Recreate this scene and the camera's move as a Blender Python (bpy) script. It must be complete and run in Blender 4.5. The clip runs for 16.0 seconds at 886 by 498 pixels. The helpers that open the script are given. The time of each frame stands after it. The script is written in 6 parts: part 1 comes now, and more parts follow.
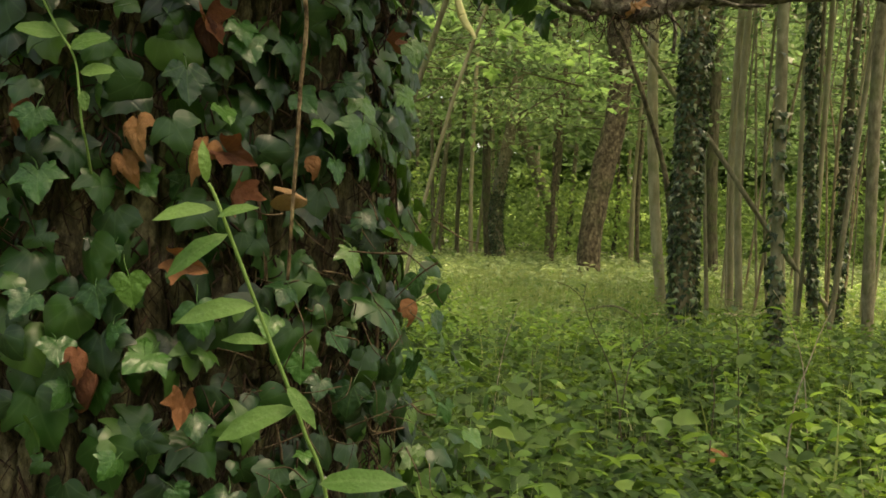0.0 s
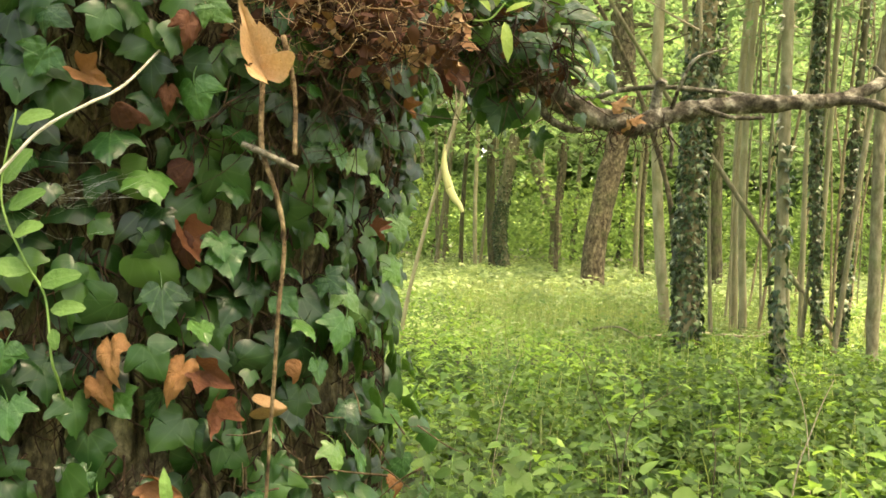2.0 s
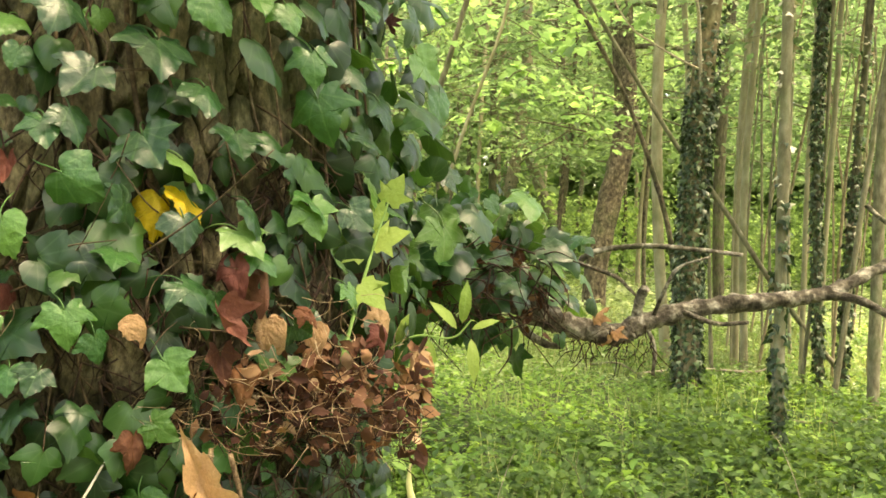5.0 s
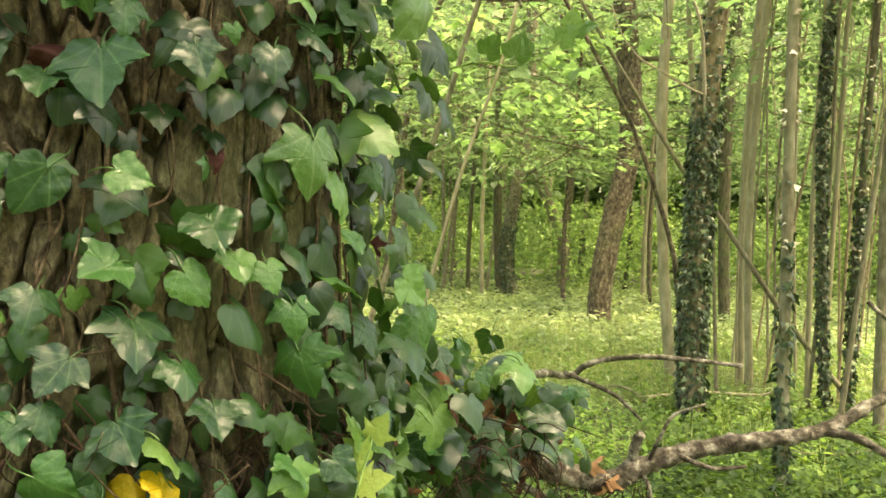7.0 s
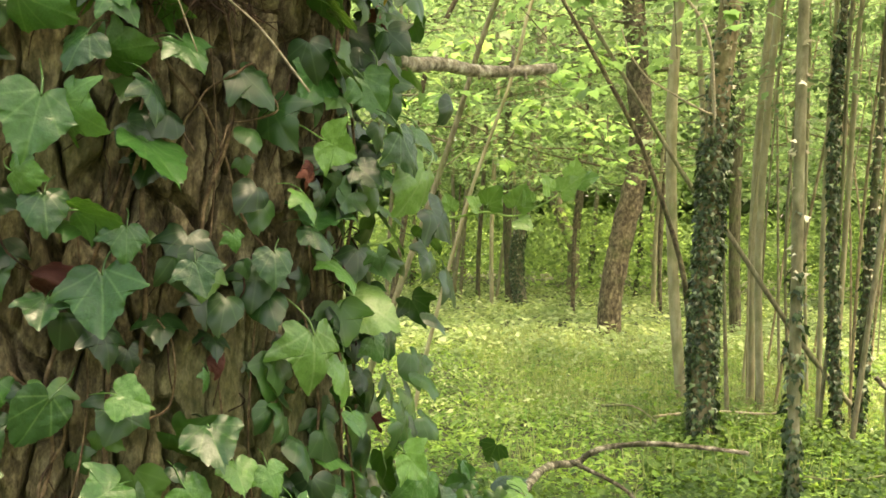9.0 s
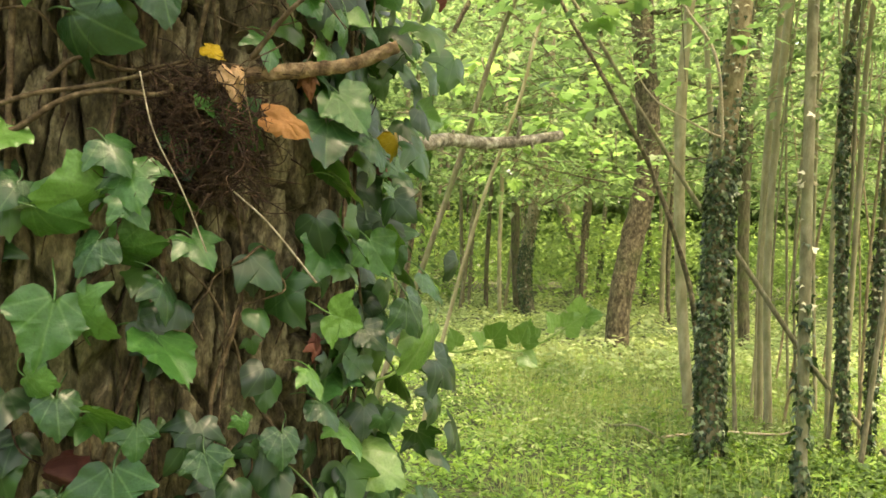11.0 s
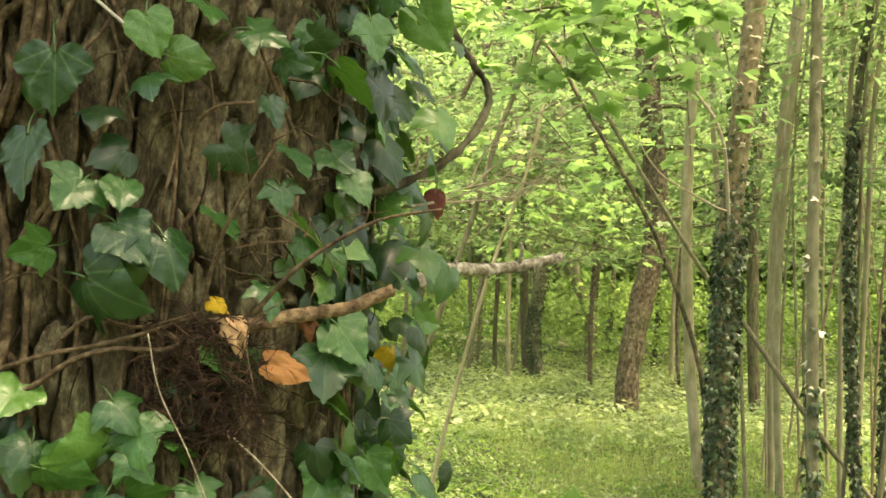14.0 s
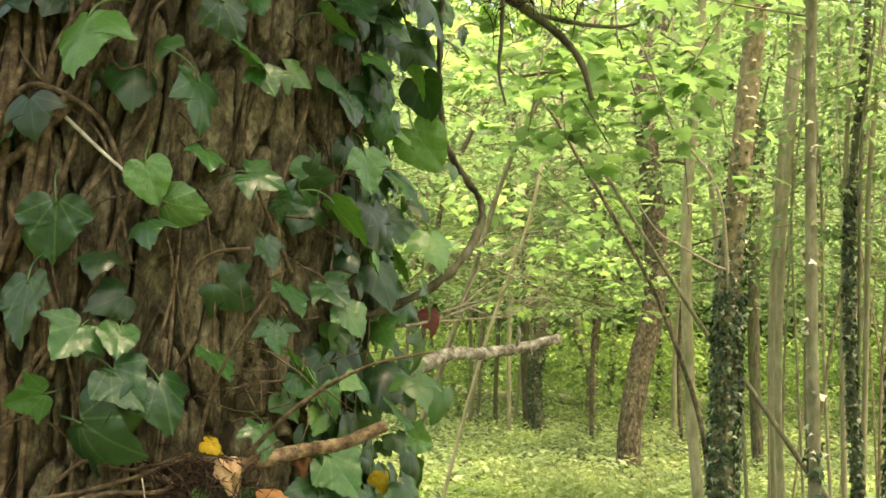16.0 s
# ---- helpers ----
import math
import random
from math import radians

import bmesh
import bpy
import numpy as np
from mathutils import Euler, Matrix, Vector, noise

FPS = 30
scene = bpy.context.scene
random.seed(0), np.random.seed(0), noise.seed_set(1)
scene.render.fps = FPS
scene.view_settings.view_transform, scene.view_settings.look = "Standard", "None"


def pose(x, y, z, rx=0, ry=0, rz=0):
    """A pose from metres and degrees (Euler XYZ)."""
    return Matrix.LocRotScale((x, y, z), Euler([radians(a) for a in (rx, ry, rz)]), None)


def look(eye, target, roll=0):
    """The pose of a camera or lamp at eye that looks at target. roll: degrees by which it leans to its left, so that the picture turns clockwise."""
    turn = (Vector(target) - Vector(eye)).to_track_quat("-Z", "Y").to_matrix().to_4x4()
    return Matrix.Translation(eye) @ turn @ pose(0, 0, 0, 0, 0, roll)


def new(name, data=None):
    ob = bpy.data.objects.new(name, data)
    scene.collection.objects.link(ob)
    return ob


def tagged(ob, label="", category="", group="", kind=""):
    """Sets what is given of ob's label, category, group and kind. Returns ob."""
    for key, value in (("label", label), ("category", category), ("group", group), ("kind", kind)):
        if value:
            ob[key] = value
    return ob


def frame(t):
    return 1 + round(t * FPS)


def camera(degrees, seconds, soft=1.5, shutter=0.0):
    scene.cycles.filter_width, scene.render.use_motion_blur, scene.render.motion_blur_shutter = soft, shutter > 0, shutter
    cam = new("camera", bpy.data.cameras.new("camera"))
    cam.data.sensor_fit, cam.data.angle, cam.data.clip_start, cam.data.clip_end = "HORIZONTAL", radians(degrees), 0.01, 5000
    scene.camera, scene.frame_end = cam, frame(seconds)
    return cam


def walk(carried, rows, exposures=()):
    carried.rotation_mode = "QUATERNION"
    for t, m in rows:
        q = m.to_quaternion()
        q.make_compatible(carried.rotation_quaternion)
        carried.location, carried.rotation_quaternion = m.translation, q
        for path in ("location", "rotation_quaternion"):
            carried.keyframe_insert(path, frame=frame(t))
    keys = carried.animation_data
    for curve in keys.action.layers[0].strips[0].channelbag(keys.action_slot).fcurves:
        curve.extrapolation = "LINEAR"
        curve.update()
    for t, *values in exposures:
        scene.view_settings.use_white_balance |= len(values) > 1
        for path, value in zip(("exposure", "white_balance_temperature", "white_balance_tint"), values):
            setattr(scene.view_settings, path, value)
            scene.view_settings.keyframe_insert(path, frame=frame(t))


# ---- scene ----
cam = camera(52.0, 16.0, soft=1.65)
PATH = [
    (0, look((0.0584, -0.0298, 0.8778), (0.0315, 1.9697, 0.8426), 2.13)),
    (0.5, look((0.0616, -0.0265, 0.9200), (0.0310, 1.9728, 0.8781), 2.41)),
    (1, look((0.0631, -0.0153, 0.9651), (0.0311, 1.9842, 0.9301), 2.26)),
    (1.5, look((0.0644, -0.0087, 1.0169), (0.0307, 1.9908, 0.9831), 2.24)),
    (2, look((0.0707, -0.0045, 1.0729), (0.0329, 1.9949, 1.0400), 2.22)),
    (2.5, look((0.0772, 0.0009, 1.1280), (0.0381, 2.0002, 1.0969), 2.22)),
    (3, look((0.0825, 0.0062, 1.1832), (0.0420, 2.0056, 1.1527), 2.25)),
    (3.5, look((0.0875, 0.0098, 1.2406), (0.0452, 2.0091, 1.2126), 2.17)),
    (4, look((0.0921, 0.0152, 1.2992), (0.0487, 2.0145, 1.2708), 2.15)),
    (6.5, look((0.1063, 0.0435, 1.5993), (0.0530, 2.0425, 1.5695), 2.05)),
    (7, look((0.1101, 0.0463, 1.6571), (0.0517, 2.0452, 1.6272), 2.03)),
    (7.5, look((0.1133, 0.0470, 1.7088), (0.0488, 2.0458, 1.6793), 1.97)),
    (8, look((0.1146, 0.0452, 1.7569), (0.0460, 2.0437, 1.7246), 2.04)),
    (8.5, look((0.1154, 0.0450, 1.8003), (0.0395, 2.0434, 1.7702), 1.88)),
    (9, look((0.1138, 0.0459, 1.8425), (0.0328, 2.0441, 1.8140), 1.87)),
    (11.5, look((0.1121, 0.0275, 2.0451), (0.0068, 2.0247, 2.0295), 2.11)),
    (12, look((0.1147, 0.0190, 2.0786), (0.0041, 2.0160, 2.0778), 2.25)),
    (12.5, look((0.1154, 0.0123, 2.1070), (0.0009, 2.0090, 2.1268), 2.18)),
    (13, look((0.1177, 0.0061, 2.1346), (-0.0008, 2.0021, 2.1785), 2.18)),
    (13.5, look((0.1209, -0.0009, 2.1618), (-0.0005, 1.9943, 2.2305), 2.20)),
    (14, look((0.1236, -0.0067, 2.1868), (-0.0002, 1.9873, 2.2804), 2.18)),
    (14.5, look((0.1260, -0.0117, 2.2095), (-0.0003, 1.9809, 2.3273), 2.18)),
    (15, look((0.1266, -0.0168, 2.2306), (-0.0008, 1.9739, 2.3747), 2.09)),
    (15.5, look((0.1256, -0.0207, 2.2525), (-0.0025, 1.9678, 2.4249), 2.08)),
    (16, look((0.1300, -0.0273, 2.2723), (0.0015, 1.9584, 2.4733), 2.11)),
]
walk(cam, PATH, [(0, 1.52, 10500, 8), (0.5, 2.36, 10500, 8), (1.2, 2.86, 10500, 8), (1.7, 2.89, 10500, 8), (6, 2.83, 10500, 8), (16, 2.74, 10500, 8)])

# lights and sky
world = bpy.data.worlds.new("forest_sky")
scene.world = world
world.use_nodes = True
_n = world.node_tree.nodes
_sky = _n.new("ShaderNodeTexSky")
_sky.sky_type = "NISHITA"
_sky.sun_disc = False
_sky.sun_elevation = radians(75)
_sky.sun_rotation = radians(113)
_sky.air_density, _sky.dust_density, _sky.ozone_density = 1.0, 4.0, 1.0
world.node_tree.links.new(_sky.outputs[0], _n["Background"].inputs[0])
_n["Background"].inputs[1].default_value = 0.13
sun = new("sun", bpy.data.lights.new("sun", "SUN"))
sun.data.energy, sun.data.angle, sun.data.color = 2.8, radians(30), (1.0, 0.975, 0.91)
sun.matrix_world = look((4.0, -1.7, 16.0), (0, 0, 0))


# ---------- mesh helpers ----------
def mesh_of(name, verts, faces, uvs=None, smooth=True):
    """A mesh from numpy arrays: faces (n, 3) or (n, 4), uvs one per vertex."""
    verts, faces = np.asarray(verts, np.float32), np.asarray(faces, np.int32)
    me = bpy.data.meshes.new(name)
    k = faces.shape[1]
    me.vertices.add(len(verts))
    me.vertices.foreach_set("co", verts.ravel())
    me.loops.add(faces.size)
    me.loops.foreach_set("vertex_index", faces.ravel())
    me.polygons.add(len(faces))
    me.polygons.foreach_set("loop_start", np.arange(0, faces.size, k, dtype=np.int32))
    me.update(calc_edges=True)
    me.polygons.foreach_set("use_smooth", np.full(len(faces), smooth))
    if uvs is not None:
        layer = me.uv_layers.new(name="leaf")
        layer.data.foreach_set("uv", np.asarray(uvs, np.float32)[faces.ravel()].ravel())
    me.validate()
    return me


def part(name, me, material, parent=None, label=""):
    """Links one mesh as one object under a thing or a part."""
    ob = new(name, me)
    if not me.materials:
        me.materials.append(material)
    if parent is not None:
        ob.parent = parent
    if label:
        ob["label"] = label
    return ob


def thing(name, at, label, category, group="", kind=""):
    ob = new(name)
    ob.empty_display_size = 0.1
    ob.location = at
    return tagged(ob, label, category, group, kind)


def spline(points, per=8):
    """Catmull-Rom through points."""
    p = np.array(points, float)
    if len(p) < 3:
        t = np.linspace(0, 1, per + 1)[:, None]
        return p[0] * (1 - t) + p[-1] * t
    p = np.vstack([2 * p[0] - p[1], p, 2 * p[-1] - p[-2]])
    out = []
    for i in range(1, len(p) - 2):
        t = np.linspace(0, 1, per, endpoint=False)[:, None]
        a, b, c, d = p[i - 1:i + 3]
        out.append(0.5 * (2 * b + (c - a) * t + (2 * a - 5 * b + 4 * c - d) * t ** 2 + (3 * b - a - 3 * c + d) * t ** 3))
    return np.vstack(out + [p[-2:-1]])


def tube(points, r0, r1, sides=8, per=8, rough=0.0, seed=0, base=None):
    """Vertices and faces of a tapered, slightly knobbly tube with closed ends."""
    rng = np.random.default_rng(seed)
    c = spline(points, per) - (0 if base is None else np.array(base))
    n = len(c)
    tan = np.gradient(c, axis=0)
    tan /= np.linalg.norm(tan, axis=1)[:, None] + 1e-9
    ref = np.array([0.31, 0.95, 0.05]) if abs(tan[:, 2]).mean() > 0.7 else np.array([0.05, 0.1, 1.0])
    u = np.cross(tan, ref)
    u /= np.linalg.norm(u, axis=1)[:, None] + 1e-9
    v = np.cross(tan, u)
    rad = np.linspace(0, 1, n) * (r1 - r0) + r0
    a = np.linspace(0, 2 * np.pi, sides, endpoint=False)
    rr = rad[:, None] * (1 + rough * rng.normal(size=(n, sides))) * (1 + 0.6 * rough * rng.normal(size=(n, 1)))
    ring = c[:, None] + rr[..., None] * (np.cos(a)[None, :, None] * u[:, None] + np.sin(a)[None, :, None] * v[:, None])
    verts = np.vstack([ring.reshape(-1, 3), c[:1], c[-1:]])
    i, j = np.meshgrid(np.arange(n - 1), np.arange(sides), indexing="ij")
    k = (j + 1) % sides
    quads = np.stack([i * sides + j, i * sides + k, (i + 1) * sides + k, (i + 1) * sides + j], -1).reshape(-1, 4)
    tris = np.vstack([quads[:, [0, 1, 2]], quads[:, [0, 2, 3]]])
    j = np.arange(sides)
    k = (j + 1) % sides
    caps = np.vstack([np.stack([np.full(sides, n * sides), k, j], 1),
                      np.stack([np.full(sides, n * sides + 1), (n - 1) * sides + j, (n - 1) * sides + k], 1)])
    return verts, np.vstack([tris, caps])


def joined(pieces):
    vs, fs, off = [], [], 0
    for v, f in pieces:
        vs.append(v)
        fs.append(f + off)
        off += len(v)
    return np.vstack(vs), np.vstack(fs)


def frames_of(tip, normal):
    """Rotation matrices (n, 3, 3) whose columns are across, tip, normal."""
    tip = tip / (np.linalg.norm(tip, axis=1)[:, None] + 1e-9)
    normal = normal - tip * (normal * tip).sum(1)[:, None]
    normal /= np.linalg.norm(normal, axis=1)[:, None] + 1e-9
    return np.stack([np.cross(tip, normal), tip, normal], -1)


def scattered(template, places, rots, sizes):
    """Many copies of a leaf as one array of vertices, faces and uvs."""
    tv, tf, tuv = template
    sizes = np.asarray(sizes, float)
    v = np.einsum("nij,kj->nki", rots, tv) * sizes[:, None, None] + places[:, None]
    f = tf[None] + (np.arange(len(places)) * len(tv))[:, None, None]
    return v.reshape(-1, 3), f.reshape(-1, tf.shape[1]), np.tile(tuv, (len(places), 1))


def lobed(outline, cup=0.12, fold=0.1, wave=0.0, seed=0, jitter=0.05, ripple=0.0):
    """A leaf blade of unit length from half an outline of (x, y), base at the origin and tip at y = 1."""
    rng = np.random.default_rng(seed)
    half = np.array(outline, float)
    right = half * (1 + rng.normal(0, jitter, half.shape))
    left = (half * (1 + rng.normal(0, jitter, half.shape)) * (0.94 if ripple else 1.0))[::-1] * [-1, 1]
    left[0], left[-1] = right[-1] * [0, 1] + [0, 0], right[0]
    rim = np.vstack([right, left[1:-1]]) if abs(right[-1][0]) < 0.05 else np.vstack([right, left])
    hub = np.array([0.0, 0.36])
    rings = (0.36, 0.7, 1.0) if ripple else (0.5, 1.0)
    n, m = len(rim), len(rings)
    xy = np.vstack([hub[None]] + [hub + (rim - hub) * r for r in rings])
    z = -cup * (xy[:, 0] ** 2 * 1.5 + (xy[:, 1] - 0.3) ** 2 * 0.9) + fold * np.abs(xy[:, 0])
    z[-n:] += wave * rng.normal(size=n)
    z += ripple * np.sin(9 * xy[:, 0] + seed) * np.sin(8 * xy[:, 1] + 2 * seed)
    if ripple:
        # the blade swells between its veins and the rim waves
        way = np.abs(np.arctan2(xy[:, 0], xy[:, 1] + 0.02))
        far = np.hypot(xy[:, 0], xy[:, 1])
        z += 0.016 * far * np.sin(np.pi * np.clip(way / 0.58, 0, 3.0)) ** 2
        z[-n:] += 0.02 * np.sin(np.arange(n) * 0.9 + seed)
    i = np.arange(n)
    k = (i + 1) % n
    f = [np.stack([np.zeros(n, int), 1 + i, 1 + k], 1)]
    for r in range(m - 1):
        p, q = 1 + r * n, 1 + (r + 1) * n
        f += [np.stack([p + i, q + i, q + k], 1), np.stack([p + i, q + k, p + k], 1)]
    f = np.vstack(f)
    return np.column_stack([xy, z]), f, xy * 0.5 + [0.5, 0.0]


IVY_OUTLINES = (
    [(0.0, 0.1), (0.1, -0.03), (0.26, -0.09), (0.42, -0.02), (0.54, 0.14), (0.59, 0.32), (0.46, 0.43), (0.38, 0.55), (0.27, 0.74), (0.11, 0.92), (0.0, 1.0)],
    [(0.0, 0.1), (0.12, -0.05), (0.3, -0.08), (0.45, 0.03), (0.6, 0.22), (0.69, 0.4), (0.5, 0.42), (0.39, 0.5), (0.31, 0.67), (0.16, 0.87), (0.0, 1.0)],
    [(0.0, 0.12), (0.1, -0.02), (0.24, -0.13), (0.42, -0.12), (0.43, 0.04), (0.6, 0.22), (0.7, 0.42), (0.49, 0.41), (0.37, 0.47), (0.31, 0.63), (0.17, 0.85), (0.0, 1.0)],
    [(0.0, 0.08), (0.14, -0.07), (0.33, -0.08), (0.47, 0.06), (0.52, 0.28), (0.44, 0.5), (0.31, 0.72), (0.13, 0.92), (0.0, 1.0)],
)


def rounded(outline, per=4):
    """A smoother half outline."""
    p = np.array(outline, float)
    q = np.vstack([2 * p[0] - p[1], p, 2 * p[-1] - p[-2]])
    out = []
    for k in range(1, len(q) - 2):
        for t in np.linspace(0, 1, per, endpoint=False):
            a_, b_, c_, d_ = q[k - 1:k + 3]
            out.append(0.5 * (2 * b_ + (c_ - a_) * t + (2 * a_ - 5 * b_ + 4 * c_ - d_) * t ** 2 + (3 * b_ - a_ - 3 * c_ + d_) * t ** 3))
    return np.vstack(out + [p[-1:]])


IVY = [lobed(rounded(o, 2), cup=0.26 + 0.07 * n, fold=-0.06 + 0.1 * (n % 3), seed=n, jitter=0.03, ripple=0.024) for n, o in enumerate(IVY_OUTLINES)]
IVY_FINE = [lobed(rounded(IVY_OUTLINES[n % 4]), cup=(0.12, 0.3, 0.22, 0.42, 0.38, 0.1, 0.46, 0.2)[n], fold=(0.16, -0.06, 0.1, 0.02, -0.12, 0.22, 0.05, 0.14)[n], seed=n, jitter=0.025, ripple=0.02) for n in range(8)]


def stalked(leaf, bend):
    """Adds a thin stalk that runs back from the base of the blade."""
    v, f, u = leaf
    way = np.array([(0, 0.1, 0.012), (0.03 * bend, -0.12, -0.02), (0.09 * bend, -0.34, -0.16), (0.12 * bend, -0.52, -0.42)])
    sv, sf = tube(way, 0.02, 0.013, 5, 4)
    return np.vstack([v, sv]), np.vstack([f, sf + len(v)]), np.vstack([u, np.tile([0.5, 0.3], (len(sv), 1))])


IVY_FINE = [stalked(t, (1, -1, 2, -2)[n % 4]) for n, t in enumerate(IVY_FINE)]
DRY = [lobed(rounded(IVY_OUTLINES[(n + 1) % 4], 3), cup=(0.9, -0.8, 1.3)[n], fold=(0.5, 0.3, -0.5)[n], wave=0.02, seed=20 + n, jitter=0.02, ripple=0.07) for n in range(3)]
OVAL = lobed([(0.0, 0.0), (0.16, 0.14), (0.25, 0.36), (0.22, 0.6), (0.12, 0.82), (0.0, 1.0)], cup=0.35, fold=0.2, seed=5)
LANCE = lobed([(0.0, 0.0), (0.1, 0.15), (0.15, 0.4), (0.12, 0.7), (0.0, 1.0)], cup=0.5, fold=0.2, seed=6)
# cheap leaf for the woods: a folded pointed oval of four triangles
SMALL = (np.array([(0, 0, 0), (0.3, 0.45, 0.07), (0, 0.5, 0), (-0.3, 0.45, 0.07), (0, 1, -0.1)], float),
         np.array([(0, 1, 2), (0, 2, 3), (2, 1, 4), (3, 2, 4)]),
         np.array([(0.5, 0), (0.8, 0.45), (0.5, 0.5), (0.2, 0.45), (0.5, 1)]))
HERB = (SMALL[0] * [0.72, 1, 1], SMALL[1], SMALL[2])
BROAD = (np.array([(0, 0, 0), (0.26, 0.2, 0.06), (0.31, 0.5, 0.07), (0.17, 0.8, 0.0), (0, 1, -0.14), (-0.17, 0.8, 0.0), (-0.31, 0.5, 0.07), (-0.26, 0.2, 0.06), (0, 0.5, 0)], float),
         np.array([(8, n, (n + 1) % 8) for n in range(8)]), np.array([(0.5, 0), (0.76, 0.2), (0.81, 0.5), (0.67, 0.8), (0.5, 1), (0.33, 0.8), (0.19, 0.5), (0.24, 0.2), (0.5, 0.5)]))
SLEEVE = lobed([(0.0, 0.05), (0.3, -0.1), (0.55, 0.25), (0.22, 0.5), (0.0, 1.0)], cup=0.3, fold=0.1, seed=3)
FLAT = (np.array([(0, 0, 0), (0.33, 0.5, 0.05), (0, 1, -0.08), (-0.33, 0.5, 0.05)], float), np.array([(0, 1, 2), (0, 2, 3)]), np.array([(0.5, 0), (0.8, 0.5), (0.5, 1), (0.2, 0.5)]))
MAPLE = lobed([(0.0, 0.02), (0.2, -0.08), (0.42, 0.02), (0.36, 0.16), (0.62, 0.42), (0.4, 0.45), (0.3, 0.42), (0.26, 0.6), (0.16, 0.72), (0.0, 1.0)], cup=0.15, fold=0.1, seed=8)


def ground_height(x, y):
    rise = np.clip((np.asarray(y, float) - 8) / 9, 0, 1)
    return 0.22 * rise * rise * (3 - 2 * rise) + 0.04 * np.sin(0.9 * np.asarray(x) + 0.4) * np.cos(0.7 * np.asarray(y)) - 0.03


# ---------- materials ----------
def material(name):
    m = bpy.data.materials.new(name)
    m.use_nodes = True
    nt = m.node_tree
    return m, nt, nt.nodes, nt.links, nt.nodes["Principled BSDF"]


def ramp(nodes, stops):
    r = nodes.new("ShaderNodeValToRGB")
    els = r.color_ramp.elements
    while len(els) < len(stops):
        els.new(0.5)
    for e, (p, c) in zip(els, stops):
        e.position, e.color = p, (*c, 1)
    return r


def math_node(nt, op, a, b=None, clamp=False):
    n = nt.nodes.new("ShaderNodeMath")
    n.operation, n.use_clamp = op, clamp
    for i, v in enumerate((a, b)):
        if v is None:
            continue
        if isinstance(v, (int, float)):
            n.inputs[i].default_value = v
        else:
            nt.links.new(v, n.inputs[i])
    return n.outputs[0]


def leaf_material(name, colours, through_colour, through_share, rough, per_object, vein=None, spots=None, coat=0.0, patch=0.0):
    m, nt, nodes, links, bsdf = material(name)
    if per_object:
        chance = nodes.new("ShaderNodeObjectInfo").outputs["Random"]
    else:
        chance = nodes.new("ShaderNodeNewGeometry").outputs["Random Per Island"]
    r = ramp(nodes, colours)
    links.new(chance, r.inputs[0])
    col = r.outputs[0]
    tc = nodes.new("ShaderNodeTexCoord")
    nz = nodes.new("ShaderNodeTexNoise")
    nz.inputs["Scale"].default_value = 26.0
    nz.inputs["Detail"].default_value = 4.0
    links.new(tc.outputs["Object"], nz.inputs["Vector"])
    hs = nodes.new("ShaderNodeHueSaturation")
    links.new(col, hs.inputs["Color"])
    links.new(math_node(nt, "MULTIPLY_ADD", nz.outputs[0], 0.9), hs.inputs["Value"])
    hs.inputs["Value"].links[0].from_node.inputs[2].default_value = 0.55
    col = hs.outputs[0]
    big = None
    if patch:
        pn = nodes.new("ShaderNodeTexNoise")
        pn.inputs["Scale"].default_value = patch
        pn.inputs["Detail"].default_value = 3.0
        links.new(tc.outputs["Object"], pn.inputs["Vector"])
        big = ramp(nodes, [(0.32, (0.55, 0.6, 0.6)), (0.5, (1.0, 1.0, 1.0)), (0.68, (1.4, 1.3, 1.1))]).outputs[0]
        links.new(pn.outputs[0], big.node.inputs[0])
        pm = nodes.new("ShaderNodeMixRGB")
        pm.blend_type = "MULTIPLY"
        pm.inputs[0].default_value = 1.0
        links.new(col, pm.inputs[1])
        links.new(big, pm.inputs[2])
        col = pm.outputs[0]
    if spots:
        sp = nodes.new("ShaderNodeTexNoise")
        sp.inputs["Scale"].default_value = 55.0
        links.new(tc.outputs["Object"], sp.inputs["Vector"])
        sr = ramp(nodes, [(0.64, (0, 0, 0)), (0.72, (1, 1, 1))])
        links.new(sp.outputs[0], sr.inputs[0])
        mx = nodes.new("ShaderNodeMixRGB")
        links.new(sr.outputs[0], mx.inputs[0])
        links.new(col, mx.inputs[1])
        mx.inputs[2].default_value = (*spots, 1)
        col = mx.outputs[0]
    if vein:
        uv = nodes.new("ShaderNodeUVMap")
        uv.uv_map = "leaf"
        sep = nodes.new("ShaderNodeSeparateXYZ")
        links.new(uv.outputs[0], sep.inputs[0])
        x = math_node(nt, "ABSOLUTE", math_node(nt, "SUBTRACT", sep.outputs[0], 0.5))
        y = math_node(nt, "ADD", sep.outputs[1], 0.0)
        ang = math_node(nt, "ARCTAN2", x, y)
        rad = math_node(nt, "SQRT", math_node(nt, "ADD", math_node(nt, "MULTIPLY", x, x), math_node(nt, "MULTIPLY", y, y)))
        best = x
        for a in (0.55, 1.1):
            d = math_node(nt, "ABSOLUTE", math_node(nt, "MULTIPLY", math_node(nt, "SUBTRACT", ang, a), rad))
            best = math_node(nt, "MINIMUM", best, d)
        line = math_node(nt, "SUBTRACT", 1.0, math_node(nt, "MULTIPLY", best, 75.0), True)
        line = math_node(nt, "MULTIPLY", line, 0.22)
        mx = nodes.new("ShaderNodeMixRGB")
        links.new(line, mx.inputs[0])
        links.new(col, mx.inputs[1])
        mx.inputs[2].default_value = (*vein, 1)
        col = mx.outputs[0]
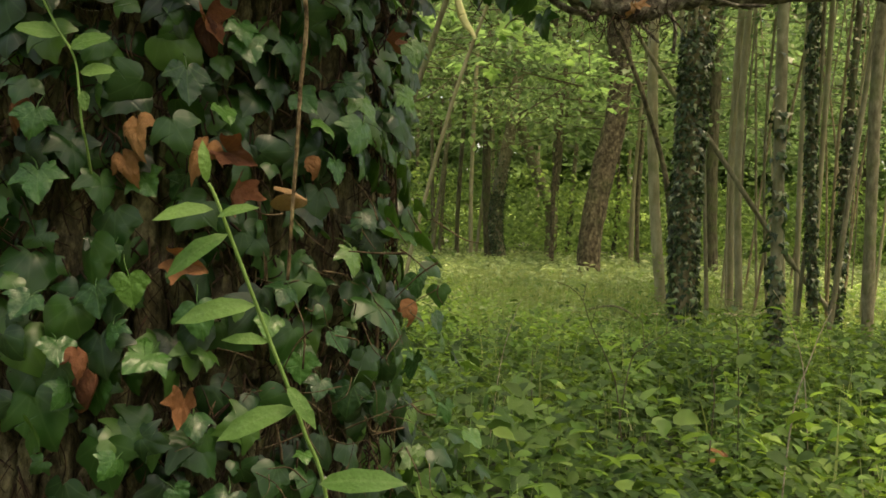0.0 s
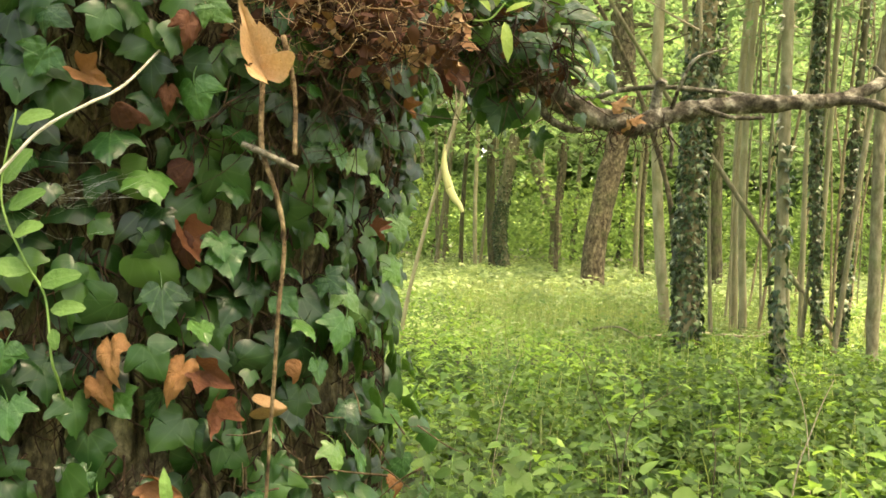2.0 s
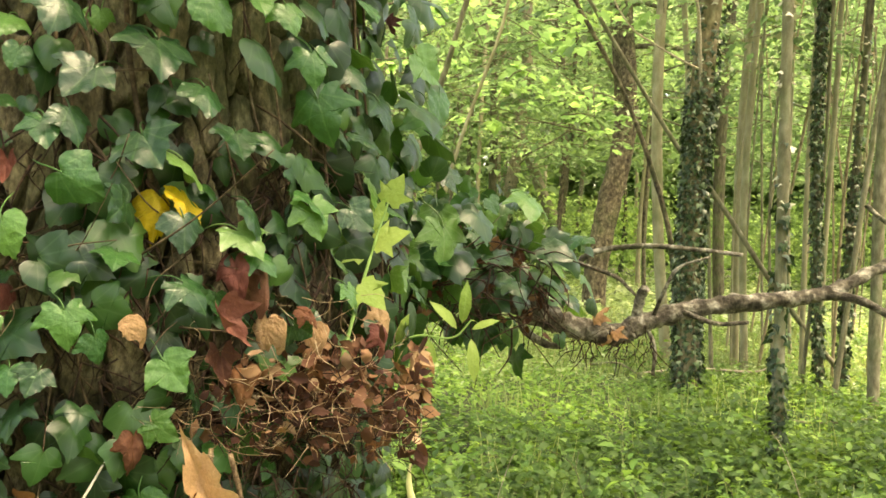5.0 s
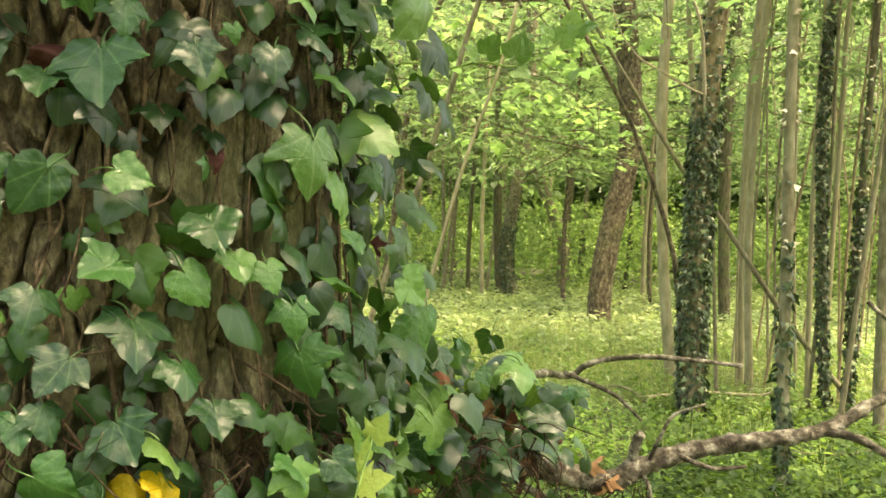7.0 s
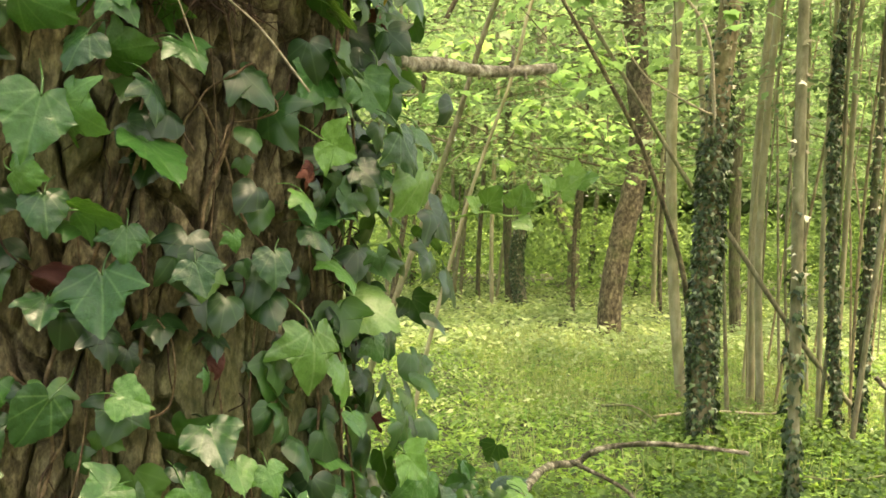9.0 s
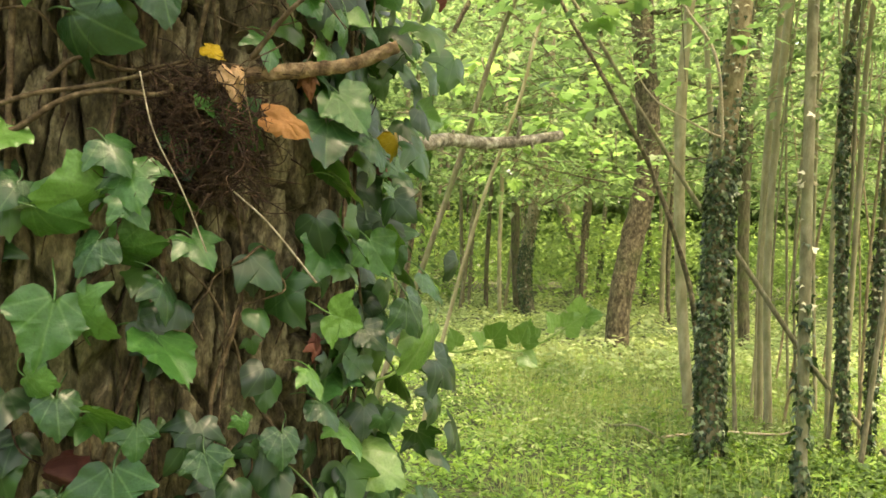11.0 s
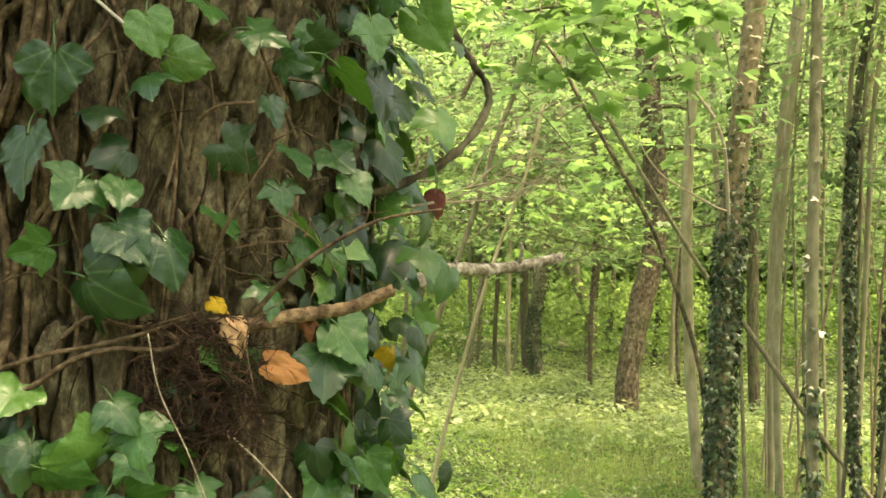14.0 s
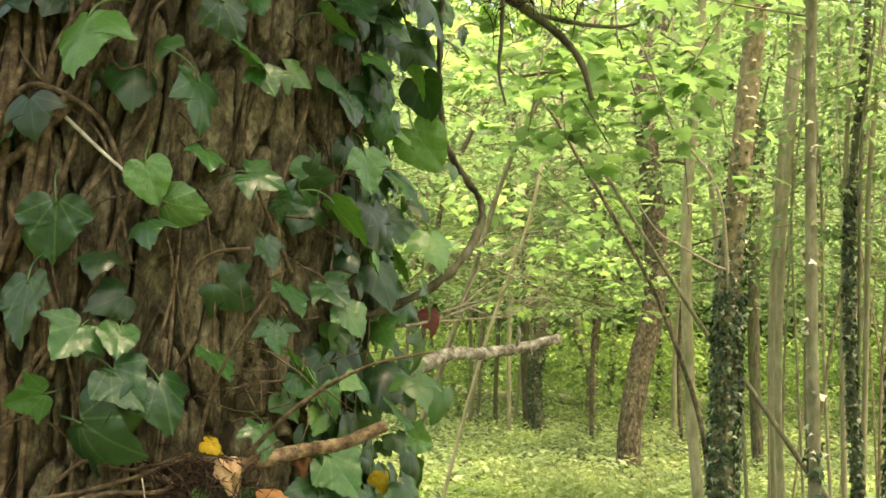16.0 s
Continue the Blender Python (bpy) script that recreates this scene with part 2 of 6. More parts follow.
    links.new(col, bsdf.inputs["Base Color"])
    bsdf.inputs["Roughness"].default_value = rough
    bsdf.inputs["Specular IOR Level"].default_value = 0.3 if rough < 0.44 else 0.22
    bsdf.inputs["Coat Weight"].default_value = coat
    bsdf.inputs["Coat Roughness"].default_value, bsdf.inputs["Coat IOR"].default_value = 0.24, 1.5
    bp = nodes.new("ShaderNodeBump")
    bp.inputs["Strength"].default_value = 0.25
    bp.inputs["Distance"].default_value = 0.003
    links.new(nz.outputs[0], bp.inputs["Height"])
    if per_object:
        # the blade bulges a little between its veins
        nq = nodes.new("ShaderNodeTexNoise")
        nq.inputs["Scale"].default_value, nq.inputs["Detail"].default_value = 5.5, 1.0
        links.new(tc.outputs["Object"], nq.inputs["Vector"])
        bq = nodes.new("ShaderNodeBump")
        bq.inputs["Strength"].default_value, bq.inputs["Distance"].default_value = 0.55, 0.004
        links.new(nq.outputs[0], bq.inputs["Height"])
        links.new(bq.outputs[0], bp.inputs["Normal"])
    links.new(bp.outputs[0], bsdf.inputs["Normal"])
    tr = nodes.new("ShaderNodeBsdfTranslucent")
    mt = nodes.new("ShaderNodeMixRGB")
    mt.blend_type = "MULTIPLY"
    mt.inputs[0].default_value = 1.0 if big else 0.0
    mt.inputs[1].default_value = (*through_colour, 1)
    if big:
        links.new(big, mt.inputs[2])
    h2 = nodes.new("ShaderNodeHueSaturation")
    links.new(math_node(nt, "MULTIPLY_ADD", chance, 0.8), h2.inputs["Value"])
    h2.inputs["Value"].links[0].from_node.inputs[2].default_value = 0.6
    links.new(mt.outputs[0], h2.inputs["Color"])
    links.new(h2.outputs[0], tr.inputs[0])
    mix = nodes.new("ShaderNodeMixShader")
    mix.inputs[0].default_value = through_share
    links.new(bsdf.outputs[0], mix.inputs[1])
    links.new(tr.outputs[0], mix.inputs[2])
    links.new(mix.outputs[0], nodes["Material Output"].inputs[0])
    return m


def bark_material(name, dark, mid, light, scale=1.0, moss=0.0, bump=0.6, stretch=0.25, flecks=0.0, grain=0.0, even=1.0):
    m, nt, nodes, links, bsdf = material(name)
    tc = nodes.new("ShaderNodeTexCoord")
    mp = nodes.new("ShaderNodeMapping")
    mp.inputs["Scale"].default_value = (1, 1, stretch)
    links.new(tc.outputs["Object"], mp.inputs[0])
    a = nodes.new("ShaderNodeTexNoise")
    a.inputs["Scale"].default_value, a.inputs["Detail"].default_value, a.inputs["Roughness"].default_value = 28 * scale, 9, 0.68
    links.new(mp.outputs[0], a.inputs["Vector"])
    b = nodes.new("ShaderNodeTexNoise")
    b.inputs["Scale"].default_value, b.inputs["Detail"].default_value = 3.5, 4
    links.new(tc.outputs["Object"], b.inputs["Vector"])
    r = ramp(nodes, [(0.5 - 0.14 * even, dark), (0.5, mid), (0.5 + 0.16 * even, light)])
    links.new(a.outputs[0], r.inputs[0])
    col = r.outputs[0]
    if grain:
        fn = nodes.new("ShaderNodeTexNoise")
        fn.inputs["Scale"].default_value, fn.inputs["Detail"].default_value, fn.inputs["Roughness"].default_value = grain, 6, 0.75
        links.new(mp.outputs[0], fn.inputs["Vector"])
        fr = ramp(nodes, [(0.34, (0.35, 0.33, 0.3)), (0.52, (1, 1, 1)), (0.68, (1.5, 1.5, 1.35))])
        links.new(fn.outputs[0], fr.inputs[0])
        gm = nodes.new("ShaderNodeMixRGB")
        gm.blend_type = "MULTIPLY"
        gm.inputs[0].default_value = 1.0
        links.new(col, gm.inputs[1])
        links.new(fr.outputs[0], gm.inputs[2])
        col = gm.outputs[0]
    if moss:
        mr = ramp(nodes, [(0.5, (0, 0, 0)), (0.66, (moss, moss, moss))])
        links.new(b.outputs[0], mr.inputs[0])
        mx = nodes.new("ShaderNodeMixRGB")
        links.new(mr.outputs[0], mx.inputs[0])
        links.new(col, mx.inputs[1])
        mx.inputs[2].default_value = (0.1, 0.14, 0.05, 1)
        col = mx.outputs[0]
    if flecks:
        v = nodes.new("ShaderNodeTexVoronoi")
        v.inputs["Scale"].default_value = 14
        links.new(tc.outputs["Object"], v.inputs["Vector"])
        vr = ramp(nodes, [(0.0, (1, 1, 1)), (flecks, (0, 0, 0))])
        links.new(v.outputs["Distance"], vr.inputs[0])
        mx = nodes.new("ShaderNodeMixRGB")
        links.new(vr.outputs[0], mx.inputs[0])
        links.new(col, mx.inputs[1])
        mx.inputs[2].default_value = (0.55, 0.56, 0.48, 1)
        col = mx.outputs[0]
    links.new(col, bsdf.inputs["Base Color"])
    bsdf.inputs["Roughness"].default_value = 0.9
    bsdf.inputs["Specular IOR Level"].default_value = 0.2
    bp = nodes.new("ShaderNodeBump")
    bp.inputs["Strength"].default_value, bp.inputs["Distance"].default_value = bump, 0.01
    links.new(a.outputs[0], bp.inputs["Height"])
    links.new(bp.outputs[0], bsdf.inputs["Normal"])
    return m


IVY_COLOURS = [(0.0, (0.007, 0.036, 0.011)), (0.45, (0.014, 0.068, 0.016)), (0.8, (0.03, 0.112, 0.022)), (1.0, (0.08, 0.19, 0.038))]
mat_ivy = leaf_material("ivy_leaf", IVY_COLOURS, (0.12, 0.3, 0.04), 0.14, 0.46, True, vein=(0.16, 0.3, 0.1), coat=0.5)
# inner leaves: ivy colours at 0.6, so the shade is in the colour
mat_ivy_shaded = leaf_material("shaded_ivy_leaf", [(p_, tuple(0.6 * v_ for v_ in c_)) for p_, c_ in IVY_COLOURS], (0.12, 0.3, 0.04), 0.14, 0.42, False, vein=(0.1, 0.18, 0.07), coat=0.28)
# tone of young leaves, also painted on leaves that light or sheen brightens
mat_ivy_young_lit = leaf_material("young_lit_ivy_leaf", [(0.0, (0.045, 0.125, 0.026)), (0.5, (0.075, 0.175, 0.036)), (1.0, (0.13, 0.24, 0.07))], (0.2, 0.38, 0.05), 0.18, 0.4, True, vein=(0.3, 0.4, 0.2), coat=0.5)
mat_dry = leaf_material("dry_leaf", [(0.0, (0.05, 0.018, 0.012)), (0.45, (0.13, 0.048, 0.024)), (0.8, (0.24, 0.115, 0.05)), (1.0, (0.38, 0.25, 0.14))],
                        (0.35, 0.15, 0.05), 0.1, 0.7, True, vein=(0.2, 0.09, 0.03), spots=(0.1, 0.03, 0.02))
mat_dry_dark = leaf_material("dark_dry_leaf", [(0.0, (0.04, 0.013, 0.011)), (0.6, (0.12, 0.034, 0.026)), (1.0, (0.2, 0.085, 0.055))], (0.25, 0.07, 0.04), 0.08, 0.65, True, vein=(0.1, 0.04, 0.02), spots=(0.06, 0.02, 0.015))
mat_dry_mass = leaf_material("dry_mass", [(0.0, (0.035, 0.013, 0.009)), (0.55, (0.1, 0.042, 0.024)), (0.85, (0.22, 0.115, 0.06)), (1.0, (0.42, 0.29, 0.18))],
                             (0.3, 0.12, 0.03), 0.06, 0.75, False, spots=(0.08, 0.03, 0.02))
mat_yellow = leaf_material("yellow_leaf", [(0.0, (0.34, 0.22, 0.015)), (1.0, (0.42, 0.3, 0.02))], (0.5, 0.38, 0.03), 0.15, 0.5, True,
                           vein=(0.6, 0.5, 0.1), spots=(0.4, 0.16, 0.03))
mat_seedling = leaf_material("seedling_leaf", [(0.0, (0.035, 0.085, 0.022)), (1.0, (0.08, 0.155, 0.036)) ], (0.22, 0.36, 0.05), 0.26, 0.5, True, vein=(0.16, 0.25, 0.09))
mat_shoot = leaf_material("young_leaf", [(0.0, (0.075, 0.17, 0.045)), (1.0, (0.15, 0.27, 0.08))], (0.26, 0.45, 0.07), 0.3, 0.5, True, vein=(0.3, 0.42, 0.18))
mat_lime = leaf_material("lime_leaf", [(0.0, (0.17, 0.28, 0.055)), (1.0, (0.3, 0.4, 0.11))], (0.4, 0.52, 0.1), 0.3, 0.5, True, vein=(0.4, 0.48, 0.2))
WOOD_COLOURS = [(0.0, (0.045, 0.08, 0.03)), (0.5, (0.08, 0.125, 0.045)), (1.0, (0.13, 0.18, 0.07))]
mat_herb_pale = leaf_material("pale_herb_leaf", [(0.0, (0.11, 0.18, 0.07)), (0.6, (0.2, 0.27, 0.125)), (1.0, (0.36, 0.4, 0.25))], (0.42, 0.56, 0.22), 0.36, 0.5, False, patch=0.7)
# darker herb tone with the shade of the near ground painted in
mat_herb_shaded = leaf_material("shaded_herb_leaf", [(0.0, (0.02, 0.05, 0.014)), (0.6, (0.038, 0.08, 0.02)), (1.0, (0.075, 0.13, 0.034))], (0.17, 0.3, 0.05), 0.28, 0.6, False, patch=1.2)
mat_scrap = leaf_material("withered_ivy", [(0.0, (0.16, 0.13, 0.08)), (0.5, (0.4, 0.38, 0.27)), (1.0, (0.62, 0.6, 0.48))], (0.4, 0.4, 0.2), 0.15, 0.6, False)
# dark sleeve leaves; the palest tenth has sky glints painted as colour
mat_ivy_sleeve = leaf_material("ivy_sleeve", [(0.0, (0.008, 0.022, 0.005)), (0.8, (0.02, 0.046, 0.01)), (0.9, (0.07, 0.12, 0.04)), (1.0, (0.34, 0.38, 0.25))], (0.06, 0.14, 0.03), 0.06, 0.42, False, vein=(0.4, 0.46, 0.32), coat=0.05)
mat_wood_leaf = leaf_material("wood_leaf", WOOD_COLOURS, (0.2, 0.335, 0.135), 0.46, 0.45, False, patch=0.45)
mat_maple = leaf_material("maple_leaf", [(0.0, (0.05, 0.1, 0.03)), (0.5, (0.09, 0.16, 0.05)), (1.0, (0.16, 0.24, 0.09))], (0.25, 0.44, 0.145), 0.5, 0.4, False, patch=0.9)
mat_far_leaf = leaf_material("far_wood_leaf", [(0.0, (0.05, 0.1, 0.035)), (0.5, (0.09, 0.16, 0.055)), (1.0, (0.15, 0.23, 0.09))], (0.25, 0.42, 0.12), 0.5, 0.5, False, patch=0.3)
mat_shrub = leaf_material("shrub_leaf", [(0.0, (0.07, 0.13, 0.045)), (0.5, (0.12, 0.2, 0.07)), (1.0, (0.19, 0.28, 0.11))], (0.34, 0.52, 0.16), 0.5, 0.5, False, patch=0.35)
mat_grass = leaf_material("grass_blade", [(0.0, (0.12, 0.18, 0.06)), (0.6, (0.25, 0.3, 0.13)), (1.0, (0.44, 0.43, 0.26))], (0.4, 0.48, 0.14), 0.3, 0.6, False, patch=0.5)
mat_herb = leaf_material("herb_leaf", [(0.0, (0.045, 0.11, 0.026)), (0.6, (0.095, 0.19, 0.045)), (1.0, (0.19, 0.28, 0.085))], (0.31, 0.52, 0.1), 0.35, 0.5, False, patch=0.8)
mat_trunk = bark_material("furrowed_bark", (0.034, 0.026, 0.016), (0.11, 0.089, 0.054), (0.27, 0.23, 0.15), 1.5, 0.3, 1.0, 0.5, 0.0, 190.0)
mat_limb = bark_material("limb_bark", (0.03, 0.025, 0.018), (0.105, 0.09, 0.07), (0.4, 0.37, 0.31), 1.3, 0.15, 0.9, 1.0, 0.0, 90.0)
mat_vine = bark_material("vine_stem", (0.032, 0.021, 0.013), (0.085, 0.058, 0.034), (0.19, 0.14, 0.09), 3.0, 0.0, 0.5, 1.0)
mat_straw = bark_material("straw_rootlets", (0.2, 0.12, 0.065), (0.4, 0.27, 0.16), (0.6, 0.46, 0.31), 3.0, 0.0, 0.4, 1.0)
mat_root = bark_material("dead_rootlets", (0.014, 0.008, 0.006), (0.034, 0.019, 0.013), (0.1, 0.056, 0.034), 3.0, 0.0, 0.5, 1.0)
mat_pale = bark_material("pale_twig", (0.18, 0.14, 0.1), (0.32, 0.27, 0.2), (0.46, 0.41, 0.33), 3.0, 0.0, 0.3, 1.0)
mat_white = bark_material("bleached_twig", (0.32, 0.28, 0.22), (0.5, 0.46, 0.39), (0.64, 0.6, 0.53), 3.0, 0.0, 0.3, 1.0)
mat_tree = bark_material("grey_brown_bark", (0.075, 0.066, 0.042), (0.16, 0.142, 0.095), (0.28, 0.26, 0.185), 0.9, 0.5, 0.7, 0.35, 0.0, 0.0, 1.4)
mat_ash = bark_material("pale_smooth_bark", (0.15, 0.135, 0.08), (0.26, 0.235, 0.15), (0.4, 0.37, 0.26), 0.35, 0.4, 0.4, 0.35, 0.0, 0.0, 1.5)
mat_slim = bark_material("grey_slim_bark", (0.1, 0.09, 0.055), (0.2, 0.18, 0.115), (0.34, 0.315, 0.22), 0.6, 0.4, 0.5, 0.4, 0.0, 0.0, 1.4)
mat_brown = bark_material("brown_bark", (0.09, 0.068, 0.042), (0.225, 0.178, 0.112), (0.37, 0.31, 0.215), 0.7, 0.25, 0.7, 0.6, 0.05, 0.0, 1.3)
mat_stub = bark_material("stub_bark", (0.07, 0.045, 0.028), (0.19, 0.125, 0.075), (0.34, 0.25, 0.16), 1.6, 0.0, 0.8, 1.0, 0.0, 90.0)
mat_spur = bark_material("lichen_spur", (0.1, 0.085, 0.065), (0.27, 0.235, 0.185), (0.55, 0.52, 0.45), 1.2, 0.1, 0.9, 1.0, 0.0, 70.0)
mat_old = bark_material("old_brown_bark", (0.035, 0.028, 0.02), (0.1, 0.08, 0.055), (0.21, 0.175, 0.125), 0.6, 0.2, 0.8, 0.7, 0.0, 18.0)
mat_dark = bark_material("dark_bark", (0.035, 0.03, 0.02), (0.09, 0.08, 0.05), (0.16, 0.14, 0.1), 0.9, 0.5, 0.8)
mat_green_stem = bark_material("green_stem", (0.12, 0.2, 0.06), (0.18, 0.3, 0.09), (0.25, 0.38, 0.13), 2.0, 0.0, 0.1, 1.0)

m_ground, nt_, nodes_, links_, bsdf_ = material("forest_floor")
tc_ = nodes_.new("ShaderNodeTexCoord")
na_ = nodes_.new("ShaderNodeTexNoise")
na_.inputs["Scale"].default_value, na_.inputs["Detail"].default_value = 9, 10
links_.new(tc_.outputs["Object"], na_.inputs["Vector"])
r_ = ramp(nodes_, [(0.3, (0.016, 0.015, 0.009)), (0.5, (0.036, 0.044, 0.018)), (0.7, (0.07, 0.09, 0.03))])
links_.new(na_.outputs[0], r_.inputs[0])
links_.new(r_.outputs[0], bsdf_.inputs["Base Color"])
bsdf_.inputs["Roughness"].default_value = 0.95
bp_ = nodes_.new("ShaderNodeBump")
bp_.inputs["Distance"].default_value = 0.05
links_.new(na_.outputs[0], bp_.inputs["Height"])
links_.new(bp_.outputs[0], bsdf_.inputs["Normal"])

# ---------- ground ----------
g = np.sinh(np.linspace(-1, 1, 181) * 6.2) / np.sinh(6.2) * 900
gx, gy = np.meshgrid(g, g + 5, indexing="ij")
gv = np.stack([gx, gy, ground_height(gx, gy) * (np.hypot(gx, gy) < 120)], -1).reshape(-1, 3)
i, j = np.meshgrid(np.arange(180), np.arange(180), indexing="ij")
gf = np.stack([i * 181 + j, (i + 1) * 181 + j, (i + 1) * 181 + j + 1, i * 181 + j + 1], -1).reshape(-1, 4)
tagged(part("ground", mesh_of("ground", gv, gf), m_ground), "dark woodland soil under low green herbs", "ground", kind="structure")

# ---------- the ivy-clad tree ----------
AXIS = np.array([-0.335, 1.074, 0.0])


def trunk_radius(z):
    z = np.asarray(z, float)
    return 0.288 + 0.05 * np.exp(-((z - 1.33) / 0.16) ** 2) + 0.16 * np.exp(-np.maximum(z, -0.2) / 0.22) + 0.02 * np.exp(-z / 0.8)


def furrow(a, z):
    """Depth of the bark's plates and cracks at angle a and height z, 0 in a crack to 1 on a plate."""
    s = a * 0.29
    w = 0.009 * noise.noise((s * 7, z * 3.2, 3.1)) + 0.0035 * noise.noise((s * 45, z * 24, 5.1)) + 0.002 * noise.noise((s * 130, z * 90, 9.1))
    u, v = (s + w) / 0.035, z / 0.115 + 0.5 * noise.noise((s * 26, z * 7, 7.7))
    d, cells = noise.voronoi((u, v, 0.0))
    floor = 0.05 + 0.045 * noise.noise((s * 20, z * 8, 6.3))
    e = min(1.0, max(0.0, (d[1] - d[0] - floor) / 0.05))
    # each plate stands out by its own amount and tilts to one side
    own = noise.noise((cells[0][0] * 5.3, cells[0][1] * 7.1, 2.2))
    tilt = 0.5 * own * (u - cells[0][0]) + 0.2 * (v - cells[0][1])
    d2, near = noise.voronoi((u * 2.6 + 0.3 * own, v * 3.2 + 0.6 * noise.noise((s * 60, z * 20, 1.7)), 4.0))
    flake = min(1.0, max(0.0, (d2[1] - d2[0] - 0.03) / 0.07)) * (0.7 + 0.6 * noise.noise((near[0][0] * 3.7, near[0][1] * 4.3, 1.2)))
    fine = noise.fractal((s * 190, z * 90, 2.0), 0.6, 2.0, 4)
    return e * (0.66 + 0.12 * own + 0.2 * tilt) + 0.08 * flake * e + 0.05 * fine


def on_trunk(a, z, out=0.0):
    a, z = np.asarray(a, float), np.asarray(z, float)
    r = trunk_radius(z) * (1 + 0.03 * np.sin(3 * a + 1.0 + 0.6 * z)) + out
    return AXIS + np.stack([r * np.cos(a), r * np.sin(a), z], -1)


main_tree = thing("tree", tuple(AXIS), "old forest tree with deeply furrowed brown bark, clad in ivy", "tree")
FINE = np.concatenate([np.radians(np.linspace(-100, 22, 480, endpoint=False)), np.radians(np.linspace(22, 260, 60, endpoint=False))])
HEIGHTS = np.concatenate([np.linspace(-0.1, 0.55, 16, endpoint=False), np.linspace(0.55, 2.75, 560, endpoint=False), np.linspace(2.75, 9.0, 46)])
tv = np.empty((len(HEIGHTS), len(FINE), 3))
for hi, z in enumerate(HEIGHTS):
    base = on_trunk(FINE, np.full(len(FINE), z)) - AXIS
    f = np.array([furrow(a, z) for a in FINE])
    out = np.stack([np.cos(FINE), np.sin(FINE), np.zeros(len(FINE))], -1)
    tv[hi] = base + out * (0.03 * f - 0.026)[:, None]
    tv[hi, :, :2] *= 1 - max(0.0, z - 3.1) * 0.075 if z < 8.99 else 0.02
nA = len(FINE)
i, j = np.meshgrid(np.arange(len(HEIGHTS) - 1), np.arange(nA), indexing="ij")
k = (j + 1) % nA
tf = np.stack([i * nA + j, i * nA + k, (i + 1) * nA + k, (i + 1) * nA + j], -1).reshape(-1, 4)
part("trunk", mesh_of("trunk", tv.reshape(-1, 3), tf), mat_trunk, main_tree)


def limb(name, points, r0, r1, mat, parent, label="", rough=0.07, sides=14, per=12, seed=1, base=None):
    v, f = tube(points, r0, r1, sides, per, rough, seed, AXIS if base is None else base)
    return part(name, mesh_of(name, v, f), mat, parent, label)


low_limb = limb("limb", [(-0.16, 1.14, 1.33), (-0.05, 1.22, 1.37), (0.03, 1.32, 1.39), (0.14, 1.42, 1.34), (0.25, 1.5, 1.288), (0.35, 1.53, 1.266), (0.4, 1.55, 1.284), (0.5, 1.58, 1.312),
                         (0.66, 1.62, 1.33), (0.75, 1.65, 1.345), (0.86, 1.7, 1.39), (1.05, 1.8, 1.45), (1.3, 1.95, 1.47)], 0.024, 0.0085, mat_limb, main_tree, "bowed grey-brown living limb", 0.11)
for pts, a, b in (([(1.3, 1.95, 1.47), (1.28, 2.1, 1.42), (1.17, 2.25, 1.465), (1.12, 2.28, 1.5), (1.086, 2.294, 1.533)], 0.008, 0.006),
                  ([(0.73, 1.645, 1.342), (0.79, 1.62, 1.333), (0.84, 1.6, 1.305), (0.95, 1.58, 1.24)], 0.009, 0.005),
                  ([(0.14, 1.43, 1.37), (0.2, 1.62, 1.4), (0.26, 1.85, 1.39), (0.337, 2.0, 1.366), (0.366, 2.0, 1.388), (0.418, 2.0, 1.405), (0.504, 2.0, 1.413), (0.6, 2.0, 1.409), (0.7, 2.0, 1.401)], 0.009, 0.0045),
                  ([(0.32, 1.96, 1.378), (0.407, 1.9, 1.35), (0.44, 1.9, 1.325), (0.472, 1.9, 1.295)], 0.005, 0.003),
                  ([(0.19, 1.47, 1.31), (0.2, 1.48, 1.275), (0.235, 1.48, 1.252), (0.262, 1.48, 1.25)], 0.008, 0.005),
                  ([(0.39, 1.55, 1.29), (0.395, 1.54, 1.33), (0.4, 1.53, 1.345)], 0.009, 0.008),
                  ([(0.42, 1.55, 1.3), (0.43, 1.53, 1.34), (0.45, 1.52, 1.38), (0.5, 1.52, 1.4)], 0.004, 0.002),
                  ([(0.46, 1.56, 1.31), (0.52, 1.55, 1.29), (0.58, 1.56, 1.292)], 0.005, 0.003),
                  ([(0.4, 1.55, 1.29), (0.42, 1.54, 1.25), (0.42, 1.54, 1.2)], 0.004, 0.003)):
    v, f = tube(pts, a, b, 8, 8, 0.06, 3, AXIS)
    part("twig", mesh_of("twig", v, f), mat_limb, low_limb)
stub = limb("broken_stub", [(-0.16, 0.86, 2.145), (-0.11, 0.84, 2.148), (-0.06, 0.868, 2.16), (-0.02, 0.878, 2.168), (0.021, 0.885, 2.187)], 0.0078, 0.006, mat_stub, main_tree, "snapped-off dead branch stub", seed=4)
spur = limb("spur", [(-0.2, 1.3, 2.18), (-0.14, 1.5, 2.18), (-0.09, 1.8, 2.2), (-0.05, 2.0, 2.21), (0.01, 2.15, 2.24), (0.09, 2.25, 2.245), (0.18, 2.33, 2.26), (0.29, 2.43, 2.29)],
     0.02, 0.013, mat_spur, main_tree, "lichen-grey dead spur with a pale broken end", 0.035, seed=5)
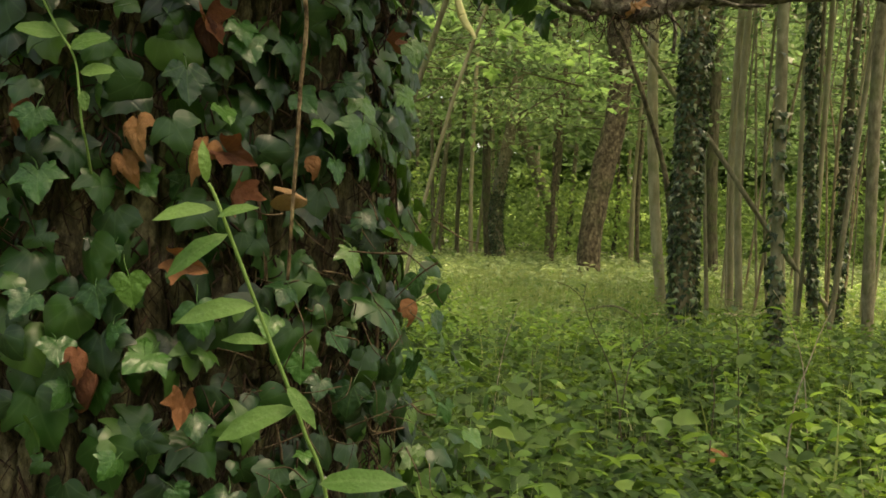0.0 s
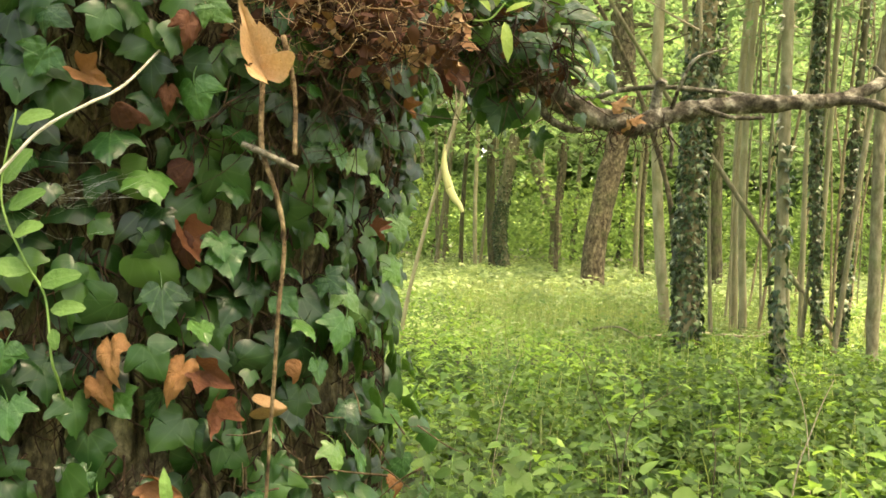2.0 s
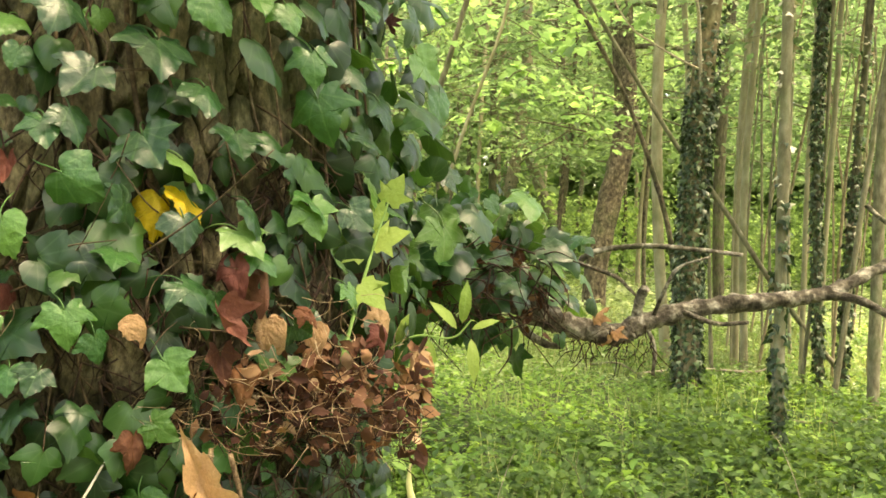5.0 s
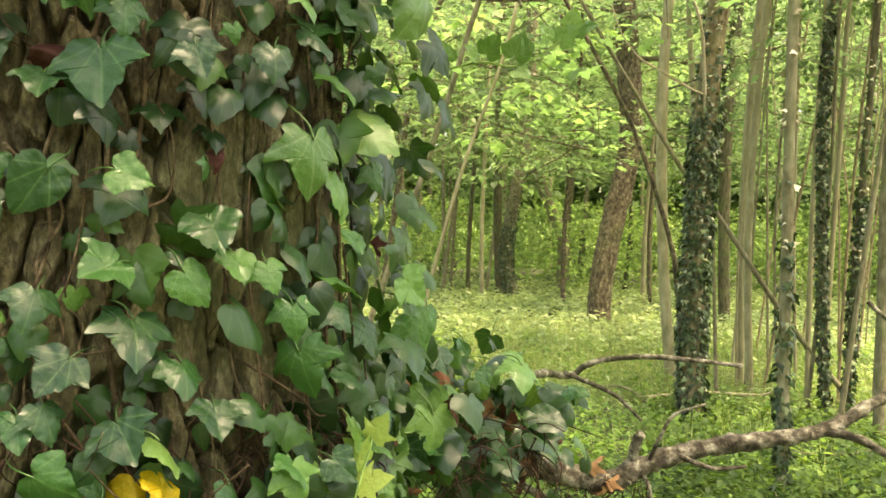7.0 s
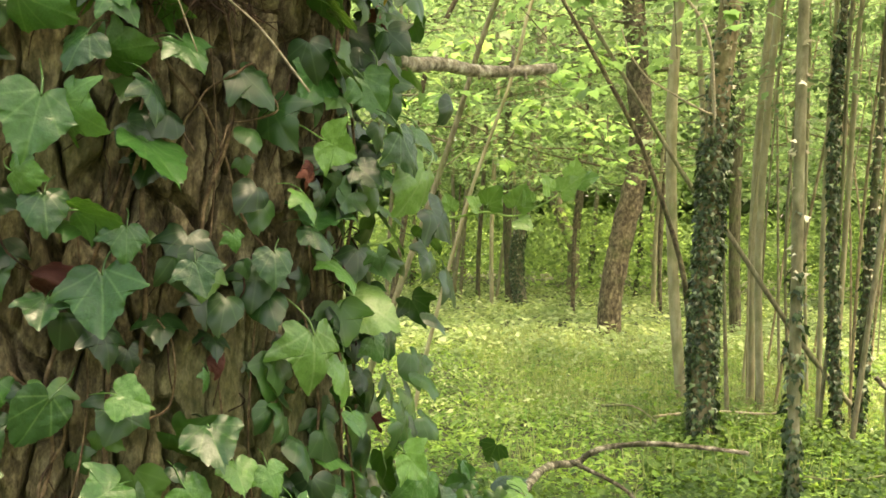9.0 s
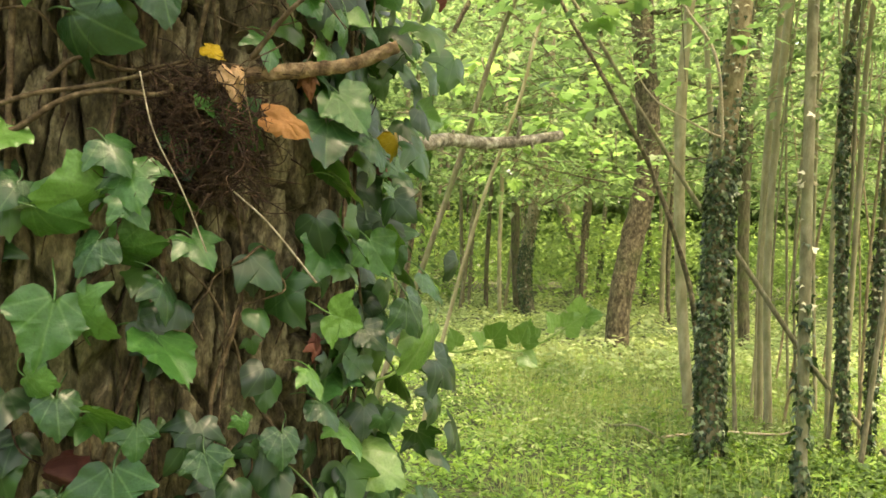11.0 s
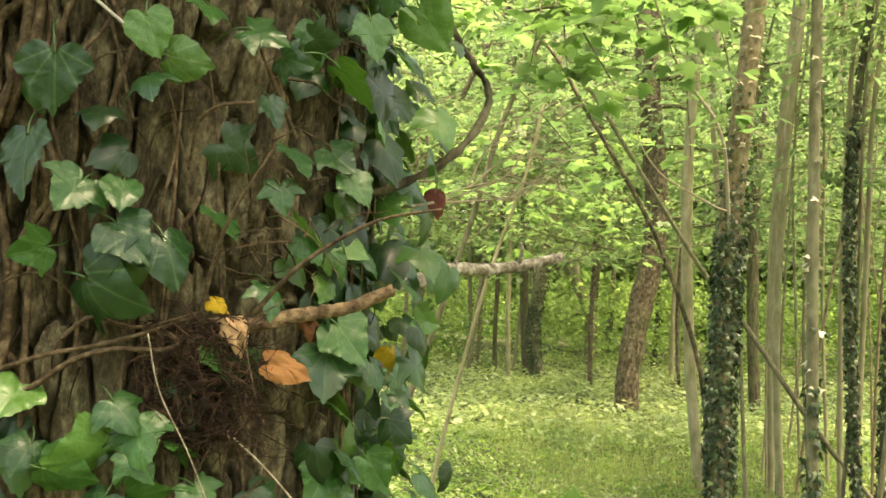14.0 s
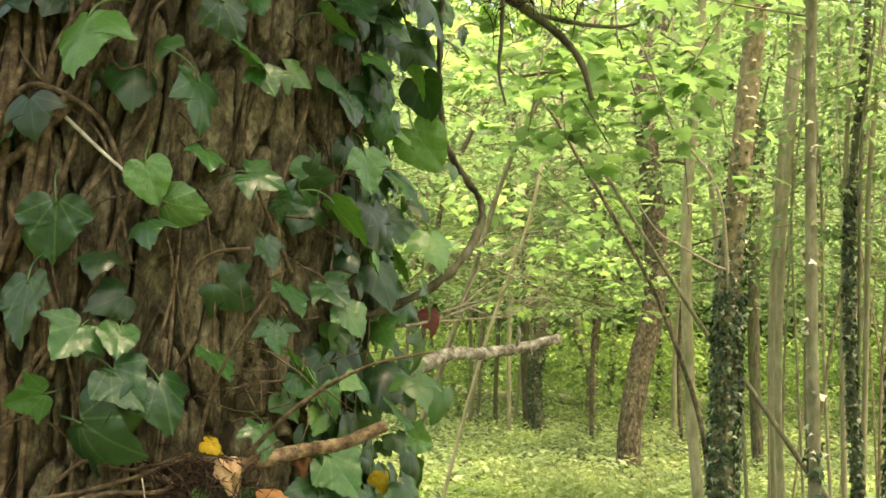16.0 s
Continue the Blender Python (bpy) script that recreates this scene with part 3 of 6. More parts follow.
for pts in ([(0.02, 2.16, 2.235), (0.022, 2.15, 2.262)], [(0.1, 2.26, 2.25), (0.098, 2.25, 2.225)], [(0.175, 2.32, 2.262), (0.182, 2.3, 2.3), (0.176, 2.29, 2.315)], [(0.21, 2.35, 2.265), (0.215, 2.34, 2.245)]):
    limb("nub", pts, 0.006, 0.004, mat_spur, spur, sides=7, per=4)
limb("dead_twig", [(-0.12, 1.02, 2.28), (0.0, 1.06, 2.31), (0.07, 1.09, 2.36), (0.1, 1.15, 2.42), (0.1, 1.18, 2.46), (0.08, 1.18, 2.49), (0.05, 1.17, 2.54), (0.04, 1.16, 2.62), (0.04, 1.15, 2.71), (0.05, 1.15, 2.8)],
     0.0056, 0.0034, mat_dark, main_tree, "dark crooked dead twig", 0.2, 9, 8, 6)
top_limb = limb("limb", [(-0.2, 1.12, 2.76), (-0.08, 1.2, 2.8), (0.01, 1.3, 2.83), (0.11, 1.35, 2.82), (0.16, 1.38, 2.8), (0.21, 1.4, 2.77), (0.25, 1.42, 2.73), (0.27, 1.43, 2.67)],
                0.014, 0.004, mat_dark, main_tree, "dark drooping dead limb", 0.1, 10, 8, 7)
for pts, a, b in (([(0.15, 1.38, 2.8), (0.23, 1.4, 2.79), (0.3, 1.42, 2.79), (0.34, 1.43, 2.8)], 0.005, 0.002),
                  ([(0.12, 1.35, 2.815), (0.12, 1.35, 2.75), (0.118, 1.36, 2.69), (0.13, 1.36, 2.64)], 0.004, 0.002)):
    v, f = tube(pts, a, b, 8, 8, 0.06, 3, AXIS)
    part("twig", mesh_of("twig", v, f), mat_dark, top_limb)

# high limbs and crown of the big tree, out of view; they shade the trunk
rng = np.random.default_rng(9)
high = []
for n in range(28):
    an, zz = (rng.uniform(-2.7, -0.3), rng.uniform(3.1, 4.0)) if n < 2 else (rng.uniform(0, 2 * np.pi), rng.uniform(4.4, 8.8))
    # twelve further limbs, added to block sun and sky above the trunk
    if n >= 16:
        an, zz = (rng.uniform(-0.1, 1.3), rng.uniform(4.6, 8.6)) if n % 6 else (rng.uniform(1.6, 4.6), rng.uniform(4.2, 8.0))
    s0 = np.array([0, 0, zz]) + AXIS
    d = np.array([np.cos(an), np.sin(an), rng.uniform(0.25, 0.7)]) * rng.uniform(1.6, 3.2)
    limb("unseen_limb", [tuple(s0), tuple(s0 + d * 0.5 + rng.normal(0, 0.15, 3)), tuple(s0 + d)], 0.06, 0.02, mat_trunk, main_tree, seed=50 + n)
    high += [s0 + d * f_ + rng.normal(0, 0.35, 3) for f_ in (0.5, 0.7, 0.85, 1.0, 1.1)]
HIGH = np.array(high)

# ---------- ivy on the trunk ----------
ivy_plant = thing("ivy", tuple(AXIS), "glossy dark green ivy climbing a furrowed tree trunk", "ivy")
rng = np.random.default_rng(11)


def ivy_pose(a, z, size, out, turn, lift):
    """Place and rotation of an ivy leaf: angle on the trunk, height, stand-off, turn of the tip in the blade's plane, lift of the tip."""
    a, z = np.asarray(a, float), np.asarray(z, float)
    e = radians(-32)
    b_ = np.where((a > e) & (a < radians(40)), e + 0.4 * (a - e), a)
    rad = np.stack([np.cos(b_), np.sin(b_), 0 * a], -1)
    side = np.stack([-np.sin(b_), np.cos(b_), 0 * a], -1)
    up = np.array([0.0, 0.0, 1.0])
    tip = -up * np.cos(turn)[:, None] + side * np.sin(turn)[:, None]
    tip = tip * np.cos(lift)[:, None] + rad * np.sin(lift)[:, None]
    normal = rad * np.cos(lift)[:, None] + up * (np.sin(lift) * np.cos(turn))[:, None] - side * (np.sin(lift) * np.sin(turn))[:, None] * 0
    normal = normal + 0.42 * rng.normal(size=normal.shape)
    places = on_trunk(a, z, out) - AXIS - tip * (0.42 * np.asarray(size))[:, None]
    return places, frames_of(tip, normal)


def cover(a, z):
    """How much of the bark the ivy hides."""
    low = np.clip((1.95 - z) / 0.35, 0, 1)
    edge = np.clip((a - radians(-34)) / radians(14), 0, 1)
    left = np.clip((radians(-92) - a) / radians(25), 0, 1)
    mid = np.clip((2.2 - z) / 0.3, 0, 1) * 0.2
    return np.maximum.reduce([0.6 * low + 0.3 * np.clip((1.45 - z) / 0.1, 0, 1), 0.9 * edge, 0.3 * left, 0.12 + mid])


def thinned(a, z, s, gap, first):
    """Keeps leaves from the first on whose middles are not too near to an earlier one."""
    x, y = a * 0.32, z
    keep = list(range(first))
    for n in range(first, len(a)):
        m = np.array(keep)
        near_ = gap if a[n] < radians(-36) else 0.72 * gap
        if ((x[n] - x[m]) ** 2 + (y[n] - y[m]) ** 2 > (near_ * (s[n] + s[m])) ** 2).all():
            keep.append(n)
    return np.array(keep[first:], int)


# the larger leaves, tier by tier up the trunk: angle in degrees, height, length, turn of the tip in degrees, stand-off
IVY_TIER_A = [(1.2, 0.658, 0.069, 10, 0.077), (-10.0, 0.66, 0.058, -10, 0.045), (-60.6, 0.698, 0.046, 0, 0.045), (2.0, 0.705, 0.061, 20, 0.061), (-32.3, 0.706, 0.057, -10, 0.045), (-79.2, 0.727, 0.04, -20, 0.045), (-42.9, 0.743, 0.048, 0, 0.045), (-68.6, 0.758, 0.062, -60, 0.045), (-80.2, 0.766, 0.046, 20, 0.045), (-34.9, 0.766, 0.044, 20, 0.045), (-18.5, 0.771, 0.047, 0, 0.045), (-73.0, 0.78, 0.04, -10, 0.045), (-48.9, 0.784, 0.041, -20, 0.045), (-60.3, 0.793, 0.057, 10, 0.045), (-85.0, 0.804, 0.046, -30, 0.045), (-75.1, 0.81, 0.051, 10, 0.045), (-70.5, 0.819, 0.05, 10, 0.045), (-25.9, 0.836, 0.058, -30, 0.045), (-14.0, 0.869, 0.055, 20, 0.045)]
IVY_TIER_B = [(-28.3, 0.89, 0.044, 0, 0.045), (-83.7, 0.909, 0.057, 10, 0.045), (-36.3, 0.935, 0.043, 0, 0.045), (-23.5, 0.967, 0.059, 5, 0.045), (-38.7, 0.978, 0.042, 10, 0.045), (-57.1, 0.978, 0.04, 15, 0.045), (-63.2, 1.003, 0.062, 5, 0.045), (-29.7, 1.008, 0.057, 30, 0.045), (-33.6, 1.021, 0.048, 30, 0.045), (-53.6, 1.041, 0.052, 10, 0.045), (-54.7, 1.055, 0.044, 10, 0.045), (-14.6, 1.077, 0.06, 10, 0.045), (-32.5, 1.077, 0.042, 0, 0.045), (-65.2, 1.107, 0.06, 20, 0.045), (-82.4, 1.121, 0.044, 0, 0.045), (-23.4, 1.122, 0.051, 10, 0.045), (-71.3, 1.138, 0.065, 0, 0.045), (-31.0, 1.139, 0.043, 40, 0.045), (-35.4, 1.144, 0.047, 0, 0.045)]
IVY_TIER_C = [(-39.7, 1.146, 0.041, 60, 0.045), (-60.0, 1.182, 0.059, 10, 0.045), (-79.9, 1.201, 0.049, -30, 0.045), (-33.0, 1.214, 0.054, 20, 0.045), (-78.0, 1.236, 0.043, 60, 0.045), (-54.4, 1.277, 0.043, 10, 0.045), (-73.3, 1.296, 0.041, -20, 0.045), (-76.0, 1.299, 0.041, 0, 0.045), (-57.6, 1.3, 0.057, 35, 0.045), (-66.4, 1.322, 0.041, 15, 0.045), (-40.3, 1.332, 0.044, 60, 0.045), (-69.9, 1.34, 0.056, 10, 0.045), (-31.4, 1.359, 0.041, 10, 0.045), (-55.4, 1.365, 0.057, 40, 0.045), (-45.4, 1.391, 0.044, 40, 0.045), (-64.5, 1.392, 0.047, -20, 0.045), (-77.1, 1.408, 0.042, 20, 0.045), (-47.7, 1.409, 0.049, 30, 0.045), (-56.2, 1.416, 0.042, 0, 0.045)]
IVY_TIER_D = [(-46.3, 1.427, 0.043, 10, 0.045), (-36.6, 1.43, 0.046, 10, 0.045), (-64.1, 1.431, 0.041, -40, 0.045), (-27.3, 1.434, 0.043, 30, 0.045), (-36.0, 1.443, 0.045, 0, 0.045), (-16.8, 1.444, 0.052, 30, 0.045), (-69.3, 1.451, 0.052, 60, 0.045), (-23.3, 1.459, 0.049, -10, 0.045), (-60.4, 1.483, 0.057, 20, 0.045), (-47.8, 1.493, 0.049, -10, 0.045), (-73.5, 1.493, 0.042, 10, 0.045), (-70.0, 1.499, 0.042, 20, 0.045), (-21.2, 1.513, 0.043, 20, 0.045), (-32.3, 1.528, 0.064, 10, 0.045), (-52.0, 1.531, 0.048, 0, 0.045), (-69.2, 1.536, 0.052, -40, 0.045), (-12.5, 1.545, 0.052, 10, 0.045), (-59.0, 1.564, 0.069, 0, 0.045), (-33.4, 1.575, 0.046, 0, 0.045)]
IVY_TIER_E = [(-23.0, 1.575, 0.043, 20, 0.045), (-72.7, 1.589, 0.047, -10, 0.045), (-50.6, 1.608, 0.049, 40, 0.045), (-38.0, 1.616, 0.04, 10, 0.045), (-63.6, 1.621, 0.053, -70, 0.045), (-43.8, 1.624, 0.044, 0, 0.045), (-47.7, 1.655, 0.06, 0, 0.045), (-72.8, 1.685, 0.059, -30, 0.045), (-60.2, 1.698, 0.043, 70, 0.045), (-7.4, 1.718, 0.04, 20, 0.045), (-29.7, 1.723, 0.077, 0, 0.045), (-12.0, 1.765, 0.079, 30, 0.045), (-64.5, 1.782, 0.074, 0, 0.045), (-50.8, 1.801, 0.043, 10, 0.045), (-38.3, 1.811, 0.045, -10, 0.045), (-61.4, 1.829, 0.042, 0, 0.045), (-29.0, 1.838, 0.047, 20, 0.045), (6.0, 1.846, 0.065, 20, 0.049), (-65.5, 1.851, 0.053, 80, 0.045)]
IVY_TIER_F = [(-72.4, 1.854, 0.048, 10, 0.045), (-32.0, 1.869, 0.041, 10, 0.045), (-75.4, 1.882, 0.043, 80, 0.045), (-57.1, 1.9, 0.08, 30, 0.045), (-15.8, 1.903, 0.045, 20, 0.045), (5.6, 1.919, 0.058, 30, 0.057), (-74.1, 1.925, 0.075, -10, 0.045), (-25.9, 1.926, 0.054, 70, 0.045), (-68.4, 1.932, 0.059, 50, 0.045), (-57.7, 1.949, 0.048, 10, 0.045), (3.9, 1.955, 0.057, 30, 0.089), (-68.7, 1.986, 0.048, -30, 0.045), (-14.8, 1.989, 0.059, 20, 0.045), (-53.0, 1.992, 0.049, 30, 0.045), (-9.7, 1.996, 0.053, 10, 0.045), (-24.0, 2.002, 0.055, 20, 0.045), (6.0, 2.01, 0.059, 0, 0.047), (-73.4, 2.017, 0.06, 70, 0.045), (-62.6, 2.026, 0.044, 40, 0.045)]
IVY_TIER_G = [(-71.1, 2.032, 0.07, -70, 0.045), (-79.3, 2.035, 0.044, -20, 0.045), (6.1, 2.038, 0.051, 10, 0.047), (-63.2, 2.047, 0.06, 10, 0.045), (-25.4, 2.053, 0.05, 20, 0.045), (-5.2, 2.056, 0.041, 10, 0.045), (-65.6, 2.07, 0.049, 40, 0.045), (-1.4, 2.08, 0.042, 10, 0.045), (-16.4, 2.097, 0.045, 0, 0.045), (-25.9, 2.133, 0.068, 20, 0.045), (-43.0, 2.173, 0.046, -10, 0.045), (-68.9, 2.177, 0.093, 60, 0.045), (-27.5, 2.208, 0.049, 20, 0.045), (-59.8, 2.209, 0.066, 20, 0.045), (-80.2, 2.209, 0.045, -70, 0.045), (3.9, 2.212, 0.058, 20, 0.086), (-20.4, 2.218, 0.045, 10, 0.045), (-66.1, 2.223, 0.061, 40, 0.045), (-36.0, 2.226, 0.042, 20, 0.045)]
IVY_TIER_H = [(-36.3, 2.238, 0.055, 10, 0.045), (-74.7, 2.262, 0.057, -30, 0.045), (-67.5, 2.264, 0.046, 0, 0.045), (-42.0, 2.272, 0.042, 0, 0.045), (-81.8, 2.289, 0.076, 0, 0.045), (-25.0, 2.291, 0.052, 10, 0.045), (6.1, 2.297, 0.084, 40, 0.054), (-39.5, 2.307, 0.055, 5, 0.045), (5.1, 2.313, 0.082, 20, 0.063), (-44.4, 2.351, 0.042, 20, 0.045), (-16.2, 2.355, 0.041, 10, 0.045), (6.4, 2.361, 0.054, 10, 0.048), (-78.2, 2.362, 0.07, 0, 0.045), (-64.4, 2.364, 0.046, 0, 0.045), (3.9, 2.365, 0.053, 30, 0.097), (-59.1, 2.388, 0.053, 80, 0.045), (-28.0, 2.396, 0.071, 40, 0.045), (-41.0, 2.404, 0.043, 60, 0.045), (-64.4, 2.41, 0.053, 20, 0.045)]
IVY_TIER_I = [(6.3, 2.411, 0.085, 60, 0.05), (-46.2, 2.424, 0.055, 70, 0.045), (-55.6, 2.436, 0.042, 0, 0.045), (-5.8, 2.454, 0.058, 10, 0.045), (-22.3, 2.455, 0.061, 10, 0.045), (-57.4, 2.487, 0.072, 10, 0.045), (-14.8, 2.514, 0.05, 0, 0.045), (-27.8, 2.515, 0.047, 0, 0.045), (5.1, 2.519, 0.086, 20, 0.074), (-46.6, 2.52, 0.044, 20, 0.045), (-76.6, 2.537, 0.085, -10, 0.045), (-48.6, 2.542, 0.056, 40, 0.045), (-53.4, 2.575, 0.056, 30, 0.045), (-19.7, 2.581, 0.042, 10, 0.045), (-32.7, 2.599, 0.06, 30, 0.045), (-26.5, 2.627, 0.055, 0, 0.045), (-8.3, 2.637, 0.06, 20, 0.045), (3.6, 2.648, 0.064, 10, 0.106), (5.9, 2.697, 0.074, 10, 0.061)]
IVY_TIERS = IVY_TIER_A + IVY_TIER_B + IVY_TIER_C + IVY_TIER_D + IVY_TIER_E + IVY_TIER_F + IVY_TIER_G + IVY_TIER_H + IVY_TIER_I
key = np.array(IVY_TIERS)
n = 2200
a = np.concatenate([np.radians(key[:, 0]), np.radians(rng.uniform(-112, 26, n))])
z = np.concatenate([key[:, 1], rng.uniform(0.35, 3.0, n)])
s = np.concatenate([key[:, 2], np.clip(rng.normal(0.042, 0.011, n), 0.022, 0.065)])
s[len(key):] *= np.where(a[len(key):] > radians(-36), 1.25, 1.0)
ok = rng.random(len(a)) < cover(a, z)
ok[:len(key)] = True
a, z, s = a[ok], z[ok], s[ok]
keep = np.concatenate([np.arange(len(key)), thinned(a, z, s, 0.34, len(key))])
a, z, s = a[keep], z[keep], s[keep]
near = np.zeros(len(a), bool)
near[:len(key)] = True
front = np.nonzero((a > radians(-95)) & (a < radians(12)) & (z > 0.6) & (z < 2.75) & ~near)[0]
near[front[:298 - len(key)]] = True
out = rng.uniform(0.015, 0.05, len(a)) * np.where(z < 1.3, 1.2, 0.8)
out += np.where(a > radians(-18), rng.uniform(0, 0.085, len(a)) * np.where(z < 1.45, 0.35, 1), 0)
low_edge = (a > radians(-24)) & (z < 1.5)
out = np.where(low_edge, rng.uniform(0.008, 1, len(a)) * (0.04 + 0.11 * np.clip((0.98 - z) / 0.35, 0, 1)), out)
s = np.where(low_edge, np.minimum(s, 0.046), s)
out[:len(key)] = key[:, 4]
s[:len(key)] = np.minimum(0.94 * s[:len(key)], 0.082)
s *= np.where(z < 1.4, 0.68, 0.9)
turn = rng.normal(0, 0.55, len(a))
turn[:len(key)] = np.radians(key[:, 3])
lift = np.clip(rng.normal(0.48, 0.28, len(a)), -0.1, 1.2)
places, rots = ivy_pose(a, z, s, out, turn, lift)
IVY_MESH = [mesh_of("ivy_leaf", *t) for t in IVY_FINE]
for me in IVY_MESH:
    me.materials.append(mat_ivy)
kind = np.where(z < 1.4, rng.choice([1, 2, 5, 6, 0], len(a)), rng.integers(0, 8, len(a)))
YOUNG_LIT_MESH = [me.copy() for me in IVY_MESH]
for me in YOUNG_LIT_MESH:
    me.materials.clear()
    me.materials.append(mat_ivy_young_lit)
# low right-edge leaves are paler more often: light put into their colour
young = rng.random(len(a)) < 0.05 + 0.09 * (z < 1.9) * (z > 1.4) + 0.4 * (z < 1.5) * (a > radians(-32))
# two large leaves also take the pale tone, as painted sky sheen
young |= (z > 1.70) & (z < 1.78) & (s > 0.06) & (a > radians(-35))
for n in np.nonzero(near)[0]:
    ob = part("ivy_leaf", (YOUNG_LIT_MESH if young[n] else IVY_MESH)[kind[n]], mat_ivy, ivy_plant)
    ob.matrix_local = Matrix.Translation(places[n]) @ Matrix(rots[n].tolist()).to_4x4() @ Matrix.Scale(s[n], 4)


def mass(name, templates, places, rots, sizes, mat, parent=None, label="", seed=0):
    """Many leaves in one mesh of stuff."""
    kinds = np.random.default_rng(seed).integers(0, len(templates), len(places))
    vs, fs, us, off = [], [], [], 0
    for n, t in enumerate(templates):
        sel = kinds == n
        if not sel.any():
            continue
        v, f, u = scattered(t, places[sel], rots[sel], np.asarray(sizes)[sel])
        vs.append(v), fs.append(f + off), us.append(u)
        off += len(v)
    ob = part(name, mesh_of(name, np.vstack(vs), np.vstack(fs), np.vstack(us)), mat, parent, label)
    ob["kind"] = "stuff"
    return ob


# the rest of the ivy: behind the front leaves, and round the back
n = 3400
a2 = np.radians(np.concatenate([rng.uniform(-105, 25, 2500), rng.uniform(25, 250, n - 2500)]))
z2 = np.concatenate([rng.uniform(0.4, 2.8, 2500), rng.uniform(0.1, 4.2, n - 2500)])
ok = rng.random(n) < cover(np.where(a2 > radians(30), radians(-80), a2), z2) * np.where(z2 < 1.45, 0.75, 0.5)
a2, z2 = a2[ok], z2[ok]
s2 = np.clip(rng.normal(0.036, 0.011, len(a2)), 0.018, 0.058)
p2, q2 = ivy_pose(a2, z2, s2, rng.uniform(0.004, 0.035, len(a2)), rng.normal(0, 0.7, len(a2)), np.abs(rng.normal(0.2, 0.25, len(a2))))
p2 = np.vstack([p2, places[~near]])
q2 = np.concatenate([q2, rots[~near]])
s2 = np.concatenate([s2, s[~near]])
mass("ivy_foliage", IVY, p2, q2, s2, mat_ivy_shaded, ivy_plant, "dense ivy leaves close to the bark, coloured as shaded")

# an unseen bushy ivy overhang, added to shade the upper trunk
rng = np.random.default_rng(12)
n = 620
a3, z3 = np.radians(rng.uniform(-125, 25, n)), rng.uniform(2.76, 3.4, n)
s3 = np.clip(rng.normal(0.05, 0.012, n), 0.028, 0.08)
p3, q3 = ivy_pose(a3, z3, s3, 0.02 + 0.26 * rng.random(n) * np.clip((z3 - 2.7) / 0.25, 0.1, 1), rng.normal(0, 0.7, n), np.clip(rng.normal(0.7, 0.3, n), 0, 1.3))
mass("ivy_foliage", IVY, p3, q3, s3, mat_ivy_shaded, ivy_plant, "unseen ivy leaves added overhead to shade the trunk")

# ---------- forest trees ----------
def crown_sprays(centres, radius, leaves, size, rng, flat=0.08, droop=0.15, jitter=0.26):
    """Leaves in flat, slightly drooping sprays round the given centres."""
    n = len(centres)
    rad = radius * rng.uniform(0.6, 1.3, n)
    k = leaves
    ang = rng.uniform(0, 2 * np.pi, (n, k))
    d = np.sqrt(rng.uniform(0.02, 1, (n, k))) * rad[:, None]
    lean = rng.normal(0, 0.16, (n, 2))
    off = np.stack([np.cos(ang) * d, np.sin(ang) * d * rng.uniform(0.5, 1, (n, 1)), rng.normal(0, flat, (n, k)) * rad[:, None]], -1)
    off[..., 2] += off[..., 0] * lean[:, :1] + off[..., 1] * lean[:, 1:] - droop * d * d / rad[:, None]
    p = (np.asarray(centres)[:, None] + off).reshape(-1, 3)
    tip = np.stack([np.cos(ang), np.sin(ang), np.full_like(ang, -0.35)], -1).reshape(-1, 3) + rng.normal(0, 0.35, (n * k, 3))
    nor = np.array([0, 0, 1.0]) + rng.normal(0, jitter, (n * k, 3))
    return p, frames_of(tip, nor), np.clip(rng.normal(size, size * 0.25, n * k), size * 0.4, size * 1.8)


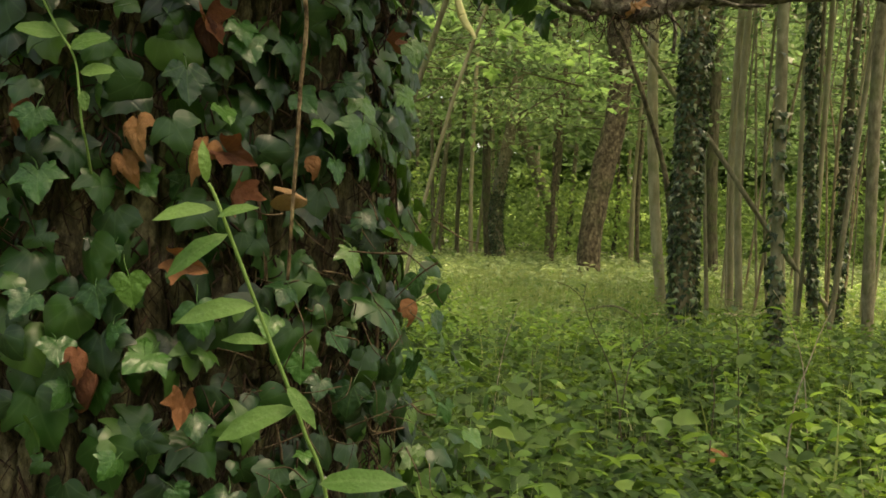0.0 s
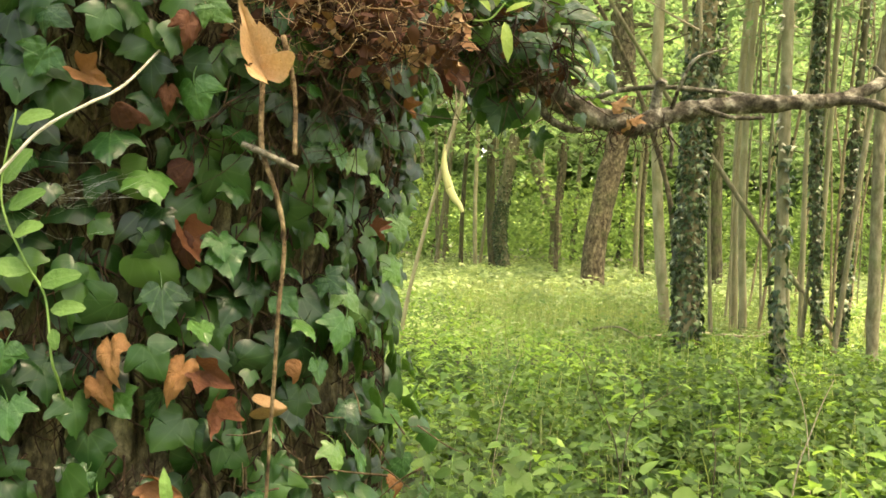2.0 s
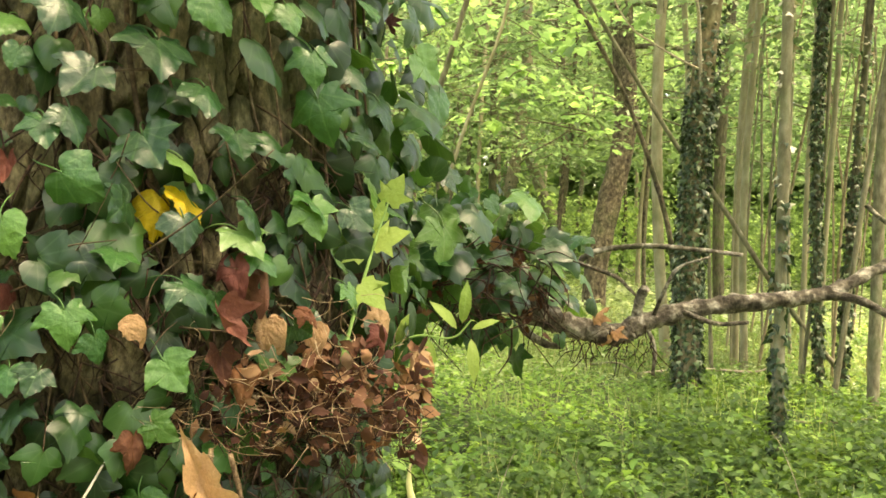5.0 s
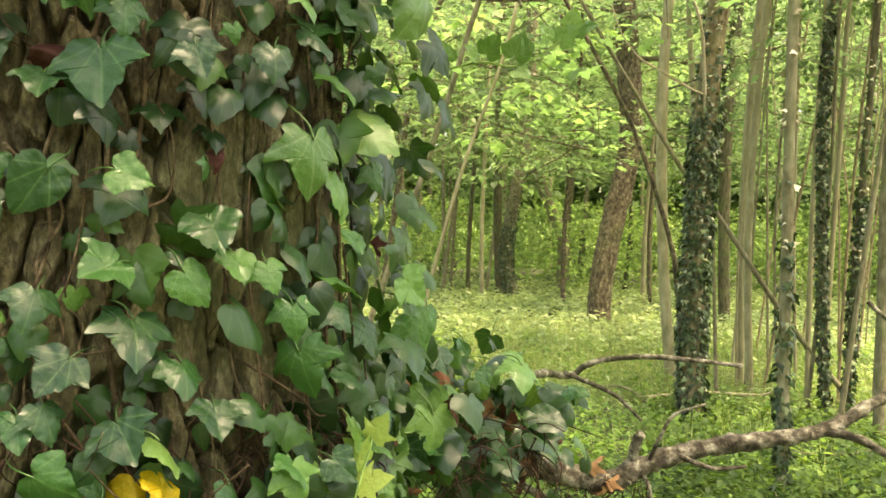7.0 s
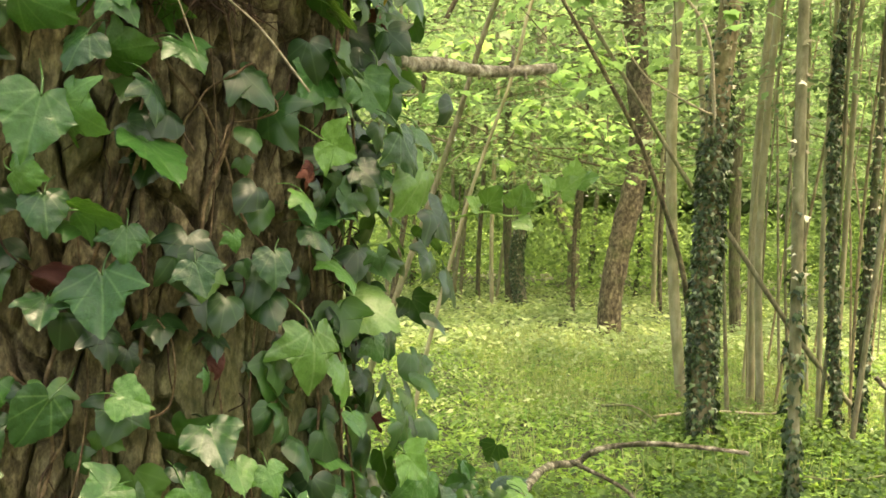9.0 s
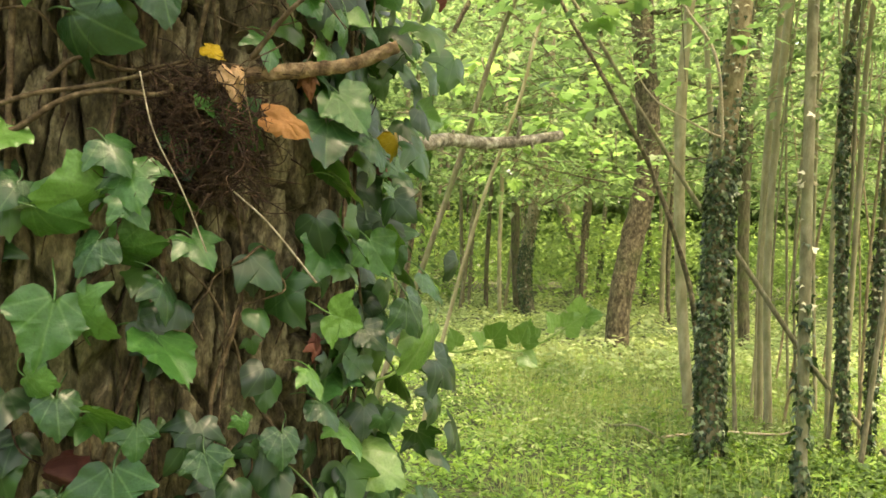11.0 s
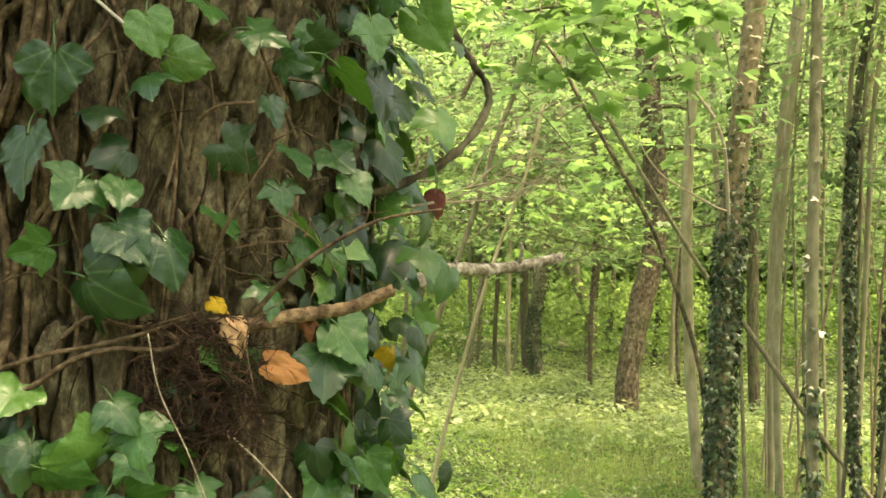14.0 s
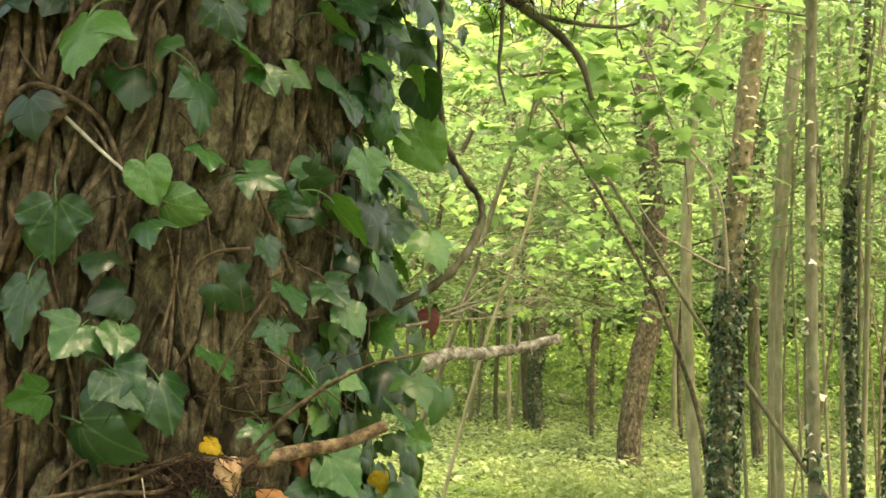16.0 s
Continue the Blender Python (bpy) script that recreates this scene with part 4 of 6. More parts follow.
def forest_tree(points, r0, r1, mat, label, seed, top=9.0, ivy_to=0.0, ivy_thick=0.05, branches=5, branch_from=3.0, leaf=0.11, sprays=26, group="", lean_top=0.0):
    rng = np.random.default_rng(seed)
    pts = [tuple(p) for p in points]
    foot = np.array([pts[0][0], pts[0][1], float(ground_height(pts[0][0], pts[0][1]))])
    pts[0] = (pts[0][0], pts[0][1], foot[2] - 0.15)
    last, prev = np.array(pts[-1]), np.array(pts[-2])
    way = (last - prev) / np.linalg.norm(last - prev)
    while pts[-1][2] < top:
        way = way + np.array([rng.normal(0, 0.08) + lean_top, rng.normal(0, 0.08), 0.1])
        way /= np.linalg.norm(way)
        pts.append(tuple(np.array(pts[-1]) + way * 1.2))
    tree = thing("tree", tuple(foot), label, "tree", group)
    r0, r1 = 0.88 * r0, 0.86 * r1
    v, f = tube(pts, r0, r1, 14 if r0 > 0.05 else 9, 10, 0.035, seed, foot)
    part("trunk", mesh_of("trunk", v, f), mat, tree)
    c = spline(pts, 10)
    centres = []
    for _ in range(branches):
        s = c[np.argmin(abs(c[:, 2] - rng.uniform(branch_from, top - 0.5)))]
        ang, ln = rng.uniform(0, 2 * np.pi), rng.uniform(0.8, 2.2)
        d = np.array([np.cos(ang), np.sin(ang), rng.uniform(0.1, 0.6)])
        e = s + d * ln
        m_ = (s + e) / 2 + rng.normal(0, 0.12, 3)
        bv, bf = tube([s, m_, e], r0 * 0.22, r0 * 0.08, 7, 6, 0.05, seed, foot)
        part("branch", mesh_of("branch", bv, bf), mat, tree)
        centres += [m_ + rng.normal(0, 0.25, 3) for _ in range(2)] + [e + rng.normal(0, 0.35, 3) for _ in range(2)]
    while len(centres) < sprays:
        s = c[np.argmin(abs(c[:, 2] - rng.uniform(max(branch_from, 0.6 * top), top + 0.5)))]
        centres.append(s + rng.normal(0, 1, 3) * [0.9, 0.9, 0.4])
    if sprays:
        p, q, sz = crown_sprays(np.array(centres[:max(sprays, 1)]), 0.55, 45, leaf, rng)
        ob = mass("crown", [FLAT if leaf > 0.12 else SMALL], p - foot, q, sz, mat_wood_leaf, tree)
    if ivy_to > 0:
        n = int((1350 if ivy_thick > 0.03 else 800 if ivy_thick != 0.022 else 480) * ivy_to * (r0 + 0.03) / 0.15)
        zi = foot[2] + ivy_to * np.where(rng.random(n) < 0.82, 1.12 * rng.beta(1.0, 1.1, n), 0.9 + 0.9 * rng.beta(1.0, 2.0, n))
        if ivy_thick == 0.022:
            zi = foot[2] + 1.2 * ivy_to * rng.beta(0.75, 2.0, n)
        idx = np.clip(np.searchsorted(c[:, 2], zi), 1, len(c) - 1)
        ctr = c[idx]
        ctr[:, 2] = zi
        an = rng.uniform(0, 2 * np.pi, n)
        rad = np.stack([np.cos(an), np.sin(an), np.zeros(n)], -1)
        place = ctr - foot + rad * (r0 * 0.95 + rng.uniform(0.0, ivy_thick, n))[:, None]
        tip = np.array([0, 0, -1.0]) + 0.5 * rad + rng.normal(0, 0.35, (n, 3))
        mass("ivy_foliage", [SLEEVE], place, frames_of(tip, rad + [0, 0, 0.8] + rng.normal(0, 0.7, (n, 3))), rng.uniform(0.03, 0.065, n), mat_ivy_sleeve, tree,
             "dark ivy sleeve round the trunk")
        n = int(46 * (top - ivy_to) * r0 / 0.1)
        zi = foot[2] + rng.uniform(0.75 * ivy_to, 0.8 * top, n)
        ctr = c[np.clip(np.searchsorted(c[:, 2], zi), 1, len(c) - 1)]
        ctr[:, 2] = zi
        an = rng.uniform(0, 2 * np.pi, n)
        rad, side = np.stack([np.cos(an), np.sin(an), np.zeros(n)], -1), np.stack([-np.sin(an), np.cos(an), np.zeros(n)], -1)
        mass("ivy_scrap", [SLEEVE], ctr - foot + rad * (r0 * np.interp(zi, [0, top], [0.97, 0.97 * r1 / r0]) + 0.004)[:, None],
             frames_of(side * rng.choice([-1, 1], (n, 1)) + 0.6 * rad + rng.normal(0, 0.3, (n, 3)), rad + [0, 0, 0.7]), rng.uniform(0.025, 0.06, n), mat_scrap, tree, "pale withered ivy scraps on the bark")
    return tree


# crown leaves on the unseen high limbs, shading the trunk
p, q, s = crown_sprays(HIGH, 0.8, 60, 0.14, np.random.default_rng(10))
mass("crown", [SMALL], p - AXIS, q, s, mat_wood_leaf, main_tree)
forest_tree([(2.2, 8.4, 0), (2.17, 8.4, 1.0), (2.18, 8.4, 1.7), (2.24, 8.4, 3.2), (2.41, 8.4, 5.0), (2.47, 8.4, 5.7)], 0.125, 0.09, mat_brown,
            "straight brown forest tree with an ivy sleeve up its lower trunk", 1, 11, 2.5, 0.045, 6, 4.5)
forest_tree([(2.06, 5.6, 0.0), (2.03, 5.6, 1.5), (2.01, 5.6, 3.1), (2.02, 5.6, 4.5)], 0.042, 0.032, mat_slim, "slim grey-brown young tree with thin ivy round its lower trunk", 2, 9, 1.9, 0.022, 5, 3.9)
old_tree = forest_tree([(2.42, 16.1, 0.2), (2.45, 16.1, 1.0), (2.63, 16.1, 2.1), (2.86, 16.1, 3.5), (2.74, 16.1, 5.2), (2.62, 16.1, 7.0), (2.98, 16.1, 8.6)], 0.24, 0.22, mat_old,
            "crooked leaning old tree with brown bark", 3, 13, 0, 0, 9, 4.5, sprays=40)
for pts, r in (([(2.7, 16.1, 6.7), (2.99, 16.0, 6.81), (3.42, 15.8, 6.85), (3.78, 15.7, 6.71), (4.3, 15.6, 6.8)], 0.05), ([(2.72, 16.1, 6.1), (3.15, 16.0, 6.07), (3.51, 15.9, 6.15), (3.9, 15.8, 6.16)], 0.05),
               ([(2.75, 16.1, 5.6), (3.16, 16.0, 5.58), (3.45, 15.9, 5.49), (4.0, 15.8, 5.6)], 0.05), ([(2.8, 16.1, 4.85), (3.47, 16.0, 4.87), (3.9, 15.9, 4.77), (4.53, 15.8, 4.9), (5.45, 15.7, 5.11)], 0.055),
               ([(2.65, 16.1, 6.5), (2.26, 15.9, 6.83), (1.89, 15.8, 7.04), (1.4, 15.7, 7.1)], 0.045), ([(2.72, 16.1, 5.7), (2.3, 15.9, 5.65), (1.8, 15.8, 5.75)], 0.04), ([(2.66, 16.1, 7.2), (2.97, 16.0, 7.44), (3.26, 15.9, 7.52), (3.9, 15.8, 7.9)], 0.045),
               ([(2.83, 16.1, 3.5), (3.28, 16.0, 3.63), (3.93, 15.9, 3.43)], 0.03), ([(2.75, 16.1, 5.2), (2.2, 15.9, 5.05), (1.6, 15.8, 5.2), (1.0, 15.6, 5.1)], 0.035), ([(2.62, 16.1, 7.0), (2.1, 15.9, 7.5), (1.6, 15.8, 7.6)], 0.04)):
    limb("branch", pts, r, 0.4 * r, mat_dark, old_tree, "dark mossy side branch", 0.08, 8, 6, 8, (2.42, 16.1, float(ground_height(2.42, 16.1))))
forest_tree([(2.49, 10.5, 0), (2.31, 10.5, 1.7), (2.25, 10.5, 3.8), (2.39, 10.5, 6.0)], 0.075, 0.05, mat_ash, "slim bowed pale-barked tree", 4, 10, 0, 0, 5, 4.2)
forest_tree([(3.25, 10.5, 0.1), (3.21, 10.5, 2.0), (3.28, 10.5, 4.0), (3.51, 10.5, 6.4)], 0.057, 0.04, mat_ash, "smooth pale twin-stemmed young tree", 5, 10, 0, 0, 5, 4.2, sprays=9)
forest_tree([(3.22, 10.0, 0.1), (3.13, 10.0, 1.8), (3.2, 10.0, 3.9), (3.36, 10.0, 5.6)], 0.048, 0.035, mat_ash, "smooth pale twin-stemmed young tree", 6, 9, 0, 0, 4, 4.2, sprays=9)
POLES = "coppice poles"
forest_tree([(3.64, 9.5, 0.1), (3.62, 9.5, 2.3), (3.67, 9.5, 4.2), (3.76, 9.5, 6.0)], 0.034, 0.022, mat_ash, "thin pale coppice pole", 7, 8, 0, 0, 3, 4, group=POLES, sprays=9)
forest_tree([(3.66, 9.0, 0.1), (3.53, 9.0, 1.9), (3.52, 9.0, 3.7), (3.7, 9.0, 5.5)], 0.045, 0.034, mat_dark, "dark pole wrapped in ivy", 8, 9, 3.6, 0.02, 3, 4.2, group=POLES, sprays=9)
forest_tree([(3.78, 9.5, 0.1), (3.87, 9.5, 2.9), (3.91, 9.5, 4.2), (4.1, 9.5, 6.0)], 0.034, 0.022, mat_ash, "thin pale coppice pole", 9, 8, 0, 0, 3, 4, group=POLES, sprays=9)
forest_tree([(3.83, 9.0, 0.1), (3.88, 9.0, 1.7), (3.98, 9.0, 4.1)], 0.045, 0.03, mat_dark, "dark mossy coppice pole", 10, 8, 2.0, 0.03, 3, 4, group=POLES, sprays=9)
forest_tree([(3.55, 8.5, 0.1), (3.78, 8.5, 2.0), (3.97, 8.5, 3.6)], 0.03, 0.022, mat_tree, "slanting brown coppice pole", 11, 7, 0, 0, 3, 4, group=POLES, sprays=9)
forest_tree([(3.71, 8.0, 0.1), (3.69, 8.0, 2.3), (3.76, 8.0, 3.4)], 0.06, 0.04, mat_tree, "brown mossy forest pole", 12, 8, 0, 0, 3, 4, group=POLES, sprays=9)
forest_tree([(2.73, 9.5, 0.1), (2.62, 9.5, 1.7), (2.55, 9.5, 3.1)], 0.026, 0.012, mat_tree, "thin straight brown forest sapling", 13, 5, 0, 0, 3, 3.4, sprays=10)
forest_tree([(4.88, 17.0, 0.2), (4.79, 17.0, 2.3), (4.8, 17.0, 4.7)], 0.12, 0.1, mat_dark, "dark far forest trunk", 14, 12, 0, 0, 5, 4, group="far trunks")
forest_tree([(1.19, 22.0, 0.2), (1.01, 22.0, 1.5), (1.3, 22.0, 3.5), (1.45, 22.0, 5.4)], 0.18, 0.12, mat_tree, "crooked far trunk with pale ivy patches", 15, 12, 1.6, 0.03, 6, 4.5, group="far trunks")
forest_tree([(0.93, 23.0, 0.2), (0.78, 23.0, 2.3), (0.74, 23.0, 4.9)], 0.13, 0.1, mat_dark, "dark far forest trunk", 16, 12, 0, 0, 5, 4.5, group="far trunks")
forest_tree([(2.75, 26.0, 0.2), (2.76, 26.0, 1.6), (2.25, 26.0, 2.8), (1.8, 26.0, 4.0)], 0.2, 0.12, mat_tree, "forked far trunk leaning over", 17, 11, 0, 0, 5, 4.5, group="far trunks")
forest_tree([(2.78, 26.6, 0.2), (2.89, 26.6, 2.1), (2.95, 26.6, 3.8), (2.7, 26.6, 7.0)], 0.15, 0.11, mat_dark, "dark far forest trunk", 18, 12, 0, 0, 5, 4.5, group="far trunks")
forest_tree([(0.11, 24.0, 0.2), (0.09, 24.0, 1.6), (0.17, 24.0, 4.2)], 0.07, 0.05, mat_dark, "dark far forest trunk", 19, 10, 0, 0, 4, 4.5, group="far trunks")
forest_tree([(3.05, 12.0, 0.1), (2.98, 12.0, 1.6), (2.96, 12.0, 3.4), (2.85, 12.0, 4.9), (2.97, 12.0, 7.0)], 0.05, 0.035, mat_ash, "slim pale upright tree", 20, 10, 0, 0, 4, 5, sprays=9)
forest_tree([(-0.5, 9.0, 0.1), (-0.41, 9.0, 0.54), (-0.01, 9.0, 2.23), (0.37, 9.0, 3.41), (0.55, 9.0, 4.2)], 0.026, 0.015, mat_ash, "slim pale sapling slanting over the herbs", 21, 5.5, 0, 0, 2, 4.2, sprays=8, lean_top=0.1)
forest_tree([(-1.0, 8.0, 0.1), (-0.84, 8.0, 0.56), (-0.39, 8.0, 1.97), (-0.12, 8.0, 2.87), (0.15, 8.0, 3.81), (0.6, 8.0, 4.87)], 0.036, 0.018, mat_tree, "slim brown sapling slanting over the herbs", 22, 6.5, 0, 0, 3, 4.2, sprays=10, lean_top=0.1)


for n in range(26):
    rng_ = np.random.default_rng(300 + n)
    y_ = rng_.uniform(8.8, 14)
    x_ = y_ * (rng_.uniform(0.345, 0.47) if n < 20 else rng_.uniform(0.27, 0.345))
    lean_ = rng_.normal(0.15, 0.22)
    r_0 = rng_.uniform(0.011, 0.026)
    forest_tree([(x_, y_, 0), (x_ + 0.4 * lean_ + rng_.normal(0, 0.05), y_, 2.0), (x_ + lean_, y_ + rng_.normal(0, 0.2), 4.2)], r_0, r_0 * 0.6, (mat_tree, mat_ash, mat_brown)[n % 3],
                "thin upright coppice shoot with small leaves", 320 + n, 6.5, 0, 0, 3, 3.6, leaf=0.09, sprays=4, group=POLES)


def leaning_pole(points, r0, r1, mat, label, seed):
    foot = np.array(points[0])
    pole = thing("leaning_pole", tuple(foot), label, "sapling")
    v, f = tube(points, r0, r1, 9, 10, 0.04, seed, foot)
    part("stem", mesh_of("stem", v, f), mat, pole)
    return pole


leaning_pole([(4.15, 9.5, 0.05), (3.73, 9.5, 0.51), (3.26, 9.5, 1.11), (2.64, 9.5, 1.99), (2.27, 9.5, 2.43), (1.6, 9.5, 3.45), (1.14, 9.5, 4.17), (0.64, 9.5, 4.87)], 0.032, 0.018, mat_tree, "thin brown dead pole leaning across the trees", 31)
leaning_pole([(2.25, 9.0, 0.0), (2.17, 9.0, 1.12), (2.05, 9.0, 1.75), (1.68, 9.0, 2.74), (1.27, 9.0, 3.49), (0.92, 9.0, 4.06), (0.59, 9.0, 4.6), (0.1, 9.0, 5.1)], 0.03, 0.015, mat_old, "arched brown sapling leaning over the clearing", 32)

leaning_pole([(2.2, 8.3, 2.6), (2.14, 8.25, 3.3), (2.09, 8.2, 3.6), (2.0, 8.2, 3.84), (1.81, 8.2, 4.09), (1.66, 8.2, 4.34), (1.51, 8.2, 4.46), (1.21, 8.2, 4.59), (0.91, 8.2, 4.7), (0.5, 8.2, 4.75)], 0.017, 0.01, mat_pale, "thin pale bare branch drooping beside the trunks", 33)
leaning_pole([(2.18, 8.3, 3.0), (2.02, 8.2, 3.04), (1.69, 8.2, 3.22), (1.54, 8.2, 3.32), (1.39, 8.2, 3.52), (1.3, 8.2, 3.75)], 0.012, 0.005, mat_pale, "thin pale bare branch beside the trunks", 34)

# more trunks of the wood behind and around
rng = np.random.default_rng(5)
for n in range(40):
    if n < 16:
        y_ = rng.uniform(27, 46)
        x_ = rng.uniform(-0.25, 0.62) * y_
    else:
        an, d_ = rng.uniform(0.35 * np.pi + 0.6, 2.2 * np.pi), rng.uniform(9, 30)
        x_, y_ = d_ * np.cos(an), d_ * np.sin(an)
        if y_ > 3 and x_ > -0.6 * y_:
            continue
    r_0 = rng.uniform(0.07, 0.15)
    forest_tree([(x_, y_, 0), (x_ + rng.normal(0, 0.1), y_, 2), (x_ + rng.normal(0, 0.25), y_, 5)], r_0, r_0 * 0.6, mat_dark if n % 3 else mat_ash,
                "far forest trunk under a leafy crown", 100 + n, 11, 0, 0, 3, 4, leaf=0.16, sprays=14, group="far trunks")

# slender trunks behind the clearing, close together
for n in range(20):
    rng_ = np.random.default_rng(500 + n)
    y_ = rng_.uniform(19, 33)
    x_ = y_ * rng_.uniform(-0.1, 0.22)
    lean_, r_0 = rng_.normal(0.1, 0.3), rng_.uniform(0.035, 0.085)
    forest_tree([(x_, y_, 0), (x_ + 0.4 * lean_ + rng_.normal(0, 0.08), y_, 2.0), (x_ + lean_, y_, 5.0)], r_0, 0.7 * r_0, (mat_old, mat_tree, mat_ash, mat_tree)[n % 4], "slender far trunk in the shade of the wood", 530 + n, 9.5,
                1.5 if n % 5 == 0 else 0, 0.03, 3, 4.2, leaf=0.16, sprays=5, group="far trunks")

# unseen trees added beside the view, so that their crowns shade the near herbs
for n, (x_, y_, tx, ty) in enumerate(((4.9, 3.6, 3.7, 4.0), (5.6, 6.2, 4.7, 5.6))):
    forest_tree([(x_, y_, 0), (x_ - 0.1, y_, 2.5), ((x_ + tx) / 2, (y_ + ty) / 2, 5.5), (tx, ty, 8.0)], 0.1, 0.06, mat_tree, "unseen forest tree added beside the clearing for shade", 400 + n, 9.0, 0, 0, 10, 6.0, leaf=0.12, sprays=70)

# understorey leaves between the trunks
rng = np.random.default_rng(6)


def leafy_zone(name, n, y0, y1, half, z0, z1, radius, leaves, size, label, seed, x_mid=0.12, twigs=0, jitter=0.26, mat=mat_wood_leaf, free=(0, 0)):
    rng = np.random.default_rng(seed)
    y = rng.uniform(y0, y1, n)
    x = (x_mid + rng.uniform(-half, half, n)) * y
    # a stretch across the wood that stays free of leaves
    keep = (x < free[0]) | (x > free[1])
    x, y = x[keep], y[keep]
    n = len(x)
    z = z0 + (z1 - z0) * rng.beta(1.1, 1.0, n)
    p, q, s = crown_sprays(np.stack([x, y, z], -1), radius, leaves, size, rng, 0.05 if jitter < 0.5 else 0.3, 0.1, jitter)
    if twigs:
        pieces = []
        for cx, cy, cz in np.stack([x, y, z], -1)[:twigs]:
            an, ln = rng.uniform(0, 2 * np.pi), radius * rng.uniform(0.8, 1.6)
            d = np.array([np.cos(an), np.sin(an) * 0.5, rng.uniform(-0.1, 0.35)]) * ln
            c_ = np.array([cx, cy, cz])
            pieces.append(tube([c_ - d, c_ + rng.normal(0, 0.06, 3), c_ + d], 0.013, 0.006, 5, 5, 0.05, 1))
        tagged(part("understorey_twigs", mesh_of("twigs", *joined(pieces)), mat_dark), "thin dark twigs carrying the leaves", "twigs", kind="stuff")
    ob = mass(name, [FLAT if size > 0.2 else SMALL], p, q, s, mat, None)
    return tagged(ob, label, "foliage", kind="stuff")


leafy_zone("understorey_leaves", 190, 11, 16, 0.33, 2.6, 7.5, 0.75, 50, 0.1, "bright green layered leaves over the clearing", 60, 0.2, 130, 0.17, free=(1.6, 3.0))
leafy_zone("understorey_leaves", 450, 16, 25, 0.42, 2.9, 8.6, 1.15, 46, 0.19, "bright green layered understorey leaves", 61, 0.2, 260, 0.17)
leafy_zone("understorey_leaves", 440, 25, 38, 0.42, 3.4, 11.5, 1.6, 55, 0.3, "bright green understorey leaves deep in the wood", 62, 0.2, 0, 0.4)
leafy_zone("far_woods", 2500, 46, 62, 0.5, 0.2, 22.0, 2.6, 42, 0.66, "far green woodland leaves", 63, 0.2, 0, 0.9, mat_far_leaf)
leafy_zone("shrub_layer", 900, 24, 44, 0.45, 0.2, 2.7, 0.8, 46, 0.17, "low green shrubs at the far edge of the clearing", 64, 0.2, 0, 0.5, mat_shrub)
# nearer maple boughs hanging over the clearing
rng = np.random.default_rng(66)


def maple_bough(end, reach, tiers, spread, count, size):
    """A thin bough with flat, drooping tiers of maple leaves along it."""
    end = np.array(end, float)
    root = end + np.array(reach, float)
    bough = thing("maple_bough", tuple(root), "drooping bough with bright green maple leaves", "branch", "maple boughs")
    bend = (root + end) / 2 + rng.normal(0, 0.08, 3) + [0, 0, 0.15]
    v, f = tube([root, bend, end], 0.012, 0.004, 6, 8, 0.05, 1, root)
    part("stem", mesh_of("stem", v, f), mat_dark, bough)
    c = spline([root, bend, end], 12)
    cs = np.array([c[int(t * (len(c) - 1))] + rng.normal(0, 0.3, 3) * [spread, spread, 0.3 * spread] for t in np.linspace(0.35, 1.0, tiers)])
    p, q, sz = crown_sprays(cs, spread, count, size, rng, 0.06, 0.12, 0.2)
    mass("leaves", [MAPLE], p - root, q, sz, mat_maple, bough)


for n in range(9):
    y_ = rng.uniform(5.0, 8.5)
    maple_bough((y_ * rng.uniform(0.04, 0.3), y_, rng.uniform(3.0, 4.3) + 0.12 * (y_ - 5)), (rng.uniform(-1.2, 1.2), rng.uniform(0.3, 1.2), rng.uniform(0.9, 1.8)), 4, 0.36, 12, 0.125)
for x_, y_, z_ in ((0.8, 5.6, 3.5), (0.98, 5.8, 3.85), (0.28, 5.8, 3.65), (-0.3, 5.4, 3.85), (0.32, 5.4, 4.15), (0.55, 6.2, 3.7), (0.1, 6.6, 4.15), (0.75, 5.0, 3.95)):
    maple_bough((x_, y_, z_), (rng.uniform(-0.7, 0.7), rng.uniform(0.5, 1.1), rng.uniform(0.5, 1.0)), 4, 0.32, 13, 0.13)
# pale flat tiers before the old tree, and lower ones at the edge of the clearing
for x_, y_, z_ in ((1.75, 12.0, 3.0), (2.1, 12.6, 2.75), (2.5, 13.0, 3.2), (1.5, 13.4, 3.5), (0.6, 11.0, 3.0), (0.3, 9.6, 2.7), (0.9, 9.0, 3.3), (-0.1, 10.4, 3.4), (1.3, 10.6, 3.9), (0.2, 8.4, 3.2)):
    maple_bough((x_, y_, z_), (rng.uniform(-1.4, 0.6), rng.uniform(0.2, 0.8), rng.uniform(0.1, 0.6)), 4, 0.42, 15, 0.115)
# the unseen wood behind the camera and to its sides, also dimming the trunk
n = 1400
an, d_ = rng.uniform(0.68 * np.pi, 2.18 * np.pi, n), rng.uniform(13, 40, n)
x, y = d_ * np.cos(an), d_ * np.sin(an)
p, q, s = crown_sprays(np.stack([x, y, rng.uniform(0.4, 12.5, n)], -1), 1.8, 40, 0.32, rng)
tagged(mass("surrounding_woods", [FLAT], p, q, s, mat_wood_leaf), "green woodland leaves all round", "foliage", kind="stuff")

